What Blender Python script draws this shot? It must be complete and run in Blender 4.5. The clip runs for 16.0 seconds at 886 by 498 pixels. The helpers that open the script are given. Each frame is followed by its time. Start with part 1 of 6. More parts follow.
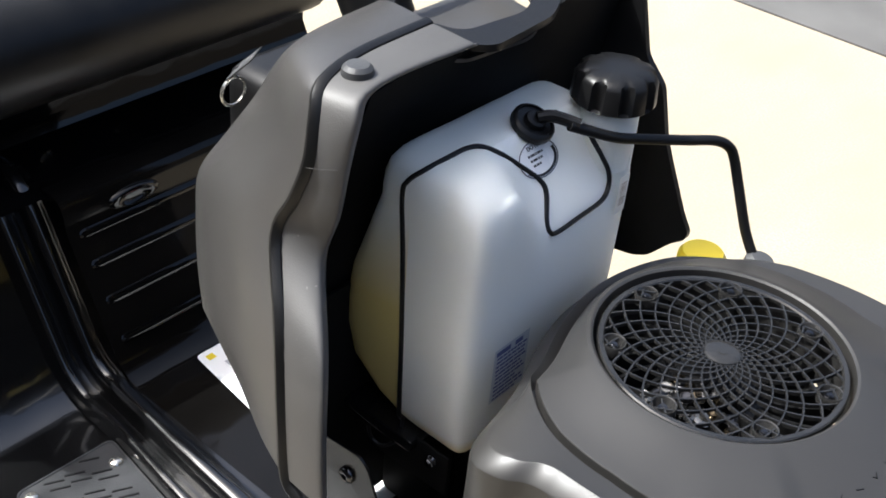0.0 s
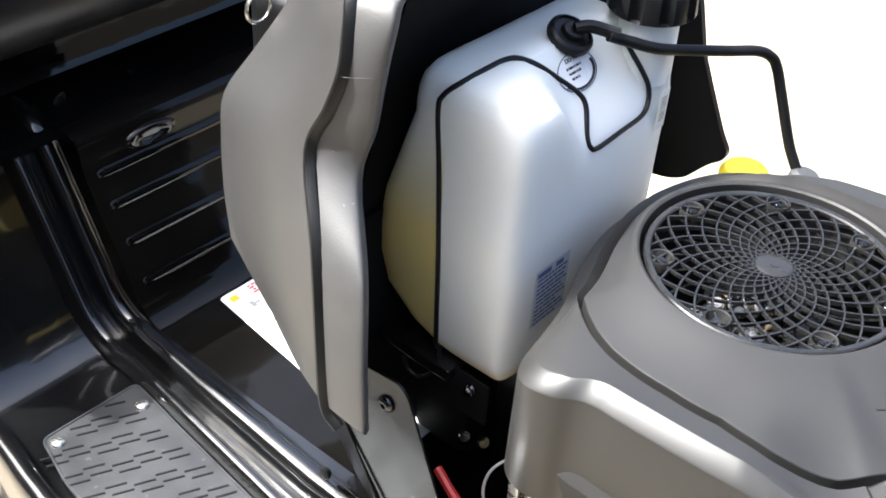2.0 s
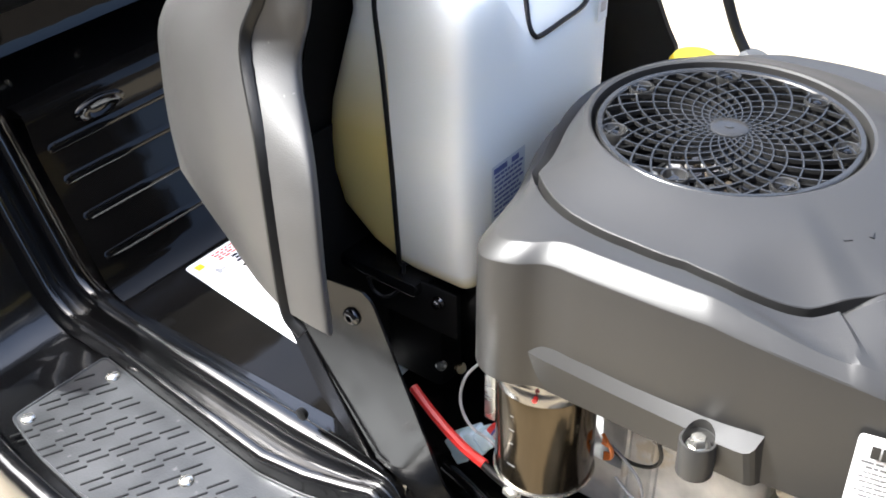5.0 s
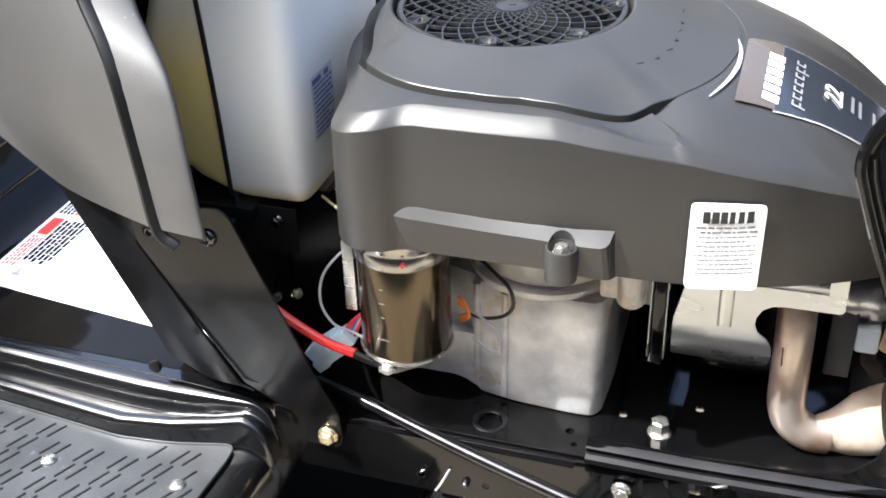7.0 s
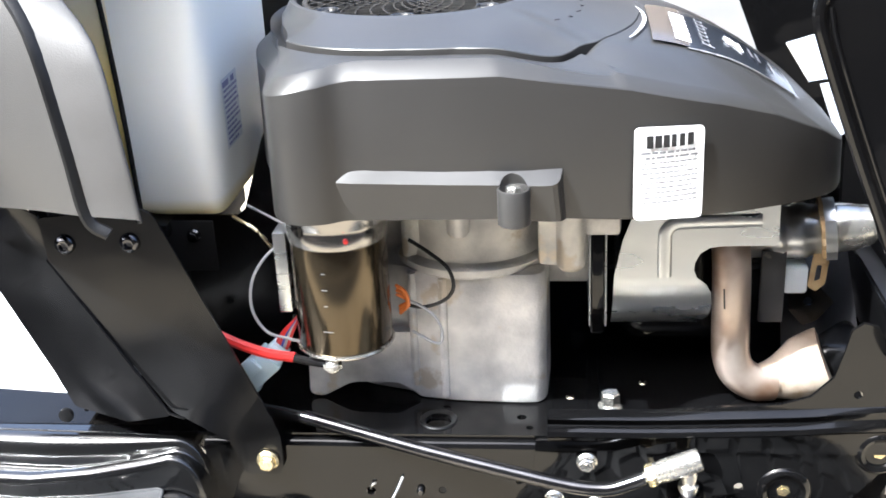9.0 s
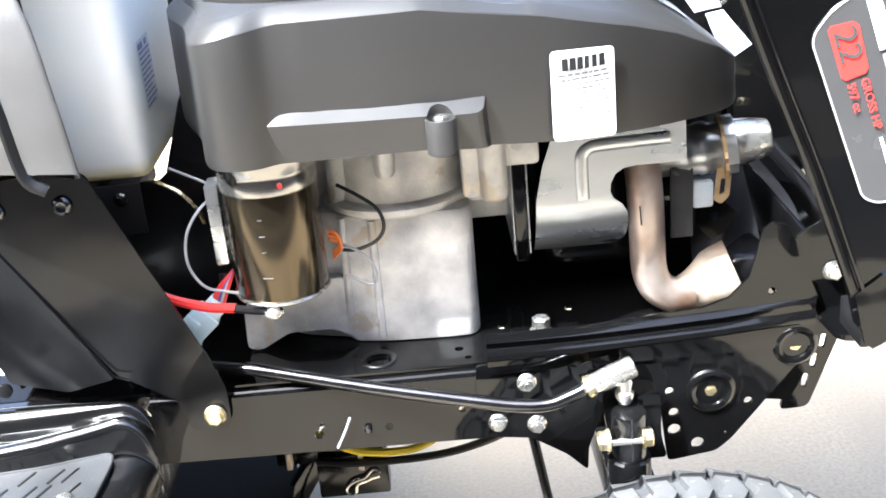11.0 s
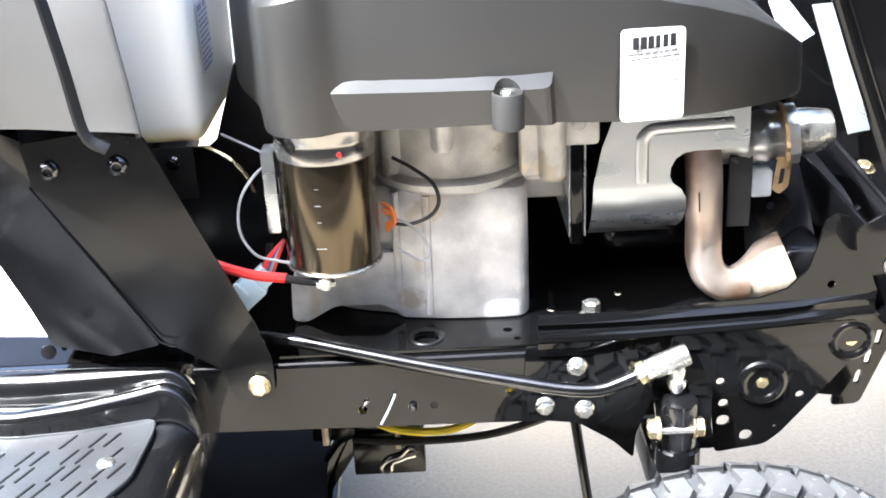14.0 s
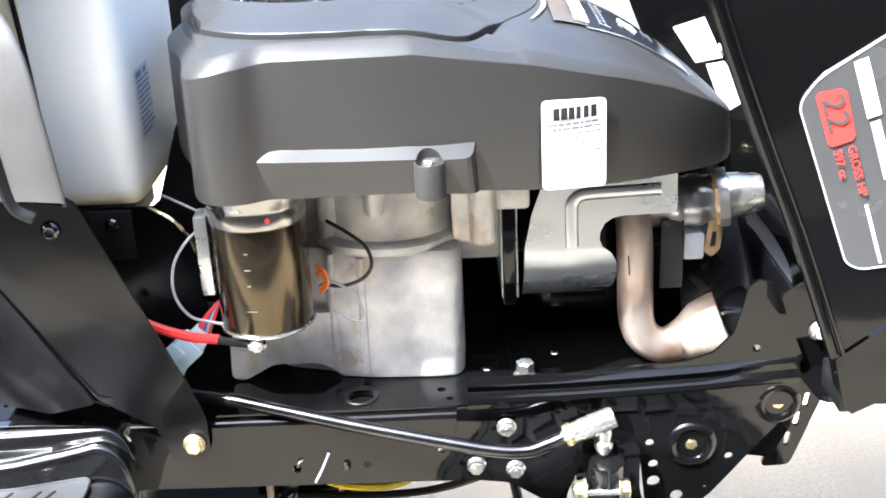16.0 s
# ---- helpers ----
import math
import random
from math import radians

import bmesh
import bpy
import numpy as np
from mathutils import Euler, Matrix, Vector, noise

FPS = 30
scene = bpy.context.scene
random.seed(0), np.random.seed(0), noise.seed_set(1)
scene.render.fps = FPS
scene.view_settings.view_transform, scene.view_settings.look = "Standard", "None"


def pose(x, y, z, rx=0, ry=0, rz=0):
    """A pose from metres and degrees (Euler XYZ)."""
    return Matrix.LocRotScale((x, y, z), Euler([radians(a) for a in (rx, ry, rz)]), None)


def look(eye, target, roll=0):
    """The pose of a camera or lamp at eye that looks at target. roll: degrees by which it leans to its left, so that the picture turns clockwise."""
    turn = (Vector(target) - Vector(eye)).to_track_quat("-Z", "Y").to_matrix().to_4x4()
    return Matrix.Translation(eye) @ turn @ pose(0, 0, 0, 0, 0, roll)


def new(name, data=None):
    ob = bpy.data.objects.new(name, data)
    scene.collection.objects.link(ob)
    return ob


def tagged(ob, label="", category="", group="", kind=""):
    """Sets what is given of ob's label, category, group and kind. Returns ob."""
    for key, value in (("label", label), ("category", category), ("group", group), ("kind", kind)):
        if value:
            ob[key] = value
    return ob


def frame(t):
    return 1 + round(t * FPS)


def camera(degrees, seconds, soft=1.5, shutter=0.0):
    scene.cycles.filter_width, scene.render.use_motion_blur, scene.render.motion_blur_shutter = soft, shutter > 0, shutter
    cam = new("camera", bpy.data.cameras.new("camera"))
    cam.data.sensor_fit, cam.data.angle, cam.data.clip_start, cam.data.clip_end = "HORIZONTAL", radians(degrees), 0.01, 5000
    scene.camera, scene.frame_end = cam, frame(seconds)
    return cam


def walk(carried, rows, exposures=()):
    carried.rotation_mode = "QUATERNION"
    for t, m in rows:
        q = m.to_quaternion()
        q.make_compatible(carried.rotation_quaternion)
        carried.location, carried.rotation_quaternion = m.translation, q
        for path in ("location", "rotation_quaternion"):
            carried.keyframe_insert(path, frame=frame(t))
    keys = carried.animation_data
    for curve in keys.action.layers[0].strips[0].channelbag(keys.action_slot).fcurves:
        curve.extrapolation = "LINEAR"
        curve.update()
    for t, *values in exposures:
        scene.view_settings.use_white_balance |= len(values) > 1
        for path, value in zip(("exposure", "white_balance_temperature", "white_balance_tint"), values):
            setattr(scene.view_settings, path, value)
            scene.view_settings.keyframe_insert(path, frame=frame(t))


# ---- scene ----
from mathutils.geometry import tessellate_polygon

cam = camera(42.2, 16.0, soft=1.7)
PATH = [
    (0, (0.366, -0.486, 1.314), (-0.646, 0.782, 0.145), 5.3),
    (0.5, (0.36, -0.492, 1.304), (-0.644, 0.771, 0.122), 5.8),
    (1, (0.357, -0.485, 1.288), (-0.64, 0.755, 0.076), 4.6),
    (1.5, (0.348, -0.486, 1.278), (-0.644, 0.741, 0.049), 3.9),
    (2, (0.345, -0.498, 1.265), (-0.645, 0.742, 0.048), 3.9),
    (2.5, (0.347, -0.504, 1.256), (-0.623, 0.744, 0.031), 3.1),
    (3, (0.35, -0.509, 1.242), (-0.614, 0.744, 0.018), 1.6),
    (3.2, (0.35, -0.513, 1.236), (-0.606, 0.741, 0.005), 0.9),
    (5.3, (0.4, -0.528, 1.153), (-0.599, 0.775, 0.012), -1.6),
    (5.5, (0.385, -0.542, 1.144), (-0.561, 0.79, -0.01), -2.7),
    (6, (0.374, -0.596, 1.111), (-0.359, 0.861, -0.046), -0.8),
    (6.5, (0.365, -0.656, 1.109), (-0.254, 0.882, -0.009), -1.5),
    (7, (0.348, -0.704, 1.099), (-0.193, 0.895, 0.028), -1.9),
    (7.5, (0.318, -0.737, 1.06), (-0.134, 0.936, 0.061), -2.2),
    (8, (0.279, -0.754, 1.019), (-0.075, 0.977, 0.082), -3.2),
    (8.5, (0.259, -0.765, 0.978), (-0.022, 1.028, 0.139), -2.1),
    (9, (0.246, -0.788, 0.942), (0.029, 1.04, 0.159), -2.9),
    (9.5, (0.228, -0.806, 0.924), (0.062, 1.046, 0.188), -4.0),
    (10, (0.221, -0.834, 0.91), (0.129, 1.02, 0.166), -4.2),
    (10.2, (0.218, -0.839, 0.91), (0.148, 1.007, 0.143), -4.5),
    (12.3, (0.149, -0.836, 0.88), (0.234, 0.993, 0.074), -4.8),
    (12.5, (0.142, -0.831, 0.875), (0.224, 0.993, 0.059), -4.5),
    (13, (0.138, -0.826, 0.872), (0.193, 0.989, 0.032), -3.7),
    (13.5, (0.14, -0.825, 0.882), (0.171, 1.0, 0.064), -2.8),
    (14, (0.157, -0.827, 0.894), (0.154, 1.004, 0.088), -2.9),
    (14.5, (0.184, -0.824, 0.9), (0.173, 1.009, 0.099), -2.7),
    (15, (0.2, -0.828, 0.905), (0.186, 1.004, 0.103), -2.4),
    (15.5, (0.213, -0.832, 0.914), (0.196, 1.008, 0.13), -2.9),
    (16, (0.223, -0.833, 0.923), (0.204, 1.017, 0.165), -2.8),
]
EXPO = [(t, e, k, 6) for t, e, k in ((0.0, 0.66, 5850), (1.5, 1.36, 5850), (3.0, 1.60, 5830), (5.5, 1.70, 5780), (7.0, 1.62, 5740), (9.0, 2.04, 5600), (12.5, 2.54, 5490), (16.0, 2.36, 5490))]
walk(cam, [(t, look(eye, target, roll)) for t, eye, target, roll in PATH], EXPO)

# ---- sky and sun: high over the machine's right rear ----
SUN_WAY = Vector((-0.49, -0.37, 0.0)).normalized()
SUN_UP = radians(56.0)
world = bpy.data.worlds.new("daylight")
scene.world = world
world.use_nodes = True
nt = world.node_tree
sky = nt.nodes.new("ShaderNodeTexSky")
sky.sky_type, sky.sun_disc = "NISHITA", False
sky.sun_elevation = SUN_UP
sky.dust_density, sky.air_density, sky.ozone_density = 8.0, 0.8, 0.3
sky.sun_rotation = math.atan2(SUN_WAY.x, SUN_WAY.y)
nt.links.new(sky.outputs[0], nt.nodes["Background"].inputs[0])
nt.nodes["Background"].inputs[1].default_value = 0.20
lamp = bpy.data.lights.new("sun", "SUN")
lamp.energy, lamp.angle, lamp.color = 4.6, radians(0.55), (1.0, 0.95, 0.88)
sun_dir = Vector((SUN_WAY.x * math.cos(SUN_UP), SUN_WAY.y * math.cos(SUN_UP), math.sin(SUN_UP)))
new("sun", lamp).matrix_world = look(sun_dir * 8, (0, 0, 0.4))


# ---- materials ----
def pbr(name, c1, c2=None, rough=(0.4, 0.5), metal=0.0, scale=12.0, bump=0.0, bscale=300.0, coat=0.0, stretch=(1, 1, 1), spots=None, sss=0.0, wave=0.0):
    """A surface of two mixed tones, with cloudy wear, fine relief and, if wanted, small dirt spots."""
    m = bpy.data.materials.new(name)
    m.use_nodes = True
    n, l = m.node_tree.nodes, m.node_tree.links
    p = n["Principled BSDF"]
    tc = n.new("ShaderNodeTexCoord")
    mp = n.new("ShaderNodeMapping")
    mp.inputs["Scale"].default_value = stretch
    l.new(tc.outputs["Object"], mp.inputs["Vector"])
    big = n.new("ShaderNodeTexNoise")
    big.inputs["Scale"].default_value, big.inputs["Detail"].default_value = scale, 6
    l.new(mp.outputs[0], big.inputs["Vector"])
    c2 = c2 or tuple(min(1, v * 1.15) for v in c1)
    ramp = n.new("ShaderNodeValToRGB")
    ramp.color_ramp.elements[0].position, ramp.color_ramp.elements[1].position = 0.32, 0.68
    ramp.color_ramp.elements[0].color, ramp.color_ramp.elements[1].color = (*c1, 1), (*c2, 1)
    l.new(big.outputs["Fac"], ramp.inputs[0])
    colour = ramp.outputs[0]
    fine = n.new("ShaderNodeTexNoise")
    fine.inputs["Scale"].default_value, fine.inputs["Detail"].default_value = bscale, 3
    l.new(mp.outputs[0], fine.inputs["Vector"])
    if spots:
        th = n.new("ShaderNodeValToRGB")
        th.color_ramp.elements[0].position, th.color_ramp.elements[1].position = spots[1], spots[1] + (spots[3] if len(spots) > 3 else 0.06)
        sp = n.new("ShaderNodeTexNoise")
        sp.inputs["Scale"].default_value, sp.inputs["Detail"].default_value = spots[2], 4
        l.new(tc.outputs["Object"], sp.inputs["Vector"])
        l.new(sp.outputs["Fac"], th.inputs[0])
        mx = n.new("ShaderNodeMix")
        mx.data_type = "RGBA"
        l.new(th.outputs[0], mx.inputs[0])
        l.new(colour, mx.inputs[6])
        mx.inputs[7].default_value = (*spots[0], 1)
        colour = mx.outputs[2]
    l.new(colour, p.inputs["Base Color"])
    mr = n.new("ShaderNodeMapRange")
    mr.inputs[1].default_value, mr.inputs[2].default_value = 0.3, 0.7
    mr.inputs[3].default_value, mr.inputs[4].default_value = rough
    l.new(big.outputs["Fac"], mr.inputs[0])
    l.new(mr.outputs[0], p.inputs["Roughness"])
    p.inputs["Metallic"].default_value = metal
    p.inputs["Coat Weight"].default_value = coat
    p.inputs["Coat Roughness"].default_value = 0.06
    if sss:
        p.inputs["Subsurface Weight"].default_value = sss
        p.inputs["Subsurface Radius"].default_value = (1, 0.95, 0.8)
        p.inputs["Subsurface Scale"].default_value = 0.02
    if bump:
        b = n.new("ShaderNodeBump")
        b.inputs["Strength"].default_value, b.inputs["Distance"].default_value = bump, 0.001
        l.new(fine.outputs["Fac"], b.inputs["Height"])
        l.new(b.outputs[0], p.inputs["Normal"])
        if wave:
            w = n.new("ShaderNodeTexNoise")
            w.inputs["Scale"].default_value, w.inputs["Detail"].default_value = 17.0, 1.0
            l.new(tc.outputs["Object"], w.inputs["Vector"])
            b2 = n.new("ShaderNodeBump")
            b2.inputs["Strength"].default_value, b2.inputs["Distance"].default_value = 1.0, wave
            l.new(w.outputs["Fac"], b2.inputs["Height"])
            l.new(b.outputs[0], b2.inputs["Normal"])
            l.new(b2.outputs[0], p.inputs["Normal"])
            l.new(b2.outputs[0], p.inputs["Coat Normal"])
    return m


BLACK = pbr("black_gloss_paint", (0.0022, 0.0022, 0.0024), (0.0036, 0.0035, 0.0036), (0.045, 0.085), scale=9, bump=0.012, bscale=160, wave=0.0016)
# Gloss black again, its reflection cut so the floor mirrors little sky.
FLOOR_BLACK = pbr("low_reflection_black_floor_paint", (0.0030, 0.0028, 0.0026), (0.0060, 0.0054, 0.0048), (0.06, 0.12), scale=9, bump=0.02, bscale=160, wave=0.0016)
BLACK_SATIN = pbr("black_satin_steel", (0.004, 0.004, 0.0043), (0.008, 0.008, 0.0085), (0.15, 0.24), scale=14, bump=0.04, bscale=420, wave=0.0015)
BLACK_PLASTIC = pbr("black_plastic", (0.005, 0.005, 0.0053), (0.009, 0.009, 0.0093), (0.30, 0.42), scale=20, bump=0.15, bscale=700)
MATTE_BLACK = pbr("matte_black_shell", (0.005, 0.005, 0.005), (0.009, 0.009, 0.009), (0.6, 0.8), scale=9, bump=0.2, bscale=200)
RUBBER = pbr("grey_rubber", (0.035, 0.036, 0.038), (0.065, 0.066, 0.068), (0.45, 0.62), scale=25, bump=0.25, bscale=500, spots=((0.16, 0.15, 0.14), 0.66, 90))
TYRE = pbr("tyre_rubber", (0.034, 0.0343, 0.035), (0.068, 0.068, 0.0685), (0.55, 0.75), scale=30, bump=0.3, bscale=400, spots=((0.13, 0.128, 0.122), 0.62, 90))
SHROUD = pbr("charcoal_shroud_plastic", (0.024, 0.0232, 0.0222), (0.031, 0.030, 0.0287), (0.34, 0.40), metal=0.0, scale=6, bump=0.09, bscale=1100)
SCREEN = pbr("dark_screen_plastic", (0.014, 0.0137, 0.0133), (0.024, 0.0233, 0.0225), (0.16, 0.24), metal=0.0, scale=30, bump=0.1, bscale=900)
DASH = pbr("silver_grey_dash_plastic", (0.074, 0.0715, 0.069), (0.090, 0.0875, 0.084), (0.33, 0.42), metal=0.4, scale=5, bump=0.2, bscale=1200)
DASH_EDGE = pbr("worn_silver_grey_dash_plastic", (0.072, 0.0695, 0.067), (0.092, 0.089, 0.086), (0.46, 0.56), metal=0.2, scale=16, bump=0.2, bscale=900, spots=((0.22, 0.21, 0.20), 0.70, 90))
ALU = pbr("cast_aluminium", (0.42, 0.42, 0.425), (0.86, 0.84, 0.80), (0.34, 0.55), metal=0.22, scale=26, bump=0.45, bscale=420, spots=((0.58, 0.52, 0.43), 0.60, 30))
GALV = pbr("zinc_sheet", (0.47, 0.495, 0.515), (0.57, 0.59, 0.60), (0.26, 0.32), metal=0.85, scale=10, bump=0.03, bscale=300, stretch=(1, 1, 3))
STEEL = pbr("bright_zinc_steel", (0.52, 0.50, 0.455), (0.68, 0.66, 0.61), (0.18, 0.30), metal=0.9, scale=40, bump=0.1, bscale=700)
GOLD = pbr("yellow_zinc_bolt", (0.62, 0.50, 0.26), (0.80, 0.72, 0.50), (0.2, 0.34), metal=0.9, scale=60, bump=0.1, bscale=900)
TEMPERED = pbr("heat_tinted_pipe", (0.50, 0.40, 0.32), (0.70, 0.64, 0.58), (0.30, 0.42), metal=0.7, scale=14, bump=0.05, bscale=500, stretch=(1, 1, 0.5), spots=((0.26, 0.155, 0.095), 0.40, 13, 0.24))
BURNT = pbr("burnt_tan_steel", (0.38, 0.29, 0.21), (0.58, 0.50, 0.41), (0.36, 0.55), metal=0.4, scale=24, bump=0.2, bscale=300, spots=((0.34, 0.24, 0.14), 0.58, 40, 0.16))
STARTER = pbr("bronze_chrome_can", (0.060, 0.047, 0.030), (0.095, 0.076, 0.050), (0.10, 0.18), metal=0.9, scale=16, bump=0.05, bscale=400, stretch=(3, 3, 0.3))
# Gloss black again, rougher under a coat so the beads shine broadly.
FOOT_PAINT = pbr("broad_sheen_black_paint", (0.0025, 0.0025, 0.0027), (0.004, 0.004, 0.0042), (0.17, 0.26), scale=9, bump=0.02, bscale=220, coat=0.8, wave=0.0016)
CAN_CAP = pbr("grey_plated_cap", (0.24, 0.23, 0.22), (0.34, 0.33, 0.31), (0.16, 0.26), metal=0.9, scale=30, bump=0.06, bscale=500)
# For a glossy black shroud: the mirrored sky is put into a grey base.
SKY_GREYED = pbr("sky_greyed_black_plastic", (0.050, 0.051, 0.055), (0.070, 0.071, 0.076), (0.26, 0.36), scale=12, bump=0.05, bscale=500)
ROD = pbr("dark_polished_rod", (0.055, 0.055, 0.058), (0.10, 0.10, 0.105), (0.12, 0.2), metal=0.95, scale=30, bump=0.06, bscale=500)
TANK = pbr("white_tank_plastic", (0.925, 0.955, 0.905), (0.94, 0.965, 0.93), (0.42, 0.50), scale=5, bump=0.1, bscale=260, sss=0.2)
WHITE = pbr("white_sticker", (0.84, 0.84, 0.84), (0.88, 0.88, 0.88), (0.25, 0.35), scale=20)
INK = pbr("black_ink", (0.012, 0.012, 0.013), (0.018, 0.018, 0.018), (0.3, 0.4))
GREY_INK = pbr("grey_ink", (0.16, 0.16, 0.17), (0.22, 0.22, 0.23), (0.3, 0.4))
PRINT_GREY = pbr("pale_print", (0.10, 0.10, 0.105), (0.16, 0.16, 0.165), (0.3, 0.4))
BLUE_INK = pbr("blue_ink", (0.10, 0.13, 0.32), (0.13, 0.16, 0.38), (0.3, 0.4))
RED = pbr("red_insulation", (0.55, 0.02, 0.02), (0.65, 0.035, 0.03), (0.3, 0.4))
RED_INK = pbr("red_ink", (0.62, 0.035, 0.03), (0.70, 0.05, 0.04), (0.3, 0.4))
ORANGE_INK = pbr("orange_ink", (0.75, 0.22, 0.03), (0.8, 0.26, 0.05), (0.3, 0.4))
ORANGE = pbr("orange_wire", (0.60, 0.16, 0.03), (0.7, 0.2, 0.04), (0.3, 0.4))
BLUE = pbr("blue_wire", (0.03, 0.04, 0.3), (0.05, 0.06, 0.35), (0.3, 0.4))
WIRE_GREY = pbr("grey_wire", (0.32, 0.33, 0.35), (0.42, 0.43, 0.45), (0.3, 0.4))
NYLON = pbr("light_blue_nylon", (0.50, 0.66, 0.76), (0.62, 0.76, 0.84), (0.35, 0.45), sss=0.2)
CONNECTOR = pbr("pale_nylon", (0.62, 0.68, 0.72), (0.72, 0.77, 0.80), (0.35, 0.45), sss=0.2)
YELLOW = pbr("yellow_plastic", (0.72, 0.55, 0.02), (0.8, 0.62, 0.03), (0.35, 0.45))
SILVER_INK = pbr("silver_print", (0.55, 0.55, 0.56), (0.66, 0.66, 0.66), (0.2, 0.3), metal=0.5)
DECAL_DARK = pbr("dark_blue_decal", (0.018, 0.021, 0.028), (0.024, 0.027, 0.034), (0.1, 0.2))
HOUSING_TAN = pbr("tan_housing_patch", (0.060, 0.050, 0.042), (0.075, 0.062, 0.052), (0.1, 0.2))
DECAL_GREY = pbr("charcoal_decal", (0.05, 0.05, 0.052), (0.06, 0.06, 0.06), (0.2, 0.3))
GASKET = pbr("brown_gasket", (0.30, 0.20, 0.09), (0.48, 0.36, 0.20), (0.5, 0.7), scale=80)
CONCRETE = pbr("broom_finished_concrete", (0.315, 0.266, 0.188), (0.395, 0.339, 0.248), (0.8, 0.95), scale=5.0, bump=0.10, bscale=420, stretch=(1, 0.5, 1), spots=((0.29, 0.245, 0.18), 0.36, 190, 0.32))
MAT_RUBBER = pbr("worn_grey_rubber", (0.026, 0.0268, 0.028), (0.046, 0.047, 0.049), (0.28, 0.42), scale=22, bump=0.25, bscale=500, spots=((0.08, 0.08, 0.079), 0.68, 90))
SIDING = pbr("dark_wall_siding", (0.07, 0.060, 0.05), (0.10, 0.087, 0.073), (0.7, 0.85), scale=4, bump=0.4, bscale=60)
ASPHALT = pbr("grey_asphalt", (0.075, 0.073, 0.070), (0.115, 0.112, 0.108), (0.8, 0.95), scale=3, bump=0.6, bscale=200)


def fuel_plastic():
    """Tank plastic stained by the fuel behind it, up to the fuel's level."""
    m = TANK.copy()
    m.name = "fuel_tinted_tank_plastic"
    n, l = m.node_tree.nodes, m.node_tree.links
    p = n["Principled BSDF"]
    old = p.inputs["Base Color"].links[0].from_socket
    tc = n.new("ShaderNodeTexCoord")
    xyz = n.new("ShaderNodeSeparateXYZ")
    l.new(tc.outputs["Object"], xyz.inputs[0])
    lev = n.new("ShaderNodeMapRange")
    lev.inputs[1].default_value, lev.inputs[2].default_value = 0.215, 0.125
    l.new(xyz.outputs["Z"], lev.inputs[0])
    mx = n.new("ShaderNodeMix")
    mx.data_type = "RGBA"
    l.new(lev.outputs[0], mx.inputs[0])
    l.new(old, mx.inputs[6])
    mx.inputs[7].default_value = (0.82, 0.68, 0.27, 1)
    l.new(mx.outputs[2], p.inputs["Base Color"])
    return m


FUEL = fuel_plastic()


def foot_tint(m):
    """A thin yellow line of fuel along the tank's floor."""
    n, l = m.node_tree.nodes, m.node_tree.links
    p = n["Principled BSDF"]
    old = p.inputs["Base Color"].links[0].from_socket
    tc = n.new("ShaderNodeTexCoord")
    xyz = n.new("ShaderNodeSeparateXYZ")
    l.new(tc.outputs["Object"], xyz.inputs[0])
    lev = n.new("ShaderNodeMapRange")
    lev.inputs[1].default_value, lev.inputs[2].default_value = 0.022, 0.004
    l.new(xyz.outputs["Z"], lev.inputs[0])
    mx = n.new("ShaderNodeMix")
    mx.data_type = "RGBA"
    l.new(lev.outputs[0], mx.inputs[0])
    l.new(old, mx.inputs[6])
    mx.inputs[7].default_value = (0.80, 0.70, 0.32, 1)
    l.new(mx.outputs[2], p.inputs["Base Color"])


foot_tint(TANK)


def let_light_through(m, share):
    """Thin plastic that passes some of the light from its other side."""
    n, l = m.node_tree.nodes, m.node_tree.links
    p = n["Principled BSDF"]
    tr = n.new("ShaderNodeBsdfTranslucent")
    l.new(p.inputs["Base Color"].links[0].from_socket, tr.inputs["Color"])
    mix = n.new("ShaderNodeMixShader")
    mix.inputs[0].default_value = share
    l.new(p.outputs[0], mix.inputs[1])
    l.new(tr.outputs[0], mix.inputs[2])
    l.new(mix.outputs[0], n["Material Output"].inputs["Surface"])


let_light_through(TANK, 0.12)
let_light_through(FUEL, 0.2)
for m, level in ((SHROUD, 0.48), (BLACK, 0.33), (FLOOR_BLACK, 0.22), (BLACK_SATIN, 0.28), (FOOT_PAINT, 0.5), (BLACK_PLASTIC, 0.25), (MATTE_BLACK, 0.1)):
    m.node_tree.nodes["Principled BSDF"].inputs["Specular IOR Level"].default_value = level


# ---- builders ----
def root_of(ob):
    while ob.parent:
        ob = ob.parent
    return ob


def finish(bm, mat, shift, sharp=35):
    bmesh.ops.recalc_face_normals(bm, faces=bm.faces)
    me = bpy.data.meshes.new("mesh")
    bm.to_mesh(me)
    bm.free()
    me.transform(Matrix.Translation(-Vector(shift)))
    me.materials.append(mat)
    me.polygons.foreach_set("use_smooth", [True] * len(me.polygons))
    me.set_sharp_from_angle(angle=radians(sharp))
    return me


def thing(name, base, label, category, group="", kind=""):
    ob = new(name)
    ob.empty_display_size = 0.02
    ob.location = base
    return tagged(ob, label, category, group, kind)


def part(name, bm, material, parent, label="", sharp=35):
    ob = new(name, finish(bm, material, root_of(parent).location, sharp))
    ob.parent = parent
    return tagged(ob, label)


def solo(name, bm, material, base, label, category, group="", kind="", sharp=35):
    ob = new(name, finish(bm, material, base, sharp))
    ob.location = base
    return tagged(ob, label, category, group, kind)


def B():
    return bmesh.new()


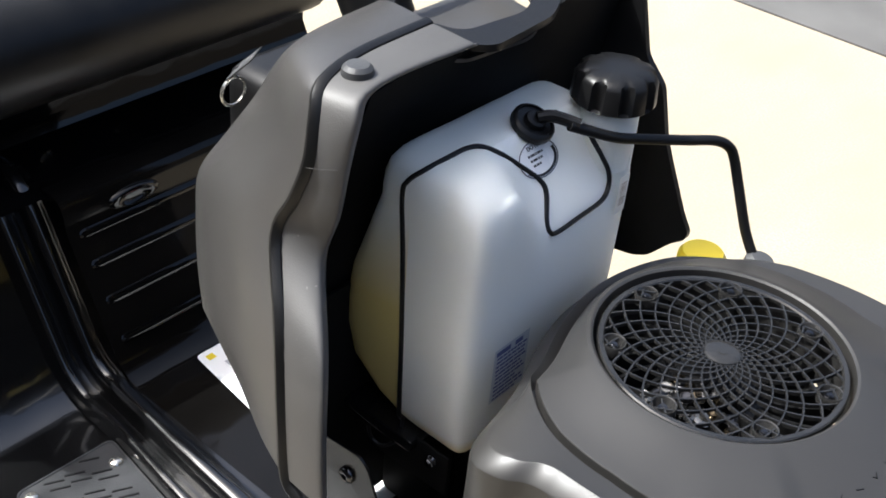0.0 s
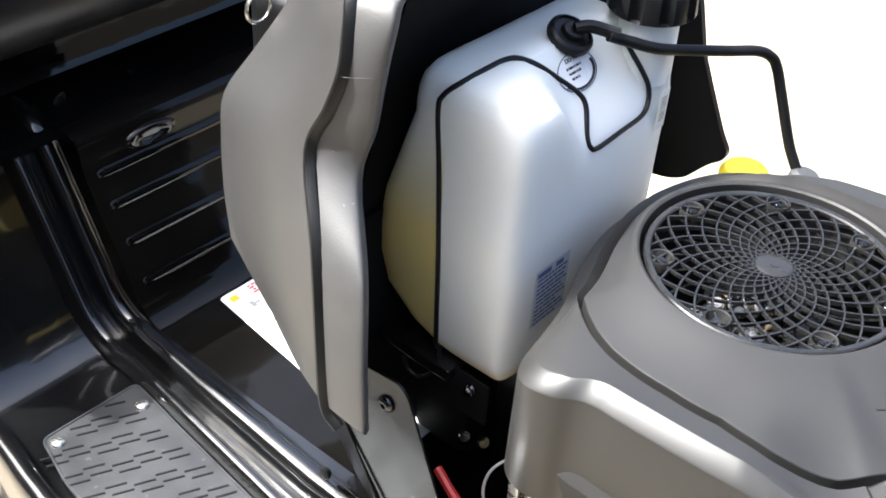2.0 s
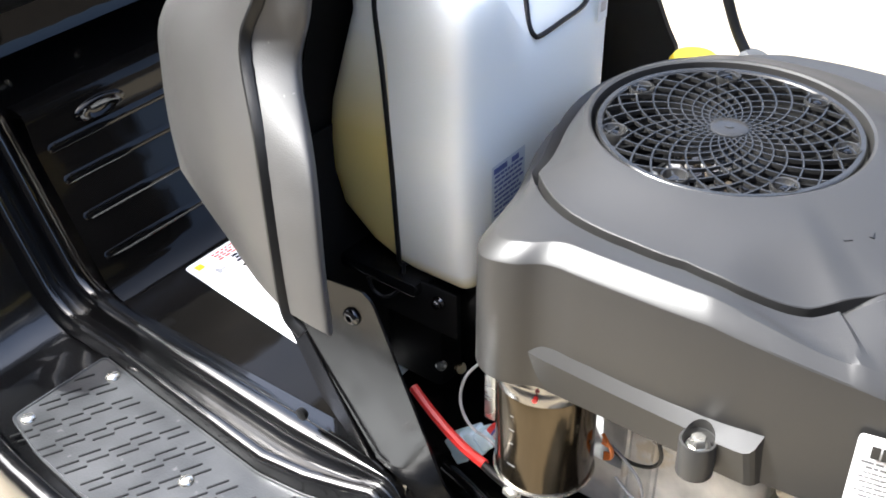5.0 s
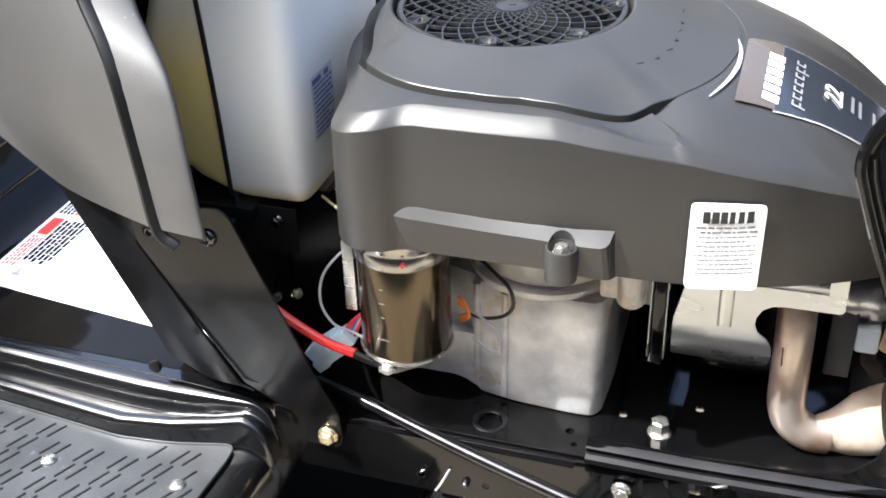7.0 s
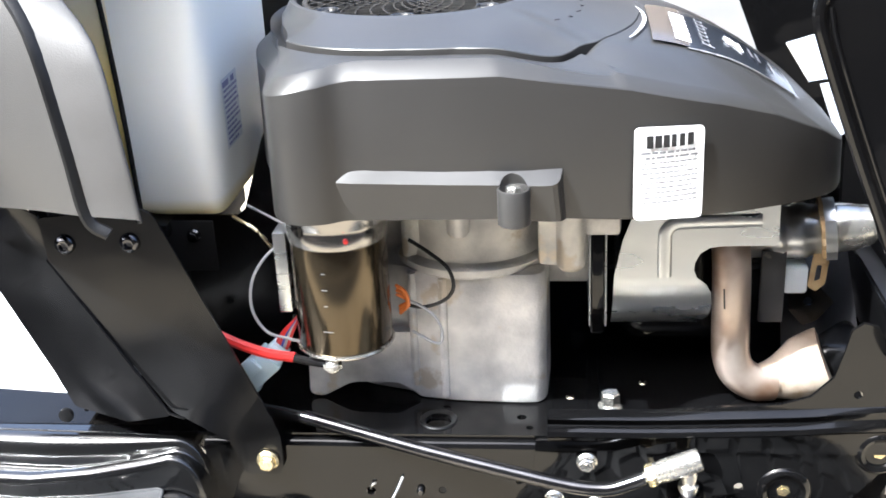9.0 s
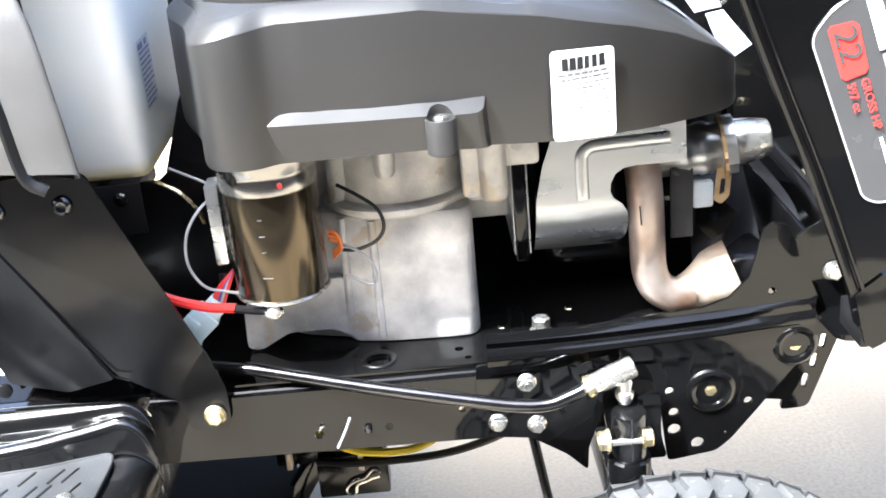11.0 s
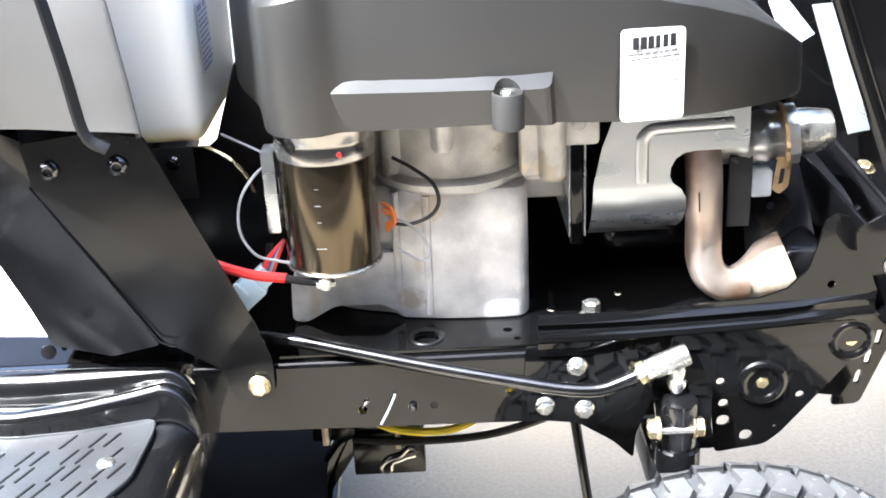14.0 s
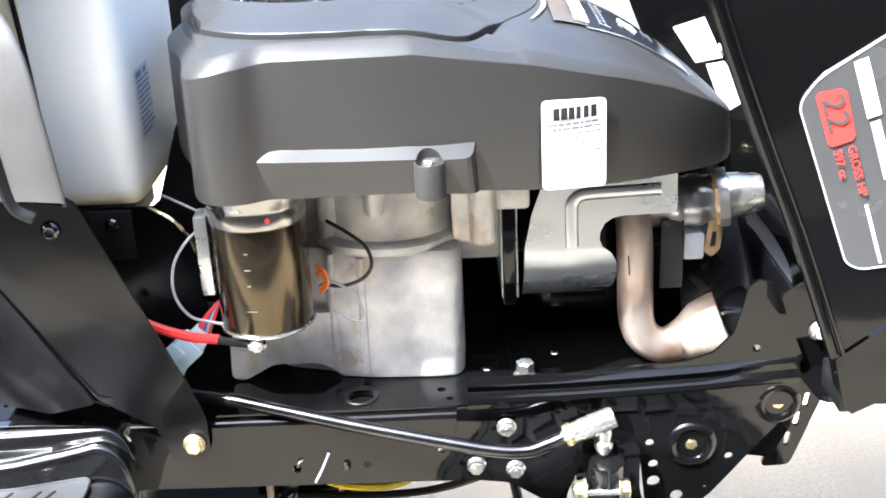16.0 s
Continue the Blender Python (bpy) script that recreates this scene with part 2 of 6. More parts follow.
def loft(bm, rings, close=True, cap0=False, cap1=False):
    rows = [[bm.verts.new(p) for p in r] for r in rings]
    for a, b in zip(rows, rows[1:]):
        n = len(a)
        for i in range(n if close else n - 1):
            j = (i + 1) % n
            bm.faces.new((a[i], a[j], b[j], b[i]))
    if cap0:
        bm.faces.new(rows[0])
    if cap1:
        bm.faces.new(rows[-1])
    return bm


def box(bm, lo, hi, bev=0.0, seg=2, m=None):
    made = bmesh.ops.create_cube(bm, size=1.0)["verts"]
    lo, hi = Vector(lo), Vector(hi)
    for v in made:
        v.co = Vector([(a + b) / 2 + c * (b - a) for a, b, c in zip(lo, hi, v.co)])
    if bev:
        es = list({e for v in made for e in v.link_edges})
        made = bmesh.ops.bevel(bm, geom=es, offset=bev, segments=seg, profile=0.5, affect="EDGES")["verts"] + [v for v in made if v.is_valid]
    if m:
        for v in set(made):
            v.co = m @ v.co
    return bm


def frame_of(way):
    z = Vector(way).normalized()
    x = z.orthogonal().normalized()
    return Matrix((x, z.cross(x), z)).transposed()


def lathe(bm, prof, origin, axis=(0, 0, 1), n=32, start=0.0, turn=2 * math.pi):
    """Turns (radius, height) pairs round an axis."""
    f, o = frame_of(axis), Vector(origin)
    whole = turn > 6.28
    cnt = n if whole else n + 1
    rings = []
    for r, h in prof:
        rings.append([o + f @ Vector((r * math.cos(start + turn * i / n), r * math.sin(start + turn * i / n), h)) for i in range(cnt)])
    ends = whole and prof[0] != prof[-1]
    loft(bm, rings, close=whole, cap0=ends and prof[0][0] > 1e-6, cap1=ends and prof[-1][0] > 1e-6)
    bmesh.ops.remove_doubles(bm, verts=bm.verts, dist=1e-6)
    return bm


def rod(bm, a, b, r, n=16, bev=0.0, r2=None):
    a, b = Vector(a), Vector(b)
    h = (b - a).length
    r2 = r if r2 is None else r2
    pr = [(r - bev, 0), (r, bev), (r2, h - bev), (r2 - bev, h)] if bev else [(r, 0), (r2, h)]
    return lathe(bm, pr, a, b - a, n)


def smooth_path(pts, k=6):
    P = [Vector(p) for p in pts]
    if len(P) < 3:
        return P
    Q = [P[0] * 2 - P[1], *P, P[-1] * 2 - P[-2]]
    out = []
    for i in range(1, len(Q) - 2):
        a, b, c, d = Q[i - 1:i + 3]
        for j in range(k):
            t = j / k
            out.append(0.5 * ((2 * b) + (c - a) * t + (2 * a - 5 * b + 4 * c - d) * t * t + (3 * b - a - 3 * c + d) * t ** 3))
    return out + [P[-1]]


def tube(bm, pts, r, n=10, k=6, flat=1.0, up=None):
    """A round or flattened bar along a smoothed path; r may be a function of the way along."""
    path = smooth_path(pts, k) if k > 1 else [Vector(p) for p in pts]
    rings, side = [], None
    for i, p in enumerate(path):
        d = (path[min(i + 1, len(path) - 1)] - path[max(i - 1, 0)]).normalized()
        if up is not None:
            side = d.cross(Vector(up)).normalized()
        elif side is None:
            side = d.orthogonal().normalized()
        else:
            side = (side - d * side.dot(d)).normalized()
        w = side.cross(d)
        rr = r(i / (len(path) - 1)) if callable(r) else r
        rings.append([p + side * rr * math.cos(2 * math.pi * j / n) + w * rr * flat * math.sin(2 * math.pi * j / n) for j in range(n)])
    return loft(bm, rings, cap0=True, cap1=True)


def plate(bm, outer, holes, f, depth):
    """A plate with holes: 2D loops, f turns (u, v, w) into a place, w runs through the thickness."""
    flat = bmesh.new()
    for loop in (outer, *holes):
        vs = [flat.verts.new((u, v, 0)) for u, v in loop]
        for i, v in enumerate(vs):
            flat.edges.new((v, vs[(i + 1) % len(vs)]))
    bmesh.ops.triangle_fill(flat, edges=flat.edges[:], use_beauty=True, use_dissolve=False)
    flat.verts.index_update()
    lo = [bm.verts.new(f(v.co.x, v.co.y, 0)) for v in flat.verts]
    hi = [bm.verts.new(f(v.co.x, v.co.y, depth)) for v in flat.verts]
    for fc in flat.faces:
        i = [v.index for v in fc.verts]
        bm.faces.new([lo[k] for k in i])
        bm.faces.new([hi[k] for k in reversed(i)])
    for e in flat.edges:
        if len(e.link_faces) == 1:
            a, b = e.verts[0].index, e.verts[1].index
            bm.faces.new((lo[a], lo[b], hi[b], hi[a]))
    flat.free()
    return bm


def circle(x, y, r, n=16, ry=None):
    return [(x + r * math.cos(2 * math.pi * i / n), y + (ry or r) * math.sin(2 * math.pi * i / n)) for i in range(n)]


def rounded(pts, r, n=4):
    """Rounds the corners of a 2D loop."""
    out = []
    for i, p in enumerate(pts):
        p = Vector(p).to_2d()
        a, b = Vector(pts[i - 1]).to_2d(), Vector(pts[(i + 1) % len(pts)]).to_2d()
        ra = min(r, (a - p).length * 0.45, (b - p).length * 0.45)
        s, e = p + (a - p).normalized() * ra, p + (b - p).normalized() * ra
        for k in range(n + 1):
            t = k / n
            out.append(tuple(s * (1 - t) ** 2 + p * 2 * t * (1 - t) + e * t * t))
    return out


def xz(y):
    return lambda u, v, w: (u, y + w, v)


def xy(z):
    return lambda u, v, w: (u, v, z + w)


def hex_head(bm, p, way, r=0.0065, h=0.006, flange=0.0095):
    lathe(bm, [(flange, 0), (flange, 0.0012), (r * 1.12, 0.003)], p, way, 20)
    f, o = frame_of(way), Vector(p)
    ring = lambda rr, hh: [o + f @ Vector((rr * math.cos(math.pi / 3 * i), rr * math.sin(math.pi / 3 * i), hh)) for i in range(6)]
    loft(bm, [ring(r * 1.1, 0.0015), ring(r * 1.1, h), ring(r * 0.92, h + 0.0012)], cap0=True, cap1=True)
    lathe(bm, [(r * 0.55, h + 0.001), (r * 0.5, h + 0.0018)], p, way, 12)
    return bm


def bolt(parent, p, way, r=0.0065, h=0.006, flange=0.0095, mat=None, label=""):
    return part("bolt", hex_head(B(), p, way, r, h, flange), mat or STEEL, parent, label)


def bars(bm, f, u0, u1, v, h, rng, gap=0.25):
    """One line of unreadable print as a few small bars on a surface."""
    u = u0
    while u < u1 - h:
        w = min(rng.uniform(1.2, 4.5) * h, u1 - u)
        vs = [bm.verts.new(f(a, b)) for a, b in ((u, v), (u + w, v), (u + w, v + h), (u, v + h))]
        bm.faces.new(vs)
        u += w + h * (gap + 0.35)
    return bm


def patch(bm, f, u0, v0, u1, v1, n=1, m=1):
    g = [[bm.verts.new(f(u0 + (u1 - u0) * i / n, v0 + (v1 - v0) * j / m)) for i in range(n + 1)] for j in range(m + 1)]
    for j in range(m):
        for i in range(n):
            bm.faces.new((g[j][i], g[j][i + 1], g[j + 1][i + 1], g[j + 1][i]))
    return bm


def lettering(words, size, m, mat, parent, name="lettering", shear=0.0, spacing=1.0, thick=0.0002, narrow=1.0):
    cu = bpy.data.curves.new("words", "FONT")
    cu.body, cu.size, cu.shear, cu.space_character, cu.extrude = words, size, shear, spacing, thick
    cu.resolution_u = 3
    ob = bpy.data.objects.new("words", cu)
    scene.collection.objects.link(ob)
    dg = bpy.context.evaluated_depsgraph_get()
    me = bpy.data.meshes.new_from_object(ob.evaluated_get(dg))
    bpy.data.objects.remove(ob)
    me.transform(m @ Matrix.Diagonal((narrow, 1, 1, 1)))
    me.transform(Matrix.Translation(-Vector(root_of(parent).location)))
    me.materials.clear()
    me.materials.append(mat)
    o = new(name, me)
    o.parent = parent
    return o


def axes(o, u, v):
    """A pose whose x runs along u and whose y lies towards v."""
    u = Vector(u).normalized()
    w = u.cross(Vector(v)).normalized()
    m = Matrix((u, w.cross(u), w)).transposed().to_4x4()
    m.translation = o
    return m


# ---- ground ----
g = B()
patch(g, lambda u, v: (u, v, 0), -40, -40, 40, 40, 8, 8)
solo("ground", g, CONCRETE, (0, 0, 0), "pale broom-finished concrete slab in full sun", "ground", kind="structure")
g = B()
box(g, (-30, 2.50, -0.05), (30, 8.98, 0.006))
solo("road", g, ASPHALT, (0, 2.5, 0), "grey asphalt strip beyond the concrete slab", "road", kind="structure")

# Unseen wall added behind the camera to darken what the gloss black mirrors.
g = B()
for k in range(14):
    box(g, (-9, -2.62, k * 0.2), (9, -2.40 - (0.015 if k % 2 else 0.0), k * 0.2 + 0.196), 0.004, 1)
solo("wall_south", g, SIDING, (0, -2.5, 0), "dark brown unseen wall added behind the camera", "wall", kind="structure")


# Unseen walls added round the slab to shut low sky out of reflections.
def unseen_wall(name, x0, x1, y0, y1, high, label):
    g = B()
    for k in range(int(high / 0.2)):
        box(g, (x0, y0, k * 0.2), (x1, y1, k * 0.2 + 0.196), 0.004, 1)
    solo(name, g, SIDING, ((x0 + x1) / 2, (y0 + y1) / 2, 0), label, "wall", kind="structure")


unseen_wall("wall_north", -12, 12, 10.0, 10.2, 4.4, "dark brown unseen wall added across the road")
unseen_wall("wall_east", 9.0, 9.2, 0.4, 10.0, 3.4, "dark brown unseen wall added beyond the slab")
unseen_wall("wall_west", -9.2, -9.0, -2.4, 10.0, 3.4, "dark brown unseen wall added beyond the slab")
# Unseen dark strip added so the glossy sides mirror less bright ground.
g = B()
box(g, (-12, -1.80, -0.05), (12, -1.20, 0.006))
solo("pavement", g, ASPHALT, (0, -1.8, 0), "grey unseen strip added beside the concrete slab to darken reflections", "pavement", kind="structure")

# ---- chassis ----
chassis = thing("tractor_frame", (0.1, 0.17, 0.0), "glossy black pressed-steel tractor frame with plated bolts", "frame")


def rail(y0, side, x0=-0.62):
    """A channel rail: upright web with holes and a flange turned in on top."""
    b = B()
    s = side
    holes = [circle(0.082, 0.386, 0.0042, 12), circle(0.124, 0.388, 0.0038, 12), circle(0.142, 0.388, 0.0034, 12), circle(0.205, 0.398, 0.003, 10)]
    outer = rounded([(x0, 0.367 - (x0 - 0.26) * 0.0148), (0.26, 0.367), (0.26, 0.428), (x0, 0.428 - (x0 - 0.26) * 0.0045)], 0.004)
    plate(b, outer, holes, lambda u, v, w: (u, y0 + s * w, v), 0.003)
    prof = [(0.0, 0.4245), (0.0008, 0.4290), (0.004, 0.4322), (0.010, 0.4330), (0.045, 0.4330), (0.045, 0.4300), (0.010, 0.4298), (0.0045, 0.428), (0.003, 0.4245)]
    loft(b, [[(x, y0 + s * u, v) for u, v in prof] for x in (x0, 0.26)], cap0=True, cap1=True)
    return b


part("rail", rail(0.0, 1, -0.055), BLACK, chassis)
part("rail", rail(0.345, -1), BLACK, chassis)

# engine deck between the rails
b = B()
deck = rounded([(-0.098, 0.008), (0.245, 0.008), (0.262, 0.020), (0.49, 0.020), (0.49, 0.335), (-0.098, 0.335)], 0.006)
deck_holes = [circle(0.138, 0.030, 0.0125, 24, 0.0105), circle(0.207, 0.036, 0.004, 12), circle(0.214, 0.020, 0.003, 12), circle(0.247, 0.070, 0.004), circle(0.31, 0.095, 0.004)]
plate(b, deck, deck_holes, xy(0.4335), 0.003)
part("engine_deck", b, BLACK, chassis)
b = B()
lathe(b, [(0.0125, 0.0), (0.0150, 0.0006), (0.0158, -0.0004), (0.0158, -0.004), (0.0125, -0.012), (0.011, -0.012), (0.0112, -0.001), (0.0125, 0.0)], (0.138, 0.030, 0.4375), n=28)
part("grommet", b, BLACK_PLASTIC, chassis)

# front side plates: flat below, a rolled channel along the top, a raised ear at the front
def side_plate(y0, s):
    b = B()
    low = [(0.219, 0.432), (0.2165, 0.398), (0.222, 0.378), (0.232, 0.370), (0.262, 0.366), (0.292, 0.346), (0.309, 0.328), (0.3105, 0.352), (0.322, 0.382), (0.336, 0.412), (0.362, 0.412), (0.3725, 0.380), (0.378, 0.330),
           (0.420, 0.336), (0.433, 0.347), (0.496, 0.425), (0.499, 0.440), (0.219, 0.440)]
    holes = [circle(0.384, 0.361, 0.0055), circle(0.404, 0.3455, 0.0055), circle(0.3835, 0.378, 0.0042), circle(0.380, 0.399, 0.0036), circle(0.447, 0.383, 0.0036), circle(0.428, 0.353, 0.0016),
             circle(0.415, 0.396, 0.0115, 24), circle(0.4855, 0.4325, 0.0085, 20)]
    plate(b, rounded(low, 0.005, 3), holes, lambda u, v, w: (u, y0 + s * w, v), 0.003)
    # rolled channel
    rings = []
    for i in range(25):
        t = i / 24
        x = 0.229 + t * 0.272
        lift = 0.012 * max(0, (t - 0.25)) ** 1.3
        out = 0.007 * min(1, max(0, (1.06 - t) / 0.35))
        z = 0.440 + lift
        sec = [(-0.0022, 0.432), (-0.0022, z), (-0.0022, z + 0.0045), (-0.0022 - out * 0.6, z + 0.0062), (-0.002 - out, z + 0.009), (-0.001 - out, z + 0.013), (-0.000 - out * 0.35, z + 0.016), (-out * 0.45, z + 0.0195), (-out * 0.75, z + 0.0225), (0.0, z + 0.0255), (0.004, z + 0.027),
               (0.004, z + 0.024), (0.002, z), (0.002, 0.432)]
        rings.append([(x, y0 + s * u, v) for u, v in sec])
    loft(b, rings, cap0=True, cap1=True)
    # lip and ear above the channel
    ear = [(0.236, 0.462), (0.284, 0.459), (0.296, 0.4655), (0.372, 0.472), (0.408, 0.474), (0.430, 0.481), (0.446, 0.498), (0.452, 0.520), (0.456, 0.538), (0.464, 0.544), (0.475, 0.541), (0.481, 0.530), (0.503, 0.474), (0.500, 0.462), (0.44, 0.462)]
    plate(b, ear, [circle(0.465, 0.4835, 0.0035)], lambda u, v, w: (u, y0 + s * (w + 0.001), v), 0.003)
    return b


part("side_plate", side_plate(-0.004, 1), BLACK, chassis)
part("side_plate", side_plate(0.349, -1), BLACK, chassis)

# round dimples where the axle hanger bolts sit
for x, z, r in ((0.415, 0.396, 0.0215), (0.4855, 0.4325, 0.019)):
    b = B()
    lathe(b, [(r, 0.0), (r * 0.93, 0.0022), (r * 0.78, 0.0036), (r * 0.62, 0.0022), (r * 0.5, -0.006), (0.0, -0.007)], (x, -0.0042, z), (0, -1, 0), 32)
    part("dimple", b, BLACK, chassis)
    bolt(chassis, (x, 0.0028, z), (0, -1, 0), 0.0058, 0.006, 0.0085, GOLD, "yellow-zinc hex bolt")

# outer nose plate with see-through slots, and the bent lip below it
NOSE = [(0.486, 0.524), (0.522, 0.544), (0.540, 0.534), (0.540, 0.466), (0.503, 0.363), (0.478, 0.362), (0.496, 0.420), (0.506, 0.462)]
SLOT = ((0.522, 0.444), (0.5135, 0.426), (0.5065, 0.408), (0.4995, 0.389))
b = B()
slots = [rounded([(u - 0.0035, v - 0.006), (u + 0.0015, v - 0.007), (u + 0.0035, v + 0.006), (u - 0.0015, v + 0.007)], 0.0018, 3) for u, v in SLOT]
plate(b, rounded(NOSE, 0.006), slots, xz(0.010), 0.003)
part("front_flange", b, BLACK, chassis)
bolt(chassis, (0.519, 0.0095, 0.491), (0, -1, 0), 0.006, 0.006, 0.009)
b = B()
lipq = [(0.487, 0.414), (0.501, 0.412), (0.486, 0.372), (0.464, 0.376)]
plate(b, rounded(lipq, 0.003), [], lambda u, v, w: (u, -0.003 + (0.43 - v) * 0.20 + w, v), 0.003)
part("bent_lip", b, BLACK, chassis)
b = B()
tube(b, [(0.110, -0.0022, 0.4015), (0.1075, -0.0035, 0.396), (0.1030, -0.0035, 0.386), (0.0965, -0.0022, 0.373)], 0.0011, 6, 4)
part("cable_tie", b, WIRE_GREY, chassis, "pale cable tie end on the rail")
b = B()
tube(b, [(0.082, 0.001, 0.387), (0.083, -0.0025, 0.391), (0.0845, -0.0035, 0.3945), (0.087, -0.002, 0.395)], 0.0009, 6, 4)
part("wire_hook", b, STEEL, chassis)
b = B()
lathe(b, [(0.0034, 0), (0.0034, 0.004), (0.002, 0.006), (0.0, 0.006)], (0.124, 0.001, 0.388), (0, -1, 0), 14)
part("push_pin", b, ROD, chassis)
# black disc added in the third hole to hide the bright ground behind
b = B()
lathe(b, [(0.0034, 0), (0.0034, 0.001), (0.0, 0.001)], (0.142, 0.002, 0.388), (0, -1, 0), 14)
part("hole_blocker", b, BLACK_PLASTIC, chassis)

for x, y, z, r in ((0.0, -0.0085, 0.42, 0.0066), (0.26, -0.0085, 0.4235, 0.0059), (0.234, -0.0045, 0.385, 0.0059), (0.267, -0.0045, 0.380, 0.0059)):
    bolt(chassis, (x, y, z), (0, -1, 0), r, 0.0062, r * 1.42, GOLD if x < 0.1 else STEEL, "zinc-plated flange bolt")
bolt(chassis, (0.2806, 0.055, 0.4365), (0, 0, 1), 0.0072, 0.0125, 0.0105, STEEL, "zinc-plated flange bolt")

# sheet added on the bay's far side, unseen, to keep sky and ground out
b = B()
plate(b, [(-0.05, 0.437), (0.50, 0.437), (0.50, 0.56), (0.40, 0.60), (-0.05, 0.60)], [], xz(0.346), 0.003)
part("bay_sky_blocker", b, BLACK_SATIN, chassis)
# front cross plate, closing the nose
b = B()
box(b, (0.50, 0.03, 0.37), (0.504, 0.34, 0.52), 0.001)
part("nose_plate", b, BLACK, chassis)

# ---- mower deck and hangers below ----
b = B()
prof = [(-0.235, 0.09), (-0.24, 0.18), (-0.225, 0.225), (-0.17, 0.24), (0.50, 0.24), (0.56, 0.225), (0.575, 0.18), (0.57, 0.09)]
loft(b, [[(x, y * s + 0.17 * (1 - s), z) for y, z in prof] for x, s in ((-0.66, 0.75), (-0.62, 0.93), (-0.5, 1.0), (-0.2, 1.0), (-0.04, 0.98), (0.03, 0.9))], close=False)
mower = thing("mower_deck", (-0.3, 0.17, 0.09), "black steel mower deck under the tractor's belly", "mower deck")
part("shell", b, MATTE_BLACK, mower)
b = B()
tube(b, [(0.032, y * 0.9 + 0.017, 0.20) for y in (-0.22, 0.0, 0.2, 0.5)], 0.006, 8, 4)
part("front_lip", b, BLACK_SATIN, mower)
b = B()
box(b, (-0.20, -0.05, 0.236), (-0.02, 0.05, 0.262), 0.006)
part("belt_cover", b, MATTE_BLACK, mower)

hanger = thing("deck_hanger", (0.06, 0.15, 0.2), "black deck suspension arm with a wire hairpin clip", "hanger")
b = B()
box(b, (-0.012, -0.006, -0.18), (0.012, 0.006, 0.18), 0.002, m=Matrix.Translation((0.036, 0.15, 0.235)) @ Matrix.Rotation(radians(32), 4, "Y"))
part("arm", b, BLACK, hanger)
b = B()
box(b, (0.058, 0.120, 0.238), (0.128, 0.150, 0.281), 0.002)
box(b, (0.020, 0.122, 0.278), (0.125, 0.150, 0.300), 0.002)
part("bracket", b, BLACK_SATIN, hanger)
for lo, hi in (((0.030, 0.114, 0.278), (0.036, 0.123, 0.304)), ((0.100, 0.114, 0.270), (0.105, 0.123, 0.310))):
    b = B()
    box(b, lo, hi, 0.001)
    part("tab", b, BURNT, hanger)
b = B()
tube(b, [(x, y, z - 0.025) for x, y, z in ((0.120, 0.118, 0.289), (0.113, 0.117, 0.2935), (0.105, 0.116, 0.286), (0.098, 0.116, 0.2835), (0.090, 0.116, 0.280), (0.085, 0.116, 0.273), (0.088, 0.115, 0.268), (0.094, 0.115, 0.270), (0.096, 0.115, 0.278), (0.103, 0.115, 0.281), (0.112, 0.115, 0.2845), (0.119, 0.115, 0.286))], 0.0014, 6, 4)
part("hairpin", b, STEEL, hanger, "bright wire hairpin clip")

b = B()
tube(b, [(0.02, 0.18, 0.310), (0.088, 0.118, 0.2965), (0.139, 0.113, 0.2895), (0.174, 0.113, 0.2985), (0.21, 0.12, 0.325), (0.24, 0.13, 0.360)], 0.0042, 8)
solo("yellow_cable", b, YELLOW, (0.12, 0.12, 0.331), "yellow sleeved cable slung under the frame rail", "cable")
b = B()
rod(b, (0.262, 0.06, 0.365), (0.285, 0.10, 0.21), 0.0048, 10, 0.0006)
solo("brake_rod", b, BLACK, (0.285, 0.10, 0.21), "thin black steel rod hanging below the rail", "rod")
b = B()
tube(b, [(0.060, 0.117, 0.283), (0.110, 0.112, 0.2805), (0.188, 0.105, 0.288), (0.25, 0.07, 0.330), (0.30, 0.06, 0.368)], 0.0042, 8)
solo("black_cable", b, BLACK_PLASTIC, (0.13, 0.09, 0.35), "black control cable under the frame rail", "cable")

# ---- footboard ----
foot = thing("footboard", (-0.25, -0.06, 0.36), "glossy black stamped footboard with two rolled beads and a rubber mat", "footboard")


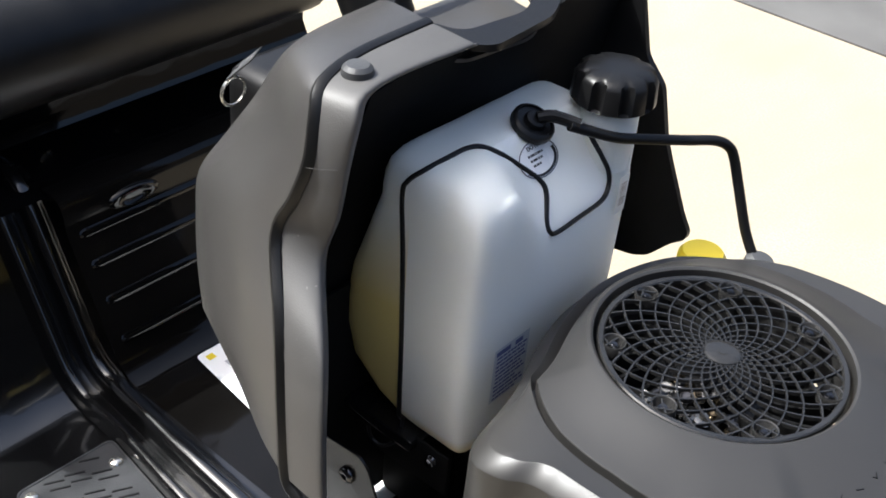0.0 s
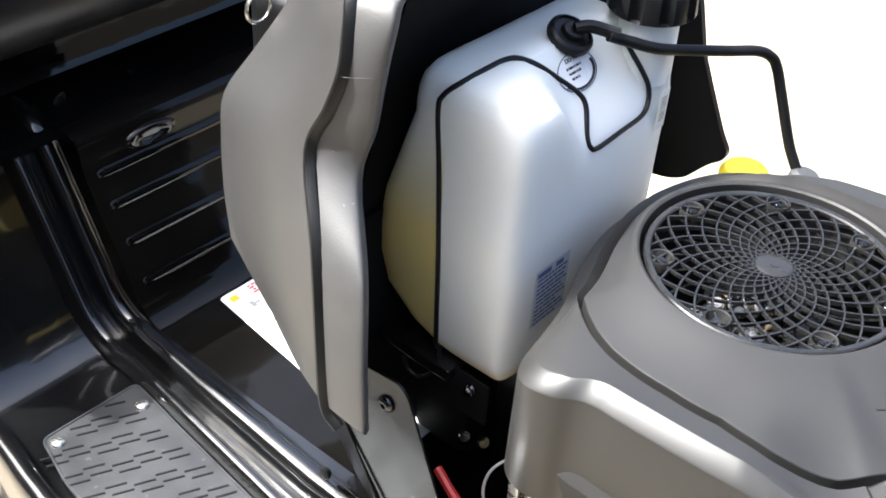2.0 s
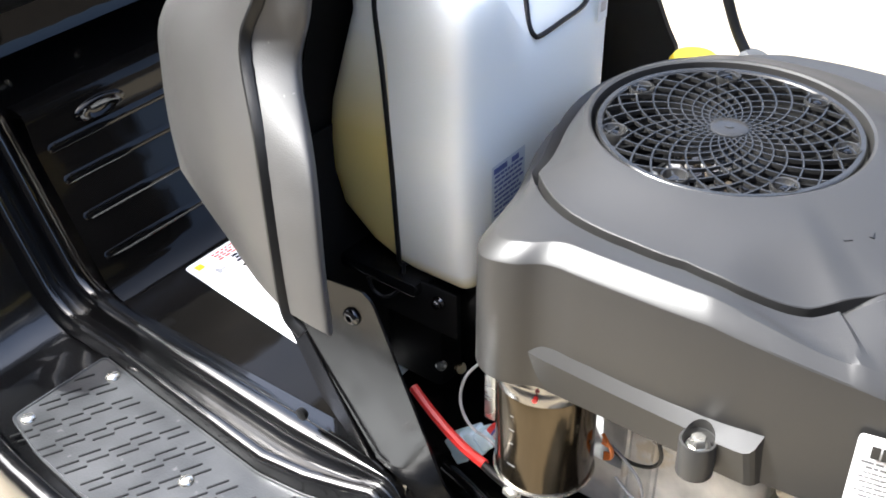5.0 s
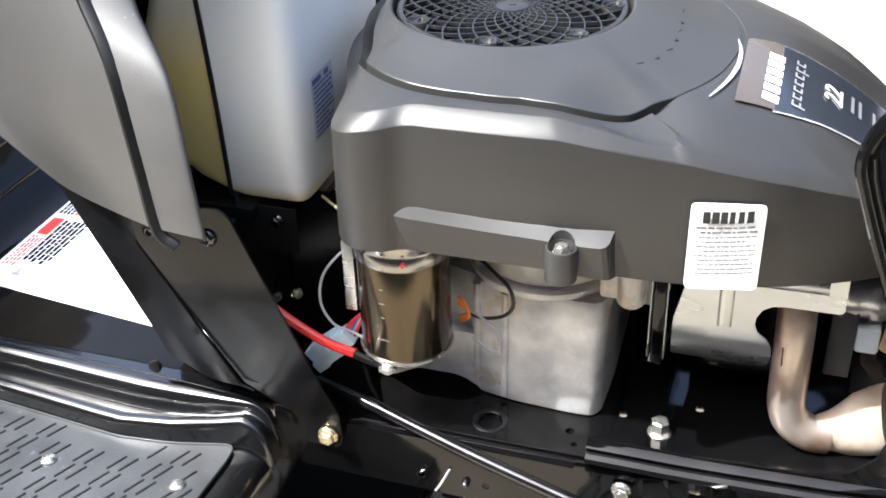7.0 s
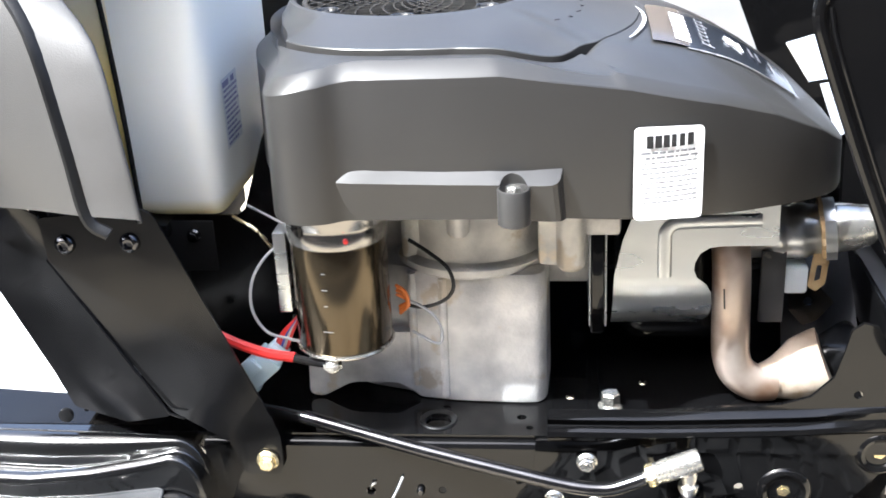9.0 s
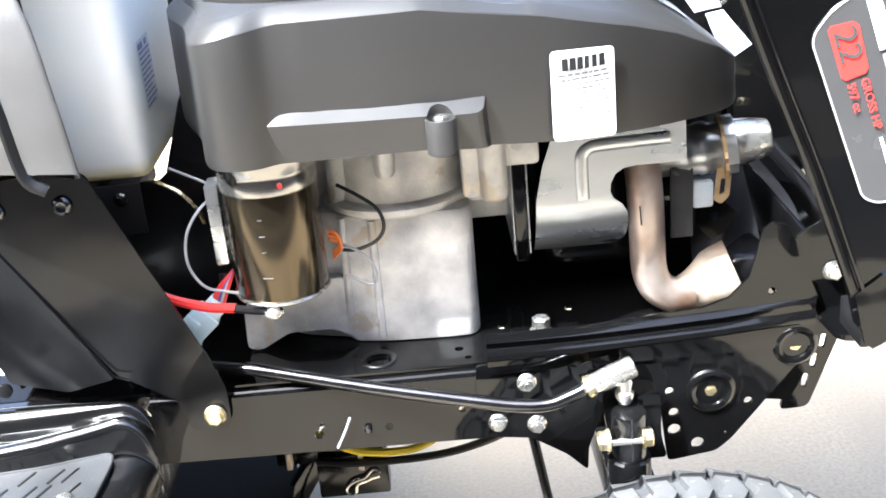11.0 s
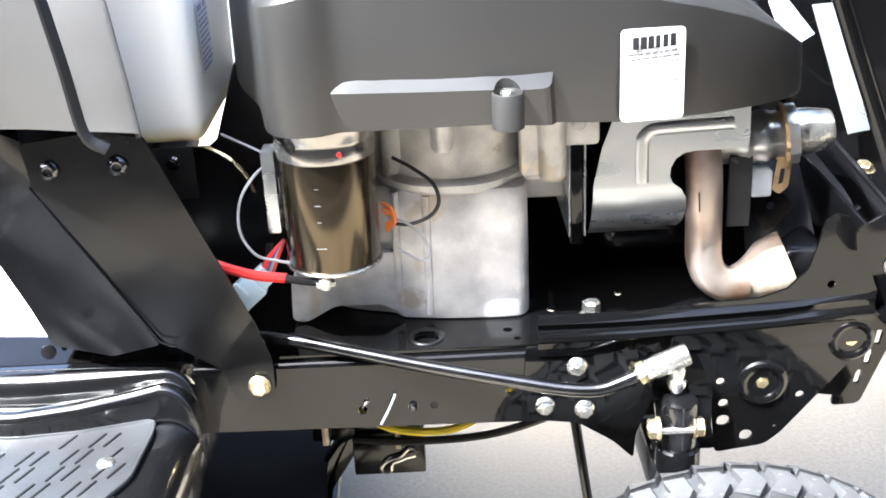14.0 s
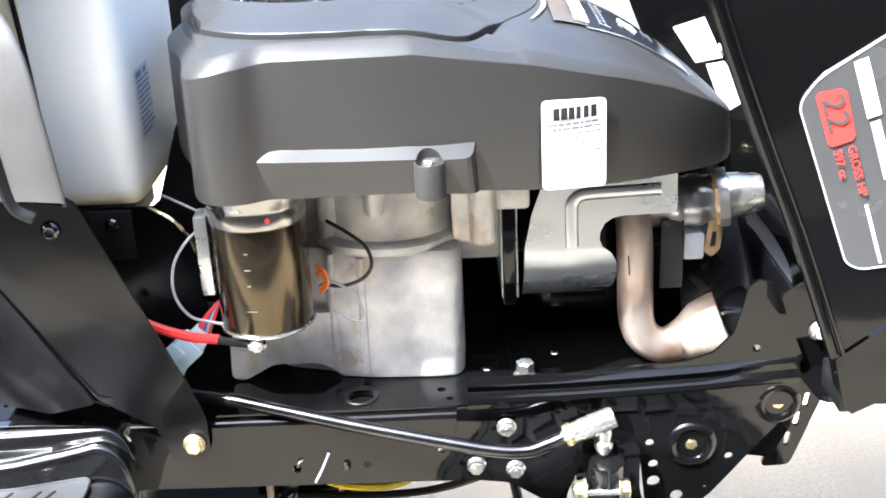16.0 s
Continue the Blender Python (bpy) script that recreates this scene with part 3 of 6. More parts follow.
def foot_section(x):
    """Two beads that close in on each other at the front, a groove between them and the tread pan, from the tunnel out to the rim."""
    yu = float(np.interp(x, [-0.475, -0.43, -0.36, -0.25, -0.14, -0.075], [0.017, 0.013, 0.009, 0.005, 0.001, -0.004]))
    yl = float(np.interp(x, [-0.475, -0.425, -0.345, -0.25, -0.19, -0.14, -0.075], [-0.011, -0.013, -0.022, -0.031, -0.037, -0.033, -0.018]))
    zl = float(np.interp(x, [-0.20, -0.10, -0.075], [0.4225, 0.4295, 0.4330]))
    gz = float(np.interp(x, [-0.16, -0.10, -0.075], [0.4130, 0.4210, 0.4300]))
    d = 0.004 + float(np.interp(x, [-0.46, -0.37, -0.30], [0.0, 0.014, 0.020]))
    w = yu - yl
    sec = [(0.060, 0.428), (yu + 0.018, 0.428), (yu + 0.014, 0.4285), (yu + 0.010, 0.432), (yu + 0.006, 0.4355), (yu, 0.437), (yu - 0.14 * w, 0.4362), (yu - 0.26 * w, 0.4330), (yu - 0.36 * w, max(gz, 0.4255)), (yu - 0.45 * w, gz + 0.0012),
            (yu - 0.55 * w, gz), (yu - 0.68 * w, gz + 0.0005), (yu - 0.78 * w, gz * 0.6 + zl * 0.4), (yu - 0.88 * w, zl - 0.0012), (yl, zl), (yl - 0.0045, zl - 0.0014), (yl - 0.0075, zl - 0.006), (yl - 0.0092, 0.4095), (yl - 0.011, 0.4040), (yl - 0.016, 0.402),
            (-0.140 - d, 0.402), (-0.146 - d, 0.4035), (-0.149 - d, 0.409), (-0.151 - d, 0.416), (-0.155 - d, 0.421), (-0.160 - d, 0.4225), (-0.166 - d, 0.421), (-0.171 - d, 0.416), (-0.174 - d, 0.406), (-0.176 - d, 0.38), (-0.177 - d, 0.345)]
    return [(p.x, p.y) for p in smooth_path([(y, z, 0) for y, z in sec], 3)]


b = B()
rings = []
for x in (-0.475, -0.46, -0.44, -0.42, -0.39, -0.36, -0.33, -0.30, -0.27, -0.24, -0.215, -0.19, -0.165, -0.14, -0.12, -0.105, -0.092, -0.078):
    rings.append([(x, y, z) for y, z in foot_section(x)])
for k in range(1, 10):
    t = k / 9
    ang = t * math.pi / 2
    sec = foot_section(-0.078)
    zc = 0.352
    rings.append([(-0.078 + 0.030 * math.sin(ang) * (1.0 if z > 0.36 else 0.9), y, zc + (z - zc) * math.cos(ang) ** 0.55 if z > zc else z - 0.004 * t) for y, z in sec])
loft(b, rings, close=False)
# ramp up towards the fender
sec0 = foot_section(-0.475)
rings = [[(-0.475, y, z) for y, z in sec0]]
for k in range(1, 9):
    ang = radians(62) * k / 8
    rings.append([(-0.475 - (0.05 + (0.437 - z)) * math.sin(ang), y, z + (0.05 + (0.437 - z)) * (1 - math.cos(ang))) for y, z in sec0])
d = Vector((-math.cos(radians(62)), 0, math.sin(radians(62))))
last = [Vector(p) for p in rings[-1]]
for k in (0.08, 0.150):
    rings.append([p + d * k for p in last])
head = [Vector((p.x, min(p.y, 0.036), p.z)) for p in rings[-1]]
ref = max(head, key=lambda p: p.x * d.z - p.z * d.x)
hub = ref - Vector((d.z, 0, -d.x)) * 0.075
for k in range(1, 9):
    turn = Matrix.Rotation(radians(-66) * k / 8, 4, "Y")
    rings.append([hub + turn @ (p - hub) for p in head])
loft(b, rings, close=False)
part("pan", b, FOOT_PAINT, foot)

mat_poly = [(-0.432, -0.136), (-0.430, -0.024), (-0.345, -0.0335), (-0.25, -0.0425), (-0.19, -0.0485), (-0.14, -0.0435), (-0.083, -0.0300), (-0.081, -0.050), (-0.085, -0.110), (-0.104, -0.146), (-0.15, -0.160), (-0.30, -0.160), (-0.37, -0.152)]
b = B()
plate(b, rounded(mat_poly, 0.009, 5), [], xy(0.4022), 0.0035)
mat_part = part("rubber_mat", b, MAT_RUBBER, foot, "grey rubber tread mat with black bars in place of dark grooves")
b = B()
edge = rounded(mat_poly, 0.009, 5)
tube(b, [(u, v, 0.4058) for u, v in edge + edge[:1]], 0.0014, 6, 1)
part("rim", b, MAT_RUBBER, mat_part)
# the grooves' shade, drawn as black bars in staggered pairs
groove_mesh = None
shape = rounded([(-0.0010, -0.0105), (0.0010, -0.0105), (0.0010, 0.0105), (-0.0010, 0.0105)], 0.0008, 2)
lean = Matrix.Rotation(radians(-26), 4, "Z")
inside = lambda x, y: -0.424 < x < -0.094 and -0.157 < y - 0.0105 and y + 0.0105 < float(np.interp(x, [-0.43, -0.345, -0.25, -0.19, -0.14, -0.083], [-0.026, -0.036, -0.045, -0.051, -0.046, -0.034]))
for i in range(-6, 36):
    for j in range(-1, 5):
        x = -0.436 + i * 0.0115 + (0.0058 if j % 2 else 0) + j * 0.0105
        y = -0.122 + j * 0.0215
        if not inside(x, y) or i % 3 == 2:
            continue
        if groove_mesh is None:
            b = B()
            plate(b, shape, [], xy(0), 0.0009)
            groove_mesh = finish(b, BLACK_PLASTIC, (0, 0, 0))
        o = new("groove_bar", groove_mesh)
        o.parent = mat_part
        o.matrix_basis = Matrix.Translation(Vector((x, y, 0.4055)) - foot.location) @ lean
for x, y in ((-0.4175, -0.1275), (-0.400, -0.0395), (-0.234, -0.093), (-0.108, -0.090)):
    b = B()
    lathe(b, [(0.0078, 0), (0.0074, 0.0012), (0.006, 0.0026), (0.0035, 0.0036), (0.0, 0.004)], (x, y, 0.4056), n=20)
    part("rivet", b, STEEL, mat_part, "domed steel rivet")

# ---- floor between the footboards, and its ramp ----
floor_panel = thing("floor_panel", (-0.35, 0.18, 0.42), "glossy black stamped floor panel with a ribbed ramp", "floor panel")
RAMP0, RAMP_D = Vector((-0.478, 0.0, 0.4285)), Vector((-0.470, 0.0, 0.883)).normalized()
b = B()
sec = [(-0.085, 0.36), (-0.085, 0.418), (-0.089, 0.4255), (-0.097, 0.4285), (-0.30, 0.4285), (-0.450, 0.4285), (-0.466, 0.4305), (-0.478, 0.438)]
up = RAMP0 + RAMP_D * 0.02
sec += [(up.x, up.z), *[((RAMP0 + RAMP_D * k).x, (RAMP0 + RAMP_D * k).z) for k in (0.07, 0.14, 0.166)], (-0.5585, 0.582), (-0.5600, 0.590), (-0.5610, 0.600), (-0.5630, 0.610), (-0.5680, 0.6165), (-0.5760, 0.6190), (-0.6050, 0.6190)]
loft(b, [[(x, y, z) for x, z in sec] for y in (0.030, 0.06, 0.2, 0.345)], close=False)
part("sheet", b, FLOOR_BLACK, floor_panel)
nrm = Vector((RAMP_D.z, 0, -RAMP_D.x))
for k, (d0, ya, yb) in enumerate(((0.040, 0.045, 0.30), (0.087, 0.045, 0.30), (0.130, 0.045, 0.30), (0.166, 0.045, 0.32))):
    b = B()
    q = RAMP0 + RAMP_D * d0 - nrm * 0.001
    tube(b, [q + Vector((0, ya, 0)) - nrm * 0.004, q + Vector((0, ya + 0.012, 0)), q + Vector((0, 0.18, 0)), q + Vector((0, yb, 0))], 0.0058, 10, 4, flat=0.6, up=nrm)
    part("pressed_rib", b, BLACK, floor_panel)
b = B()
oval = lambda k, d: [(-0.5600 + d, 0.118 + 0.034 * k * math.cos(a), 0.5935 + 0.0125 * k * math.sin(a)) for a in (2 * math.pi * i / 40 for i in range(40))]
loft(b, [oval(1.0, -0.003), oval(0.96, 0.0012), oval(0.86, 0.0034), oval(0.72, 0.0040), oval(0.58, 0.0030), oval(0.46, 0.0006), oval(0.30, 0.0002), oval(0.02, 0.0002)])
part("oval_pressing", b, BLACK, floor_panel)
b = B()
LB = [(-0.4525, 0.108), (-0.150, 0.0755), (-0.150, 0.305), (-0.4515, 0.305)]
plate(b, rounded(LB, 0.006), [], xy(0.4286), 0.0005)
sticker = part("warning_sticker", b, WHITE, floor_panel, "white warning sticker with red, orange and navy fields")
rng = random.Random(4)
fw = lambda u, v: (u, v, 0.4295)
for u0, v0, u1, v1, m_ in ((-0.445, 0.115, -0.436, 0.125, YELLOW), (-0.4465, 0.207, -0.432, 0.243, RED_INK), (-0.4275, 0.2535, -0.412, 0.293, ORANGE_INK), (-0.355, 0.200, -0.348, 0.208, YELLOW)):
    w = B()
    patch(w, fw, u0, v0, u1, v1)
    part("colour_field", w, m_, sticker)
fv = lambda u, v: (v, u, 0.4295)
w = B()
for k in range(4):
    bars(w, fv, 0.142 + 0.004 * rng.random(), 0.203, -0.4470 + k * 0.0042, 0.0022, rng, 0.7)
part("red_print", w, RED_INK, sticker)
w = B()
for k in range(6):
    bars(w, fv, 0.150 + 0.006 * rng.random() + 0.004 * (k % 2), 0.243 - 0.004 * rng.random(), -0.4290 + k * 0.0056, 0.0038, rng, 0.05)
for k in range(4):
    bars(w, fv, 0.2535, 0.296 - 0.004 * rng.random(), -0.4475 + k * 0.0050, 0.0032, rng, 0.05)
for k in range(3):
    bars(w, fv, 0.2535, 0.296 - 0.006 * rng.random(), -0.4100 + k * 0.0056, 0.0042, rng, 0.05)
part("navy_print", w, DECAL_DARK, sticker)
w = B()
patch(w, fw, -0.424, 0.126, -0.414, 0.131)
patch(w, fw, -0.420, 0.131, -0.417, 0.138)
bars(w, fv, 0.112, 0.292, -0.385, 0.0045, rng, 0.2)
bars(w, fv, 0.118, 0.250, -0.376, 0.0030, rng, 1.2)
bars(w, fv, 0.112, 0.285, -0.371, 0.0018, rng, 0.4)
part("grey_drawing", w, WIRE_GREY, sticker)

# ---- rear fender and seat base in the dark behind ----
fender = thing("rear_fender", (-0.72, 0.15, 0.5), "glossy black rear fender with a rolled front edge", "fender")
b = B()
prof = [(-0.585, 0.616), (-0.625, 0.619), (-0.69, 0.622), (-0.70, 0.64), (-0.70, 0.74), (-0.71, 0.80), (-0.95, 0.80)]
loft(b, [[(x + dx, y, z + dz) for x, z in prof] for y, dx, dz in ((-0.22, -0.02, -0.03), (-0.19, 0, 0), (0.0, 0, 0), (0.2, 0.0, 0.0), (0.5, 0.0, 0.0))], close=False)
part("shell", b, BLACK, fender)
b = B()
tube(b, [(-0.665, -0.22, 0.742), (-0.66, -0.05, 0.752), (-0.66, 0.2, 0.752), (-0.66, 0.45, 0.752)], 0.064, 24, 6)
part("rolled_edge", b, BLACK_PLASTIC, fender)
for x, y, z, r in ((-0.700, 0.10, 0.665, 0.009), (-0.700, 0.20, 0.665, 0.006), (-0.700, 0.02, 0.660, 0.005)):
    part("bolt", hex_head(B(), (x, y, z), (1, 0, 0.1), r * 0.6, 0.005, r), STEEL, fender)
b = B()
box(b, (-0.95, -0.1, 0.40), (-0.702, 0.40, 0.72), 0.02, 3)
part("seat_base", b, BLACK_SATIN, fender)

# ---- engine ----
engine = thing("engine", (0.12, 0.17, 0.437), "single-cylinder petrol engine with charcoal plastic blower housing and cast aluminium crankcase", "engine")
FC = Vector((0.119, 0.171, 0.0))


def polar(points):
    """Radius round the fan's axis by angle, from a plan outline."""
    t = sorted((math.atan2(y - FC.y, x - FC.x) % (2 * math.pi), math.hypot(x - FC.x, y - FC.y)) for x, y in points)
    a = np.array([p[0] for p in t])
    r = np.array([p[1] for p in t])
    return lambda th: float(np.interp(th % (2 * math.pi), np.r_[a[-1] - 2 * math.pi, a, a[0] + 2 * math.pi], np.r_[r[-1], r, r[0]]))


def spline2(pts, k=8):
    P = [Vector((*p, 0)) for p in pts]
    return [(p.x, p.y) for p in smooth_path(P + P[:1], k)]


OUT = spline2([(0.466, 0.150), (0.464, 0.112), (0.452, 0.082), (0.425, 0.058), (0.385, 0.034), (0.343, 0.0145), (0.292, -0.001), (0.24, -0.012), (0.19, -0.019), (0.12, -0.0215), (0.098, -0.0215), (0.084, -0.0235), (0.070, -0.031), (0.053, -0.0325),
               (0.0385, -0.026), (0.029, -0.010), (0.023, 0.020), (0.014, 0.058), (-0.006, 0.11), (-0.018, 0.165), (-0.014, 0.22), (0.008, 0.275), (0.055, 0.325), (0.125, 0.348), (0.2, 0.350), (0.3, 0.335), (0.38, 0.305), (0.435, 0.262), (0.462, 0.205)])
CAP = [(0.306, 0.172), (0.303, 0.140), (0.296, 0.108), (0.283, 0.080), (0.263, 0.054), (0.2415, 0.0295), (0.230, 0.0235), (0.203, 0.0145), (0.166, 0.0160), (0.128, 0.0155), (0.100, 0.0170), (0.079, 0.0215), (0.060, 0.0305), (0.046, 0.0405), (0.032, 0.0545), (0.020, 0.071), (0.003, 0.106), (-0.006, 0.135), (-0.012, 0.172), (-0.006, 0.215), (0.018, 0.258),
       (0.066, 0.300), (0.117, 0.312), (0.175, 0.306), (0.235, 0.290), (0.275, 0.262), (0.296, 0.220)]
r_out, r_cap = polar(OUT), polar(CAP)


def shoulder(x):
    return float(np.interp(x, [-0.05, 0.03, 0.06, 0.095, 0.2, 0.29, 0.36, 0.40, 0.44, 0.47], [0.722, 0.728, 0.7345, 0.7385, 0.7385, 0.7225, 0.704, 0.690, 0.669, 0.645]))


def skirt(x):
    return float(np.interp(x, [-0.05, 0.06, 0.20, 0.245, 0.29, 0.45, 0.47], [0.638, 0.637, 0.637, 0.633, 0.628, 0.617, 0.616]))


NA = 360


def ring_at(fr, fz):
    out = []
    for i in range(NA):
        th = 2 * math.pi * i / NA
        r = fr(th)
        p = FC + Vector((r * math.cos(th), r * math.sin(th), 0))
        rb = r_out(th)
        q = FC + Vector((rb * math.cos(th), rb * math.sin(th), 0))
        out.append((p.x, p.y, fz(q.x, th)))
    return out


housing_rings = [
    ring_at(lambda th: r_out(th) - 0.006, lambda x, th: skirt(x) + 0.03),
    ring_at(lambda th: r_out(th) - 0.0045, lambda x, th: skirt(x)),
    ring_at(lambda th: r_out(th) - 0.0008, lambda x, th: skirt(x) - 0.0003),
    ring_at(lambda th: r_out(th), lambda x, th: skirt(x) + 0.002),
    ring_at(lambda th: r_out(th) - 0.0012, lambda x, th: shoulder(x) - 0.001),
    ring_at(lambda th: r_out(th) - 0.0014, lambda x, th: shoulder(x) + 0.0018),
    ring_at(lambda th: r_out(th) - 0.0022, lambda x, th: shoulder(x) + 0.0030),
    ring_at(lambda th: r_out(th) - 0.0135, lambda x, th: shoulder(x) + 0.0121),
    ring_at(lambda th: r_out(th) - 0.0150, lambda x, th: shoulder(x) + 0.0128),
]
for k in range(1, 6):
    t = k / 5
    housing_rings.append(ring_at(lambda th, t=t: (r_out(th) - 0.0150) * (1 - t) + max(r_cap(th) + 0.0035, 0.12) * t if r_out(th) - 0.0150 > r_cap(th) + 0.004 else r_out(th) - 0.0150 - 0.0005 * t,
                                 lambda x, th, t=t: (shoulder(x) + 0.0128) * (1 - t) ** 1.6 + (0.7495 if math.cos(th) < 0.72 else 0.7455) * (1 - (1 - t) ** 1.6)))


def flush(th):
    """1 where the cap runs flush into the nose, 0 where a groove parts them."""
    a = abs((th + math.pi) % (2 * math.pi) - math.pi)
    k = min(1, max(0, (radians(44) - a) / radians(9)))
    return k * k * (3 - 2 * k)


def blend(a, b):
    return lambda x, th: a + (b - a) * flush(th)


housing_rings += [
    ring_at(lambda th: min(r_cap(th) + 0.0030, r_out(th) - 0.0235), blend(0.7425, 0.7452)),
    ring_at(lambda th: min(r_cap(th), r_out(th) - 0.0245) - 0.0005, blend(0.7425, 0.7458)),
    ring_at(lambda th: min(r_cap(th), r_out(th) - 0.0245) - 0.0006, blend(0.7526, 0.7462)),
    ring_at(lambda th: min(r_cap(th), r_out(th) - 0.0245) - 0.0012, blend(0.7533, 0.7468)),
]
for k in range(1, 7):
    t = k / 6
    housing_rings.append(ring_at(lambda th, t=t: (min(r_cap(th), r_out(th) - 0.0245) - 0.0012) * (1 - t) + 0.1035 * t, lambda x, th, t=t: blend(0.7533, 0.7468)(x, th) * (1 - t ** 1.2) + 0.7657 * t ** 1.2))
housing_rings += [
    ring_at(lambda th: 0.1005, lambda x, th: 0.7662),
    ring_at(lambda th: 0.0985, lambda x, th: 0.7650),
    ring_at(lambda th: 0.0978, lambda x, th: 0.7590),
    ring_at(lambda th: 0.0975, lambda x, th: 0.7100),
]
b = loft(B(), housing_rings)
# the deck and the cap dip towards the cap's front corner
for v in b.verts:
    if v.co.z > 0.735 and v.co.y > -0.004 and math.hypot(v.co.x - FC.x, v.co.y - FC.y) > 0.112:
        k = max(0.0, 1 - math.hypot(v.co.x - 0.243, v.co.y - 0.026) / 0.058)
        v.co.z -= 0.0105 * k * k * (3 - 2 * k) * min(1.0, max(0.0, (v.co.y + 0.004) / 0.014))
housing = part("blower_housing", b, SHROUD, engine, "charcoal textured plastic blower housing", sharp=22)

# moulded step along the side: flush with the bulge over the starter, bored for the bolt
BOSS = (0.2078, -0.0280)


def step_front(u):
    return float(np.interp(u, [0.056, 0.072, 0.090, 0.20, 0.25], [-0.0206, -0.0240, -0.0262, -0.0262, -0.0235]))


def step_wall(u):
    return float(np.interp(u, [0.06, 0.12, 0.19, 0.24, 0.25], [-0.0215, -0.0215, -0.0190, -0.0120, -0.0100])) + 0.0012


def step_top(u, v):
    k = (v - step_front(u)) / (step_wall(u) - step_front(u))
    return 0.6672 - 0.0285 * (u - 0.075) + 0.0095 * min(1.2, max(0.0, k))


b = B()
nick = [(BOSS[0] + 0.0100 * math.cos(a), max(step_front(BOSS[0]), BOSS[1] + 0.0100 * math.sin(a))) for a in np.linspace(math.pi - 0.12, 0.12, 15)]
plan = [(0.056, step_wall(0.056)), (0.064, step_front(0.064)), (0.072, step_front(0.072)), (0.081, step_front(0.081)), (0.090, step_front(0.090)), (0.10, step_front(0.10)), (0.15, step_front(0.15)), *nick, (0.230, step_front(0.230)), (0.2350, step_front(0.235) + 0.0004), (0.2385, -0.0222), (0.2405, -0.0195), (0.2425, step_wall(0.2425)), (0.225, step_wall(0.225)), (0.208, step_wall(0.208)),
        (0.19, step_wall(0.19)), (0.16, step_wall(0.16)), (0.12, step_wall(0.12)), (0.09, step_wall(0.09))]
plate(b, plan, [], lambda u, v, w: (u + (0.0025 if u > 0.232 and not w else 0.0), v if w else min(v + 0.005, step_wall(u)), step_top(u, v) if w else skirt(u) - 0.0005), 1.0)
rim = [e for e in b.edges if len(e.link_faces) == 2 and e.calc_face_angle(0) > 0.6 and min(v.co.z for v in e.verts) > 0.655]
bmesh.ops.bevel(b, geom=rim, offset=0.0010, segments=2, profile=0.6, affect="EDGES")
part("side_step", b, SHROUD, housing, sharp=13)
b = B()
lathe(b, [(0.0105, 0), (0.0118, 0.001), (0.0118, 0.0262), (0.0113, 0.0272), (0.0100, 0.0272), (0.0096, 0.0262), (0.0094, 0.0200), (0.0, 0.0195)], (*BOSS, 0.6355), n=36)
part("bolt_boss", b, SHROUD, housing)
b = hex_head(B(), (*BOSS, 0.6557), (0, 0, 1), 0.0052, 0.0072, 0.0078)
part("bolt", b, STEEL, housing, "zinc-plated hex flange bolt")
# shallow screw bosses and arrow marks moulded in the cap
for k, (x, y) in enumerate(((0.238, 0.092), (0.249, 0.107), (0.255, 0.123), (0.2575, 0.143), (0.2575, 0.160), (0.2565, 0.178), (0.2545, 0.204))):
    b = B()
    th = math.atan2(y - FC.y, x - FC.x)
    rr = math.hypot(x - FC.x, y - FC.y)
    rc = min(r_cap(th), r_out(th) - 0.0245) - 0.0012
    q = ((rc - rr) / (rc - 0.1035)) ** 1.2
    c = Vector((x, y, blend(0.7533, 0.7468)(0, th) * (1 - q) + 0.7657 * q - 0.0003))
    m_ = Matrix.Translation(c) @ Matrix.Rotation(th + (0.7 if k % 2 else -0.2), 4, "Z")
    box(b, (-0.0005, -0.0030, 0), (0.0005, 0.0030, 0.0008), 0.0002, 1, m_)
    box(b, (-0.0030, -0.0030, 0), (-0.0004, -0.0022, 0.0008), 0.0002, 1, m_)
    part("moulded_mark", b, BLACK_PLASTIC, housing)

# fan screen
screen = part("fan_screen", lathe(B(), [(0.0892, -0.002), (0.0892, 0.0006), (0.0902, 0.0018), (0.0935, 0.0020), (0.0946, 0.0010), (0.0950, -0.003), (0.092, -0.004), (0.0892, -0.002)], (FC.x, FC.y, 0.7605), n=96), SCREEN, engine, "dark plastic rotating grass screen")
b = B()
lathe(b, [(0.0, 0.0030), (0.004, 0.0030), (0.0042, 0.0024), (0.0115, 0.0022), (0.0138, 0.0012), (0.0142, -0.002), (0.0125, -0.003), (0.0, -0.003)], (FC.x, FC.y, 0.7605), n=48)
part("hub", b, SCREEN, screen)


def spiral(a0, sweep, r0, r1, w, h, n=20, ease=1.0):
    """One curved bar of the screen, in the screen's own plane."""
    b = B()
    path = []
    for i in range(n + 1):
        t = i / n
        r = r0 + (r1 - r0) * t
        a = a0 + sweep * t ** ease
        path.append(Vector((r * math.cos(a), r * math.sin(a), 0)))
    rings = []
    for i, p in enumerate(path):
        d = (path[min(i + 1, n)] - path[max(i - 1, 0)]).normalized()
        s = Vector((-d.y, d.x, 0)) * w * (0.75 + 0.35 * i / n)
        rings.append([p - s + Vector((0, 0, -h)), p + s + Vector((0, 0, -h)), p + s * 0.8 + Vector((0, 0, 0)), p - s * 0.8 + Vector((0, 0, 0))])
    loft(b, rings, cap0=True, cap1=True)
    return finish(b, SCREEN, (0, 0, 0))


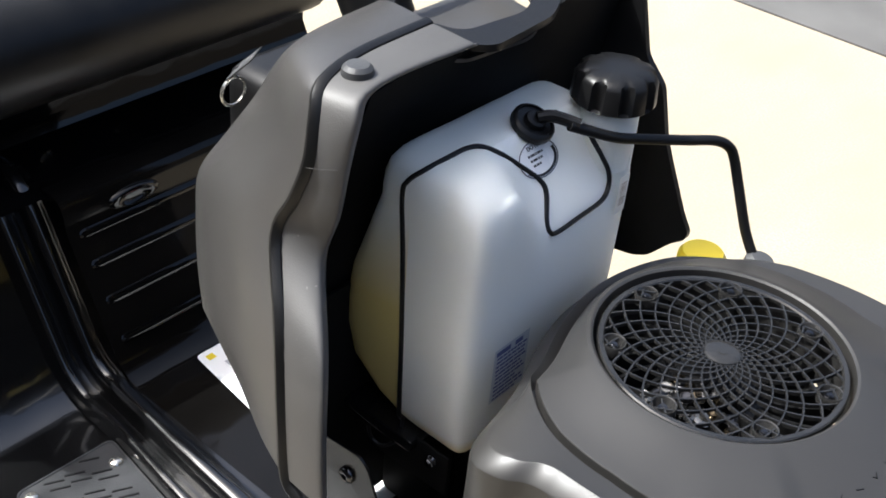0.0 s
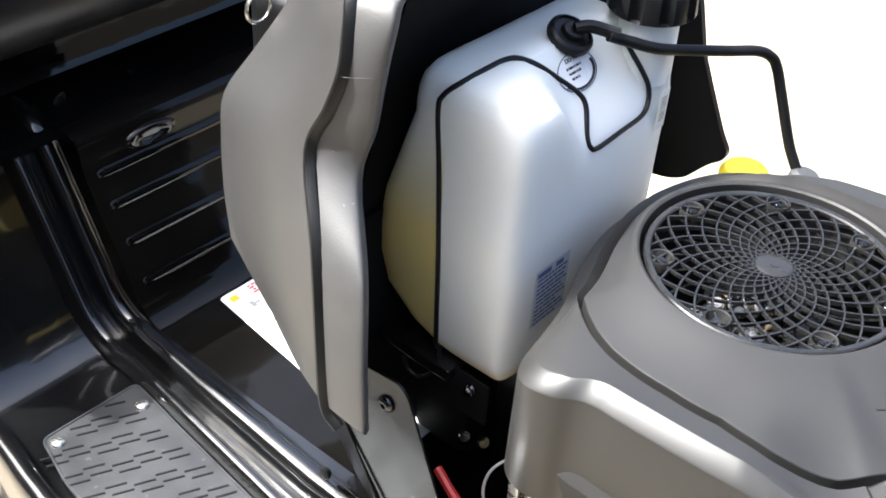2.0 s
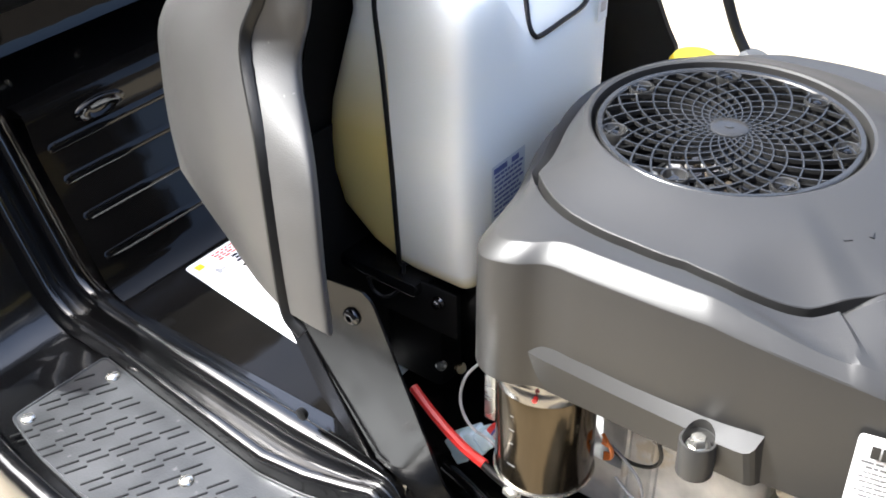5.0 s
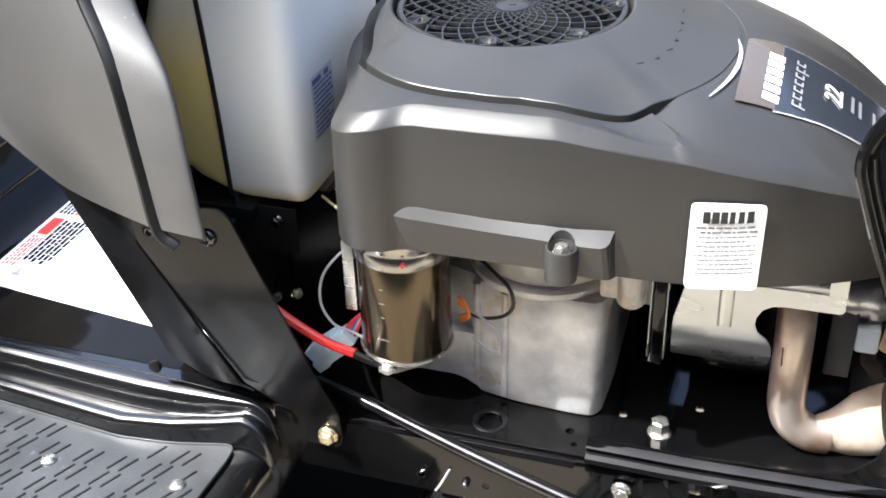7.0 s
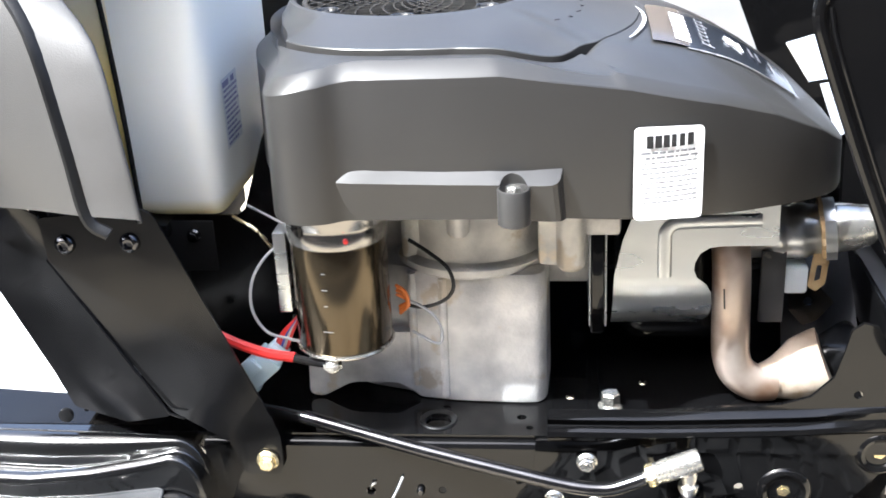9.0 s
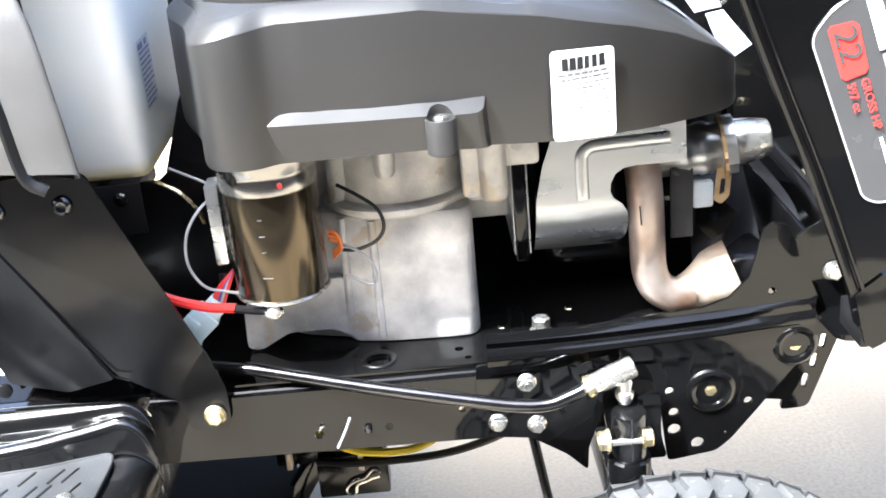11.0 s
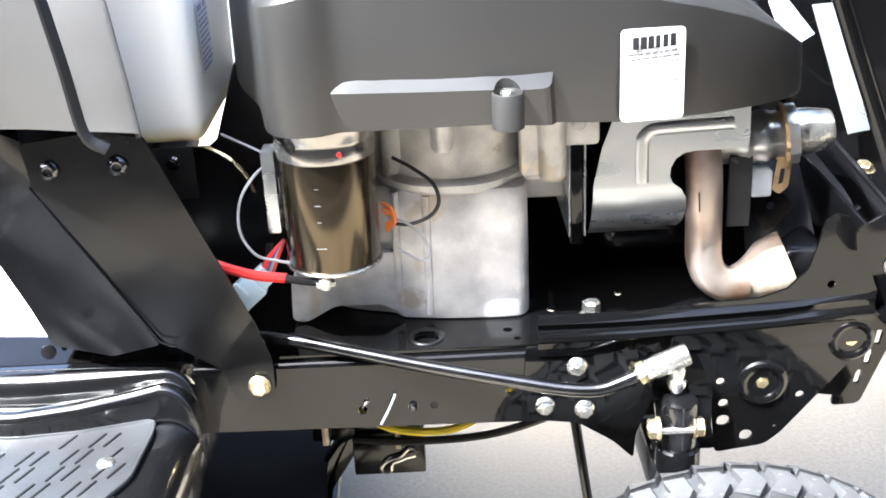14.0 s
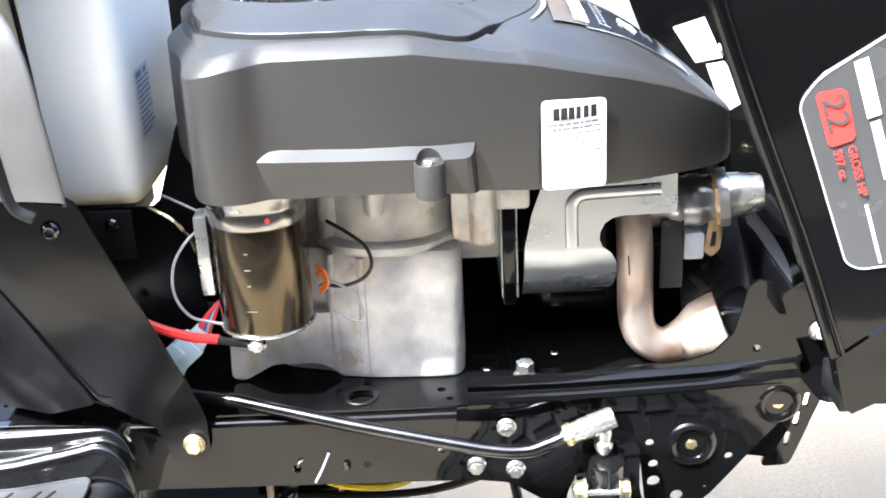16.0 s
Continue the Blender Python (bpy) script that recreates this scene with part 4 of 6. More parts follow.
one, two = spiral(0, radians(62), 0.013, 0.0900, 0.00080, 0.0032, ease=0.85), spiral(0, radians(-128), 0.013, 0.0900, 0.00072, 0.0026, ease=0.62)
for me, n in ((one, 27), (two, 21)):
    for k in range(n):
        o = new("rib", me)
        o.parent = screen
        o.matrix_basis = Matrix.Translation(Vector((FC.x, FC.y, 0.7612)) - engine.location) @ Matrix.Rotation(2 * math.pi * k / n, 4, "Z")
for k in range(7):
    th = radians(13 + 360 / 7 * k)
    c = FC + Vector((0.0822 * math.cos(th), 0.0822 * math.sin(th), 0.7572))
    b = lathe(B(), [(0.0045, -0.001), (0.0062, 0.0008), (0.0084, 0.0052), (0.0094, 0.0056), (0.0100, 0.0046), (0.0100, -0.003), (0.0045, -0.003)], c, n=28)
    part("screw_cup", b, SCREEN, screen)
    part("screw", hex_head(B(), c - Vector((0, 0, 0.001)), (0, 0, 1), 0.0034, 0.003, 0.0048), ROD, screen)

# flywheel fins under the screen
b = B()
lathe(b, [(0.0, 0.0), (0.03, 0.0), (0.034, -0.008), (0.046, -0.012), (0.050, -0.03), (0.0, -0.03)], (FC.x, FC.y, 0.738), n=64)
part("flywheel", b, BLACK_SATIN, engine, "dark flywheel seen through the screen")
# random metal bits added for the glints showing through the screen
rng = random.Random(21)
for k in range(18):
    th = radians(-118 + 70 * rng.random())
    r = rng.uniform(0.030, 0.072)
    c = FC + Vector((r * math.cos(th), r * math.sin(th), 0.742))
    way = (rng.uniform(-0.5, 0.3), rng.uniform(-0.6, 0.1), 1)
    part("fan_bit", hex_head(B(), c, way, rng.uniform(0.0026, 0.005), 0.004, rng.uniform(0.004, 0.0075)), (ROD, STARTER, CAN_CAP)[k % 3], engine, ("dark metal bit added under the screen", "brown metal bit added under the screen", "dull grey metal bit added under the screen")[k % 3])
for k in range(20):
    b = B()
    rings = []
    for i in range(7):
        t = i / 6
        r, a = 0.045 + 0.043 * t, 2 * math.pi * k / 20 + 0.35 * t
        c, s = Vector((math.cos(a), math.sin(a), 0)), Vector((-math.sin(a), math.cos(a), 0)) * 0.0015
        p = FC + c * r
        rings.append([p - s + Vector((0, 0, 0.722)), p + s + Vector((0, 0, 0.722)), p + s + Vector((0, 0, 0.742)), p - s + Vector((0, 0, 0.742))])
    loft(b, rings, cap0=True, cap1=True)
    part("fan_blade", b, MATTE_BLACK, engine)
b = B()
lathe(b, [(0.0955, 0.71), (0.0955, 0.69), (0.0, 0.69)], (FC.x, FC.y, 0.0), n=48)
part("housing_floor", b, MATTE_BLACK, engine)

# rating label on the side
lab_o, lab_u = Vector((0.2925, -0.0025, 0.0)), Vector((0.0505, 0.0150, 0)).normalized()


def on_label(d=0.0):
    n = Vector((lab_u.y, -lab_u.x, 0))
    return lambda u, v: lab_o + lab_u * u + Vector((0, 0, 0.6285 + v)) + n * (0.0012 + d + 0.0018 * math.sin(math.pi * min(1, max(0, u / 0.0525)))) + Vector((0, -0.002, 0)) * (1 - v / 0.067)


b = B()
lab = rounded([(0, 0), (0.0525, -0.003), (0.0525, 0.0665), (0, 0.0695)], 0.0045, 5)
plate(b, lab, [], lambda u, v, w: Vector(on_label(-w)(u, v)), 0.0006)
label = part("rating_label", b, WHITE, engine, "white printed rating label on the housing side")
rng = random.Random(11)
# maker's mark as a row of plain blocks
for k in range(6):
    b = B()
    patch(b, on_label(0.0006), 0.0085 + k * 0.0061, 0.0535, 0.0085 + k * 0.0061 + (0.0050, 0.0052, 0.0048, 0.0038, 0.0042, 0.0048)[k], 0.0628, 2, 1)
    part("mark_block", b, INK, label)
b = B()
for k in range(11):
    bars(b, on_label(0.0006), 0.0045 + 0.004 * rng.random() * (k % 3 > 0), 0.0475 - 0.012 * rng.random() * (k % 4 == 3), 0.0492 - k * 0.0037, 0.0012 if k > 1 else 0.0017, rng, 0.15)
part("fine_print", b, PRINT_GREY, label)

# top decal on the nose
def on_nose(d=0.0):
    def f(u, v):
        # u runs forward, v across
        th = math.atan2(v - FC.y, u - FC.x)
        r = math.hypot(u - FC.x, v - FC.y)
        ro, rc = r_out(th) - 0.0150, max(r_cap(th) + 0.0035, 0.12)
        xo = FC.x + r_out(th) * math.cos(th)
        t = (ro - r) / (ro - rc)
        t = min(1, max(0, t))
        k = (1 - t) ** 1.6
        return (u, v, (shoulder(xo) + 0.0128) * k + 0.7455 * (1 - k) + 0.0012 + d)
    return f


def decal(u0, u1, va0, va1, vb0, vb1, mat, d, name, parent, lab=""):
    b = B()
    n, m = 14, 12
    f = on_nose(d)
    grid = []
    for i in range(n + 1):
        t = i / n
        u = u0 + (u1 - u0) * t
        lo, hi = va0 + (va1 - va0) * t, vb0 + (vb1 - vb0) * t
        grid.append([bm_v for bm_v in (b.verts.new(f(u, lo + (hi - lo) * j / m)) for j in range(m + 1))])
    for i in range(n):
        for j in range(m):
            b.faces.new((grid[i][j], grid[i + 1][j], grid[i + 1][j + 1], grid[i][j + 1]))
    return part(name, b, mat, parent, lab)


nose = decal(0.3365, 0.4280, 0.0765, 0.1150, 0.1890, 0.2010, SILVER_INK, 0.0, "top_decal", engine, "dark blue model decal with a silver edge and a lighter housing patch")
decal(0.3375, 0.4265, 0.0785, 0.1165, 0.1870, 0.1990, DECAL_DARK, 0.0005, "dark_field", nose)
# lighter tan patch of the housing's own surface, laid on beside the decal
decal(0.3095, 0.3370, 0.0720, 0.0785, 0.1800, 0.1885, HOUSING_TAN, 0.0007, "housing_patch", nose)
# maker and series marks as plain blocks
f = on_nose(0.0014)
for k in range(6):
    b = B()
    patch(b, f, 0.3275, 0.086 + k * 0.0132, 0.3395, 0.086 + k * 0.0132 + 0.0098, 2, 3)
    part("mark_block", b, WHITE, nose)
for k in range(7):
    b = B()
    patch(b, f, 0.3485, 0.094 + k * 0.0112, 0.3555 + (0.003 if k in (0, 5) else 0.0), 0.094 + k * 0.0112 + 0.0026, 2, 1)
    patch(b, f, 0.3485, 0.0966 + k * 0.0112, 0.3500, 0.0966 + k * 0.0112 + 0.0050, 1, 1)
    patch(b, f, 0.3540, 0.0966 + k * 0.0112, 0.3555, 0.0966 + k * 0.0112 + 0.0050, 1, 1)
    part("series_mark", b, GREY_INK, nose)
fz = on_nose(0.0018)
lettering("22", 0.0235, axes(fz(0.3855, 0.133), (0, 1, 0.0), (-1, 0, 0.62)), WHITE, nose, narrow=1.25)
rng = random.Random(5)
for u in (0.3925, 0.3985, 0.410):
    b = B()
    patch(b, on_nose(0.0015), u, 0.140, u + 0.0025, 0.160 + 0.012 * rng.random(), 1, 6)
    part("fine_print", b, GREY_INK, nose)

# highlight on the cap's step, painted as a silver arc beside the decal
b = B()
rings = []
for k in range(25):
    t = k / 24
    v = 0.0676 + 0.112 * t
    u = 0.2934 + 0.0125 * (1 - (1.65 * t - 1.0) ** 2) - 0.002 * (1 - t)
    f = on_nose(0.0006)
    w = 0.0034 * math.sin(math.pi * min(1, max(0.05, t + 0.02))) ** 0.5
    rings.append([f(u, v), f(u + w, v)])
loft(b, rings, close=False)
part("highlight_arc", b, SILVER_INK, housing)

# crankcase
b = B()
CC = Vector((0.135, 0.175, 0))
plan = [(0.112, 0.075), (0.118, 0.066), (0.150, 0.060), (0.205, 0.057), (0.222, 0.058), (0.228, 0.066), (0.230, 0.12), (0.225, 0.28), (0.06, 0.29), (0.03, 0.22), (0.035, 0.12), (0.070, 0.088)]
pl = rounded(plan, 0.008, 4)
sc = lambda s, z: [(CC.x + (x - CC.x) * s, CC.y + (y - CC.y) * s, z) for x, y in pl]
loft(b, [sc(0.99, 0.4375), sc(1.0, 0.440), sc(1.0, 0.552), sc(0.985, 0.556), sc(0.80, 0.562), sc(0.78, 0.57), sc(0.78, 0.636)], cap0=True, cap1=True)
crank = part("crankcase", b, ALU, engine, "rough cast aluminium crankcase")
b = B()
lathe(b, [(0.058, -0.002), (0.0655, 0.0), (0.0690, 0.003), (0.0692, 0.0085), (0.067, 0.0115), (0.0635, 0.0135), (0.0615, 0.024), (0.0610, 0.082)], (0.1665, 0.1195, 0.554), n=72)
part("round_flange", b, ALU, crank)
b = B()
box(b, (0.108, 0.075, 0.50), (0.150, 0.12, 0.632), 0.012, 3)
part("casting_wall", b, ALU, crank)
for x, z0, z1, r in ((0.159, 0.594, 0.635, 0.0095), (0.248, 0.563, 0.633, 0.0120)):
    b = B()
    lathe(b, [(0.0, 0), (r * 0.75, 0), (r * 0.95, 0.003), (r * 1.05, z1 - z0)], (x, 0.052 + (x > 0.2) * 0.006, z0), n=24)
    if x > 0.2:
        box(b, (0.222, 0.056, z0 + 0.002), (0.246, 0.080, z1), 0.004)
    part("casting_boss", b, ALU, crank)
for x, z0, z1 in ((0.116, 0.45, 0.555), (0.142, 0.442, 0.552)):
    b = B()
    tube(b, [(x, 0.0665 - (x > 0.13) * 0.0055, z0), (x + 0.001, 0.0660 - (x > 0.13) * 0.0055, z1)], 0.0035, 8, 1)
    part("casting_rib", b, ALU, crank)
# foot of the crankcase under the starter
b = B()
foot_poly = [(0.022, 0.440), (0.034, 0.4375), (0.060, 0.452), (0.100, 0.452), (0.125, 0.4375), (0.20, 0.4375), (0.20, 0.50), (0.05, 0.50), (0.024, 0.478)]
plate(b, rounded(foot_poly, 0.006, 4), [], xz(0.066), 0.10)
part("mounting_foot", b, ALU, crank)
# cylinder block towards the front, cooling fins
b = B()
box(b, (0.225, 0.080, 0.553), (0.249, 0.26, 0.625), 0.005)
box(b, (0.225, 0.112, 0.524), (0.266, 0.26, 0.600), 0.005)
part("cylinder", b, ALU, engine)
for x in (0.2625, 0.2755):
    b = B()
    box(b, (x, 0.066, 0.506), (x + 0.0016, 0.26, 0.592), 0.0006, 1)
    part("cooling_fin", b, GALV, engine)
b = B()
box(b, (0.264, 0.0685, 0.498), (0.2755, 0.26, 0.595), 0.002)
part("fin_block", b, BLACK, engine)
b = B()
box(b, (0.254, 0.062, 0.588), (0.288, 0.10, 0.622), 0.004)
lathe(b, [(0.006, 0.0), (0.0065, 0.004), (0.004, 0.006)], (0.270, 0.060, 0.610), (0, -1, 0), 12)
part("pushrod_cover", b, ALU, engine)
b = B()
box(b, (0.29, 0.10, 0.47), (0.40, 0.26, 0.62), 0.02, 3)
part("cylinder_head", b, BLACK_SATIN, engine)

# starter motor
starter = part("starter_motor", lathe(B(), [(0.0, 0.0), (0.030, 0.0), (0.0355, 0.001), (0.0370, 0.003), (0.0378, 0.006), (0.0378, 0.090), (0.0374, 0.0915), (0.0374, 0.0925)], (0.068, 0.0225, 0.5155), n=64), STARTER, engine, "dark bronze chromed starter motor can")
b = B()
lathe(b, [(0.0372, 0.0), (0.0388, 0.001), (0.0392, 0.004), (0.0392, 0.011), (0.0384, 0.0125), (0.0384, 0.016), (0.0392, 0.0175), (0.0392, 0.032), (0.030, 0.034)], (0.068, 0.0225, 0.6080), n=64)
cap_part = part("end_cap", b, CAN_CAP, starter, "grey metal end cap")
b = B()
rod(b, (0.0815, -0.0140, 0.6175), (0.0823, -0.0175, 0.6175), 0.0019, 12)
part("red_dot", b, RED_INK, cap_part)
b = B()
box(b, (0.0455, -0.0118, 0.6195), (0.0475, -0.0070, 0.6265), 0.0003, 1)
part("slot", b, INK, cap_part)
b = B()
lathe(b, [(0.0372, 0.0), (0.0390, 0.0006), (0.0394, 0.0016), (0.0388, 0.0028), (0.0376, 0.003)], (0.068, 0.0225, 0.5165), n=64)
part("bottom_ring", b, STEEL, starter, "bright crimped ring")
for z, w in ((0.5905, 0.0030), (0.577, 0.0045), (0.5635, 0.0028), (0.5415, 0.0075)):
    pts = [Vector((0.068 + 0.0381 * math.cos(a), 0.0225 + 0.0381 * math.sin(a), z)) for a in np.linspace(-1.72 - w * 14, -1.72 + w * 14, 5)]
    part("scratch", tube(B(), pts, 0.00032, 5, 1), PRINT_GREY, starter)
b = B()
rod(b, (0.062, -0.010, 0.5145), (0.062, -0.010, 0.505), 0.0055, 12, 0.001)
rod(b, (0.062, -0.010, 0.512), (0.062, -0.010, 0.5085), 0.0085, 6)
part("terminal_nut", b, STEEL, starter, "plated terminal nut")
b = B()
box(b, (0.0185, 0.012, 0.545), (0.029, 0.034, 0.613), 0.0015)
part("solenoid_plate", b, GALV, starter)

# heat shield
b = B()
sh = [(0.281, 0.494), (0.2825, 0.554), (0.289, 0.585), (0.298, 0.610), (0.304, 0.624), (0.409, 0.627), (0.4098, 0.584), (0.4085, 0.5815), (0.4060, 0.5805), (0.366, 0.5800), (0.357, 0.5785), (0.350, 0.5740), (0.3460, 0.5660), (0.3455, 0.5590), (0.3480, 0.5525), (0.3555, 0.5465), (0.3600, 0.5380), (0.3612, 0.5250), (0.3595, 0.5100), (0.353, 0.4960), (0.346, 0.494)]


def wrap(u, v, w):
    # the lower part rolls back round the muffler pipe
    if v < 0.552:
        r = 0.065
        a = (0.552 - v) / r
        return (u, 0.060 + r - (r - w) * math.cos(a), 0.552 - (r - w) * math.sin(a))
    return (u, 0.060 + w, v)


dense = []
for i, p in enumerate(sh):
    q = sh[(i + 1) % len(sh)]
    n = max(1, int(math.dist(p, q) / 0.006))
    dense += [(p[0] + (q[0] - p[0]) * k / n, p[1] + (q[1] - p[1]) * k / n) for k in range(n)]
tmp = B()
vs = [tmp.verts.new((u, 0, v)) for u, v in dense]
for tri in tessellate_polygon([[Vector((u, 0, v)) for u, v in dense]]):
    tmp.faces.new([vs[i] for i in tri])
for zc in np.arange(0.496, 0.556, 0.005):
    bmesh.ops.bisect_plane(tmp, geom=tmp.verts[:] + tmp.edges[:] + tmp.faces[:], plane_co=(0, 0, float(zc)), plane_no=(0, 0, 1))
for zc in np.arange(0.558, 0.626, 0.008):
    bmesh.ops.bisect_plane(tmp, geom=tmp.verts[:] + tmp.edges[:] + tmp.faces[:], plane_co=(0, 0, float(zc)), plane_no=(0, 0, 1))
for xc in np.arange(0.287, 0.409, 0.008):
    bmesh.ops.bisect_plane(tmp, geom=tmp.verts[:] + tmp.edges[:] + tmp.faces[:], plane_co=(float(xc), 0, 0), plane_no=(1, 0, 0))
solid = bmesh.ops.extrude_face_region(tmp, geom=tmp.faces[:])
for v in solid["geom"]:
    if isinstance(v, bmesh.types.BMVert):
        v.co.y = 0.0012
for v in tmp.verts:
    v.co = Vector(wrap(v.co.x, v.co.z, v.co.y))
bmesh.ops.recalc_face_normals(tmp, faces=tmp.faces)
shield = part("heat_shield", tmp, GALV, engine, "bare zinc heat shield with a pressed rib", sharp=20)
b = B()
tube(b, [(0.3225, 0.0600, 0.554), (0.3222, 0.0598, 0.560), (0.3220, 0.0598, 0.585), (0.3230, 0.0598, 0.5935), (0.3290, 0.0598, 0.5990), (0.340, 0.0598, 0.6005), (0.390, 0.0598, 0.6020), (0.396, 0.0600, 0.6022)], 0.0056, 12, 6, flat=0.36, up=(0, -1, 0))
part("pressed_rib", b, GALV, shield)
# intake stub with a torn gasket and bright cap
intake = thing("carburettor_stub", (0.45, 0.115, 0.43), "silver carburettor stub with a torn brown gasket", "carburettor")
ax = Vector((0.97, -0.10, 0.12)).normalized()
o0 = Vector((0.408, 0.118, 0.567))
b = lathe(B(), [(0.0, -0.03), (0.018, -0.03), (0.0195, -0.02), (0.0200, 0.002), (0.0225, 0.006), (0.0232, 0.014), (0.0222, 0.016), (0.0222, 0.022), (0.0236, 0.025), (0.0232, 0.033), (0.0215, 0.036), (0.021, 0.044), (0.0, 0.044)], o0, ax, 40)
part("body", b, GALV, intake)
b = B()
f = frame_of(ax)
gp = o0 + ax * 0.044
outl = []
rng = random.Random(3)
for i in range(28):
    a = 2 * math.pi * i / 28
    outl.append((math.cos(a) * (0.0265 + rng.uniform(-0.003, 0.004)), math.sin(a) * (0.0285 + rng.uniform(-0.003, 0.005))))
plate(b, outl, [], lambda u, v, w: gp + f @ Vector((u, v, w)), 0.003)
part("gasket", b, GASKET, intake, "brown paper gasket with ragged edge")
b = B()
rng = random.Random(6)
outl = [(math.cos(a) * (0.0255 + rng.uniform(-0.002, 0.0015)), math.sin(a) * (0.0265 + rng.uniform(-0.002, 0.0015))) for a in (2 * math.pi * i / 36 for i in range(36))]
plate(b, outl, [], lambda u, v, w: gp + ax * 0.0032 + f @ Vector((u, v, w)), 0.009)
part("flange", b, GALV, intake, "silver casting flange")
b = B()
plate(b, rounded([(0.4465, 0.560), (0.4600, 0.554), (0.4575, 0.528), (0.4500, 0.522), (0.4425, 0.527)], 0.002, 3), [rounded([(0.4495, 0.546), (0.4540, 0.545), (0.4530, 0.532), (0.4478, 0.531)], 0.0015, 3)], lambda u, v, w: (u, 0.100 + w + 0.25 * (u - 0.45), v), 0.0018)
part("gasket_tail", b, GASKET, intake, "torn brown gasket tail")
b = lathe(B(), [(0.0, 0.050), (0.0205, 0.050), (0.0210, 0.057), (0.0200, 0.068), (0.0170, 0.082), (0.0150, 0.0865), (0.012, 0.088), (0.0, 0.088)], o0, ax, 36)
part("end_cap", b, STEEL, intake, "polished tapered end cap")
b = B()
box(b, (0.424, 0.098, 0.520), (0.443, 0.118, 0.545), 0.003)
part("clip", b, CONNECTOR, intake, "pale nylon clip")
b = B()
box(b, (0.404, 0.096, 0.495), (0.424, 0.10, 0.560), 0.001)
part("lever_plate", b, RUBBER, intake, "grey lever plate")
b = B()
plate(b, rounded([(0.4325, 0.524), (0.4525, 0.523), (0.471, 0.502), (0.457, 0.485), (0.446, 0.480), (0.433, 0.495)], 0.003, 3), [circle(0.449, 0.503, 0.004)], xz(0.120), 0.0025)
part("linkage_tab", b, BLACK_SATIN, intake, "dark pressed linkage tab")

# exhaust
exhaust = thing("exhaust_pipe", (0.40, 0.08, 0.437), "heat-tinted steel exhaust pipe bending into a muffler", "exhaust pipe")
b = B()
tube(b, [(0.3735, 0.118, 0.602), (0.3745, 0.098, 0.595), (0.3755, 0.083, 0.580), (0.3765, 0.0745, 0.560), (0.3772, 0.071, 0.535), (0.378, 0.070, 0.50), (0.3795, 0.070, 0.478), (0.386, 0.070, 0.462), (0.400, 0.071, 0.452), (0.415, 0.074, 0.450)], 0.0155, 24, 6)
part("pipe", b, TEMPERED, exhaust)
b = B()
rod(b, (0.3690, 0.0550, 0.545), (0.3700, 0.0545, 0.528), 0.0007, 5)
part("seam", b, INK, exhaust)
b = B()
rings = []
for k in range(11):
    t = k / 10
    e = t * t * (3 - 2 * t)
    c = Vector((0.404, 0.0725, 0.4515)).lerp(Vector((0.464, 0.105, 0.4560)), t)
    ww, hh = 0.0155 + 0.022 * e, 0.0155 + 0.0115 * min(1, 2.1 * e) - 0.003 * t
    rings.append([c + Vector((0.10 * math.cos(a) * ww - 0.42 * t * math.sin(a) * hh, math.cos(a) * ww, math.sin(a) * hh)) for a in (2 * math.pi * i / 24 for i in range(24))])
loft(b, rings, cap0=True, cap1=True)
part("muffler_neck", b, BURNT, exhaust, "burnt tan flared muffler neck")
b = B()
box(b, (0.455, 0.10, 0.437), (0.50, 0.30, 0.468), 0.010, 3)
part("muffler", b, BLACK_SATIN, exhaust)

# bent bright guard plates at the engine's nose
guard = thing("muffler_guard", (0.45, 0.13, 0.437), "shiny bent sheet-metal guard at the engine's nose", "guard")
for q in (((0.462, 0.247, 0.661), (0.488, 0.250, 0.664), (0.477, 0.285, 0.697), (0.445, 0.277, 0.690)), ((0.483, 0.215, 0.618), (0.511, 0.225, 0.631), (0.488, 0.2448, 0.662), (0.471, 0.243, 0.660))):
    b = B()
    lo = [b.verts.new(p) for p in q]
    b.faces.new(lo)
    bmesh.ops.subdivide_edges(b, edges=b.edges[:], cuts=3, use_grid_fill=True)
    bmesh.ops.solidify(b, geom=b.faces[:], thickness=0.002)
    part("sheet", b, GALV, guard)
b = B()
rod(b, (0.494, 0.236, 0.437), (0.490, 0.240, 0.640), 0.006, 10)
part("stay", b, BLACK, guard)
part("bolt", hex_head(B(), (0.489, 0.262, 0.668), (-0.1, -0.6, 0.75), 0.005, 0.005, 0.0075), STEEL, guard)
# black sheet added to keep the bay behind the starter dark, with cable runs
inner = thing("bay_dark_sheet", (0.0, 0.14, 0.437), "black sheet added to darken the bay behind the starter, with loose cables", "panel")
b = B()
plate(b, [(-0.095, 0.437), (0.036, 0.437), (0.036, 0.672), (-0.007, 0.668), (-0.016, 0.650), (-0.0375, 0.586), (-0.045, 0.580), (-0.095, 0.580)], [], xz(0.135), 0.003)
part("sheet", b, BLACK_SATIN, inner)
b = B()
tube(b, [(-0.045, 0.12, 0.585), (-0.025, 0.115, 0.575), (-0.012, 0.112, 0.560), (-0.006, 0.11, 0.545)], 0.0016, 6, 5)
part("cable", b, GOLD, inner)
b = B()
tube(b, [(-0.03, 0.118, 0.596), (0.0, 0.11, 0.583), (0.02, 0.10, 0.575)], 0.0012, 6, 5)
part("cable", b, WIRE_GREY, inner)
b = B()
rod(b, (-0.012, 0.10, 0.437), (0.002, 0.105, 0.50), 0.006, 10)
part("stay", b, BLACK, inner)

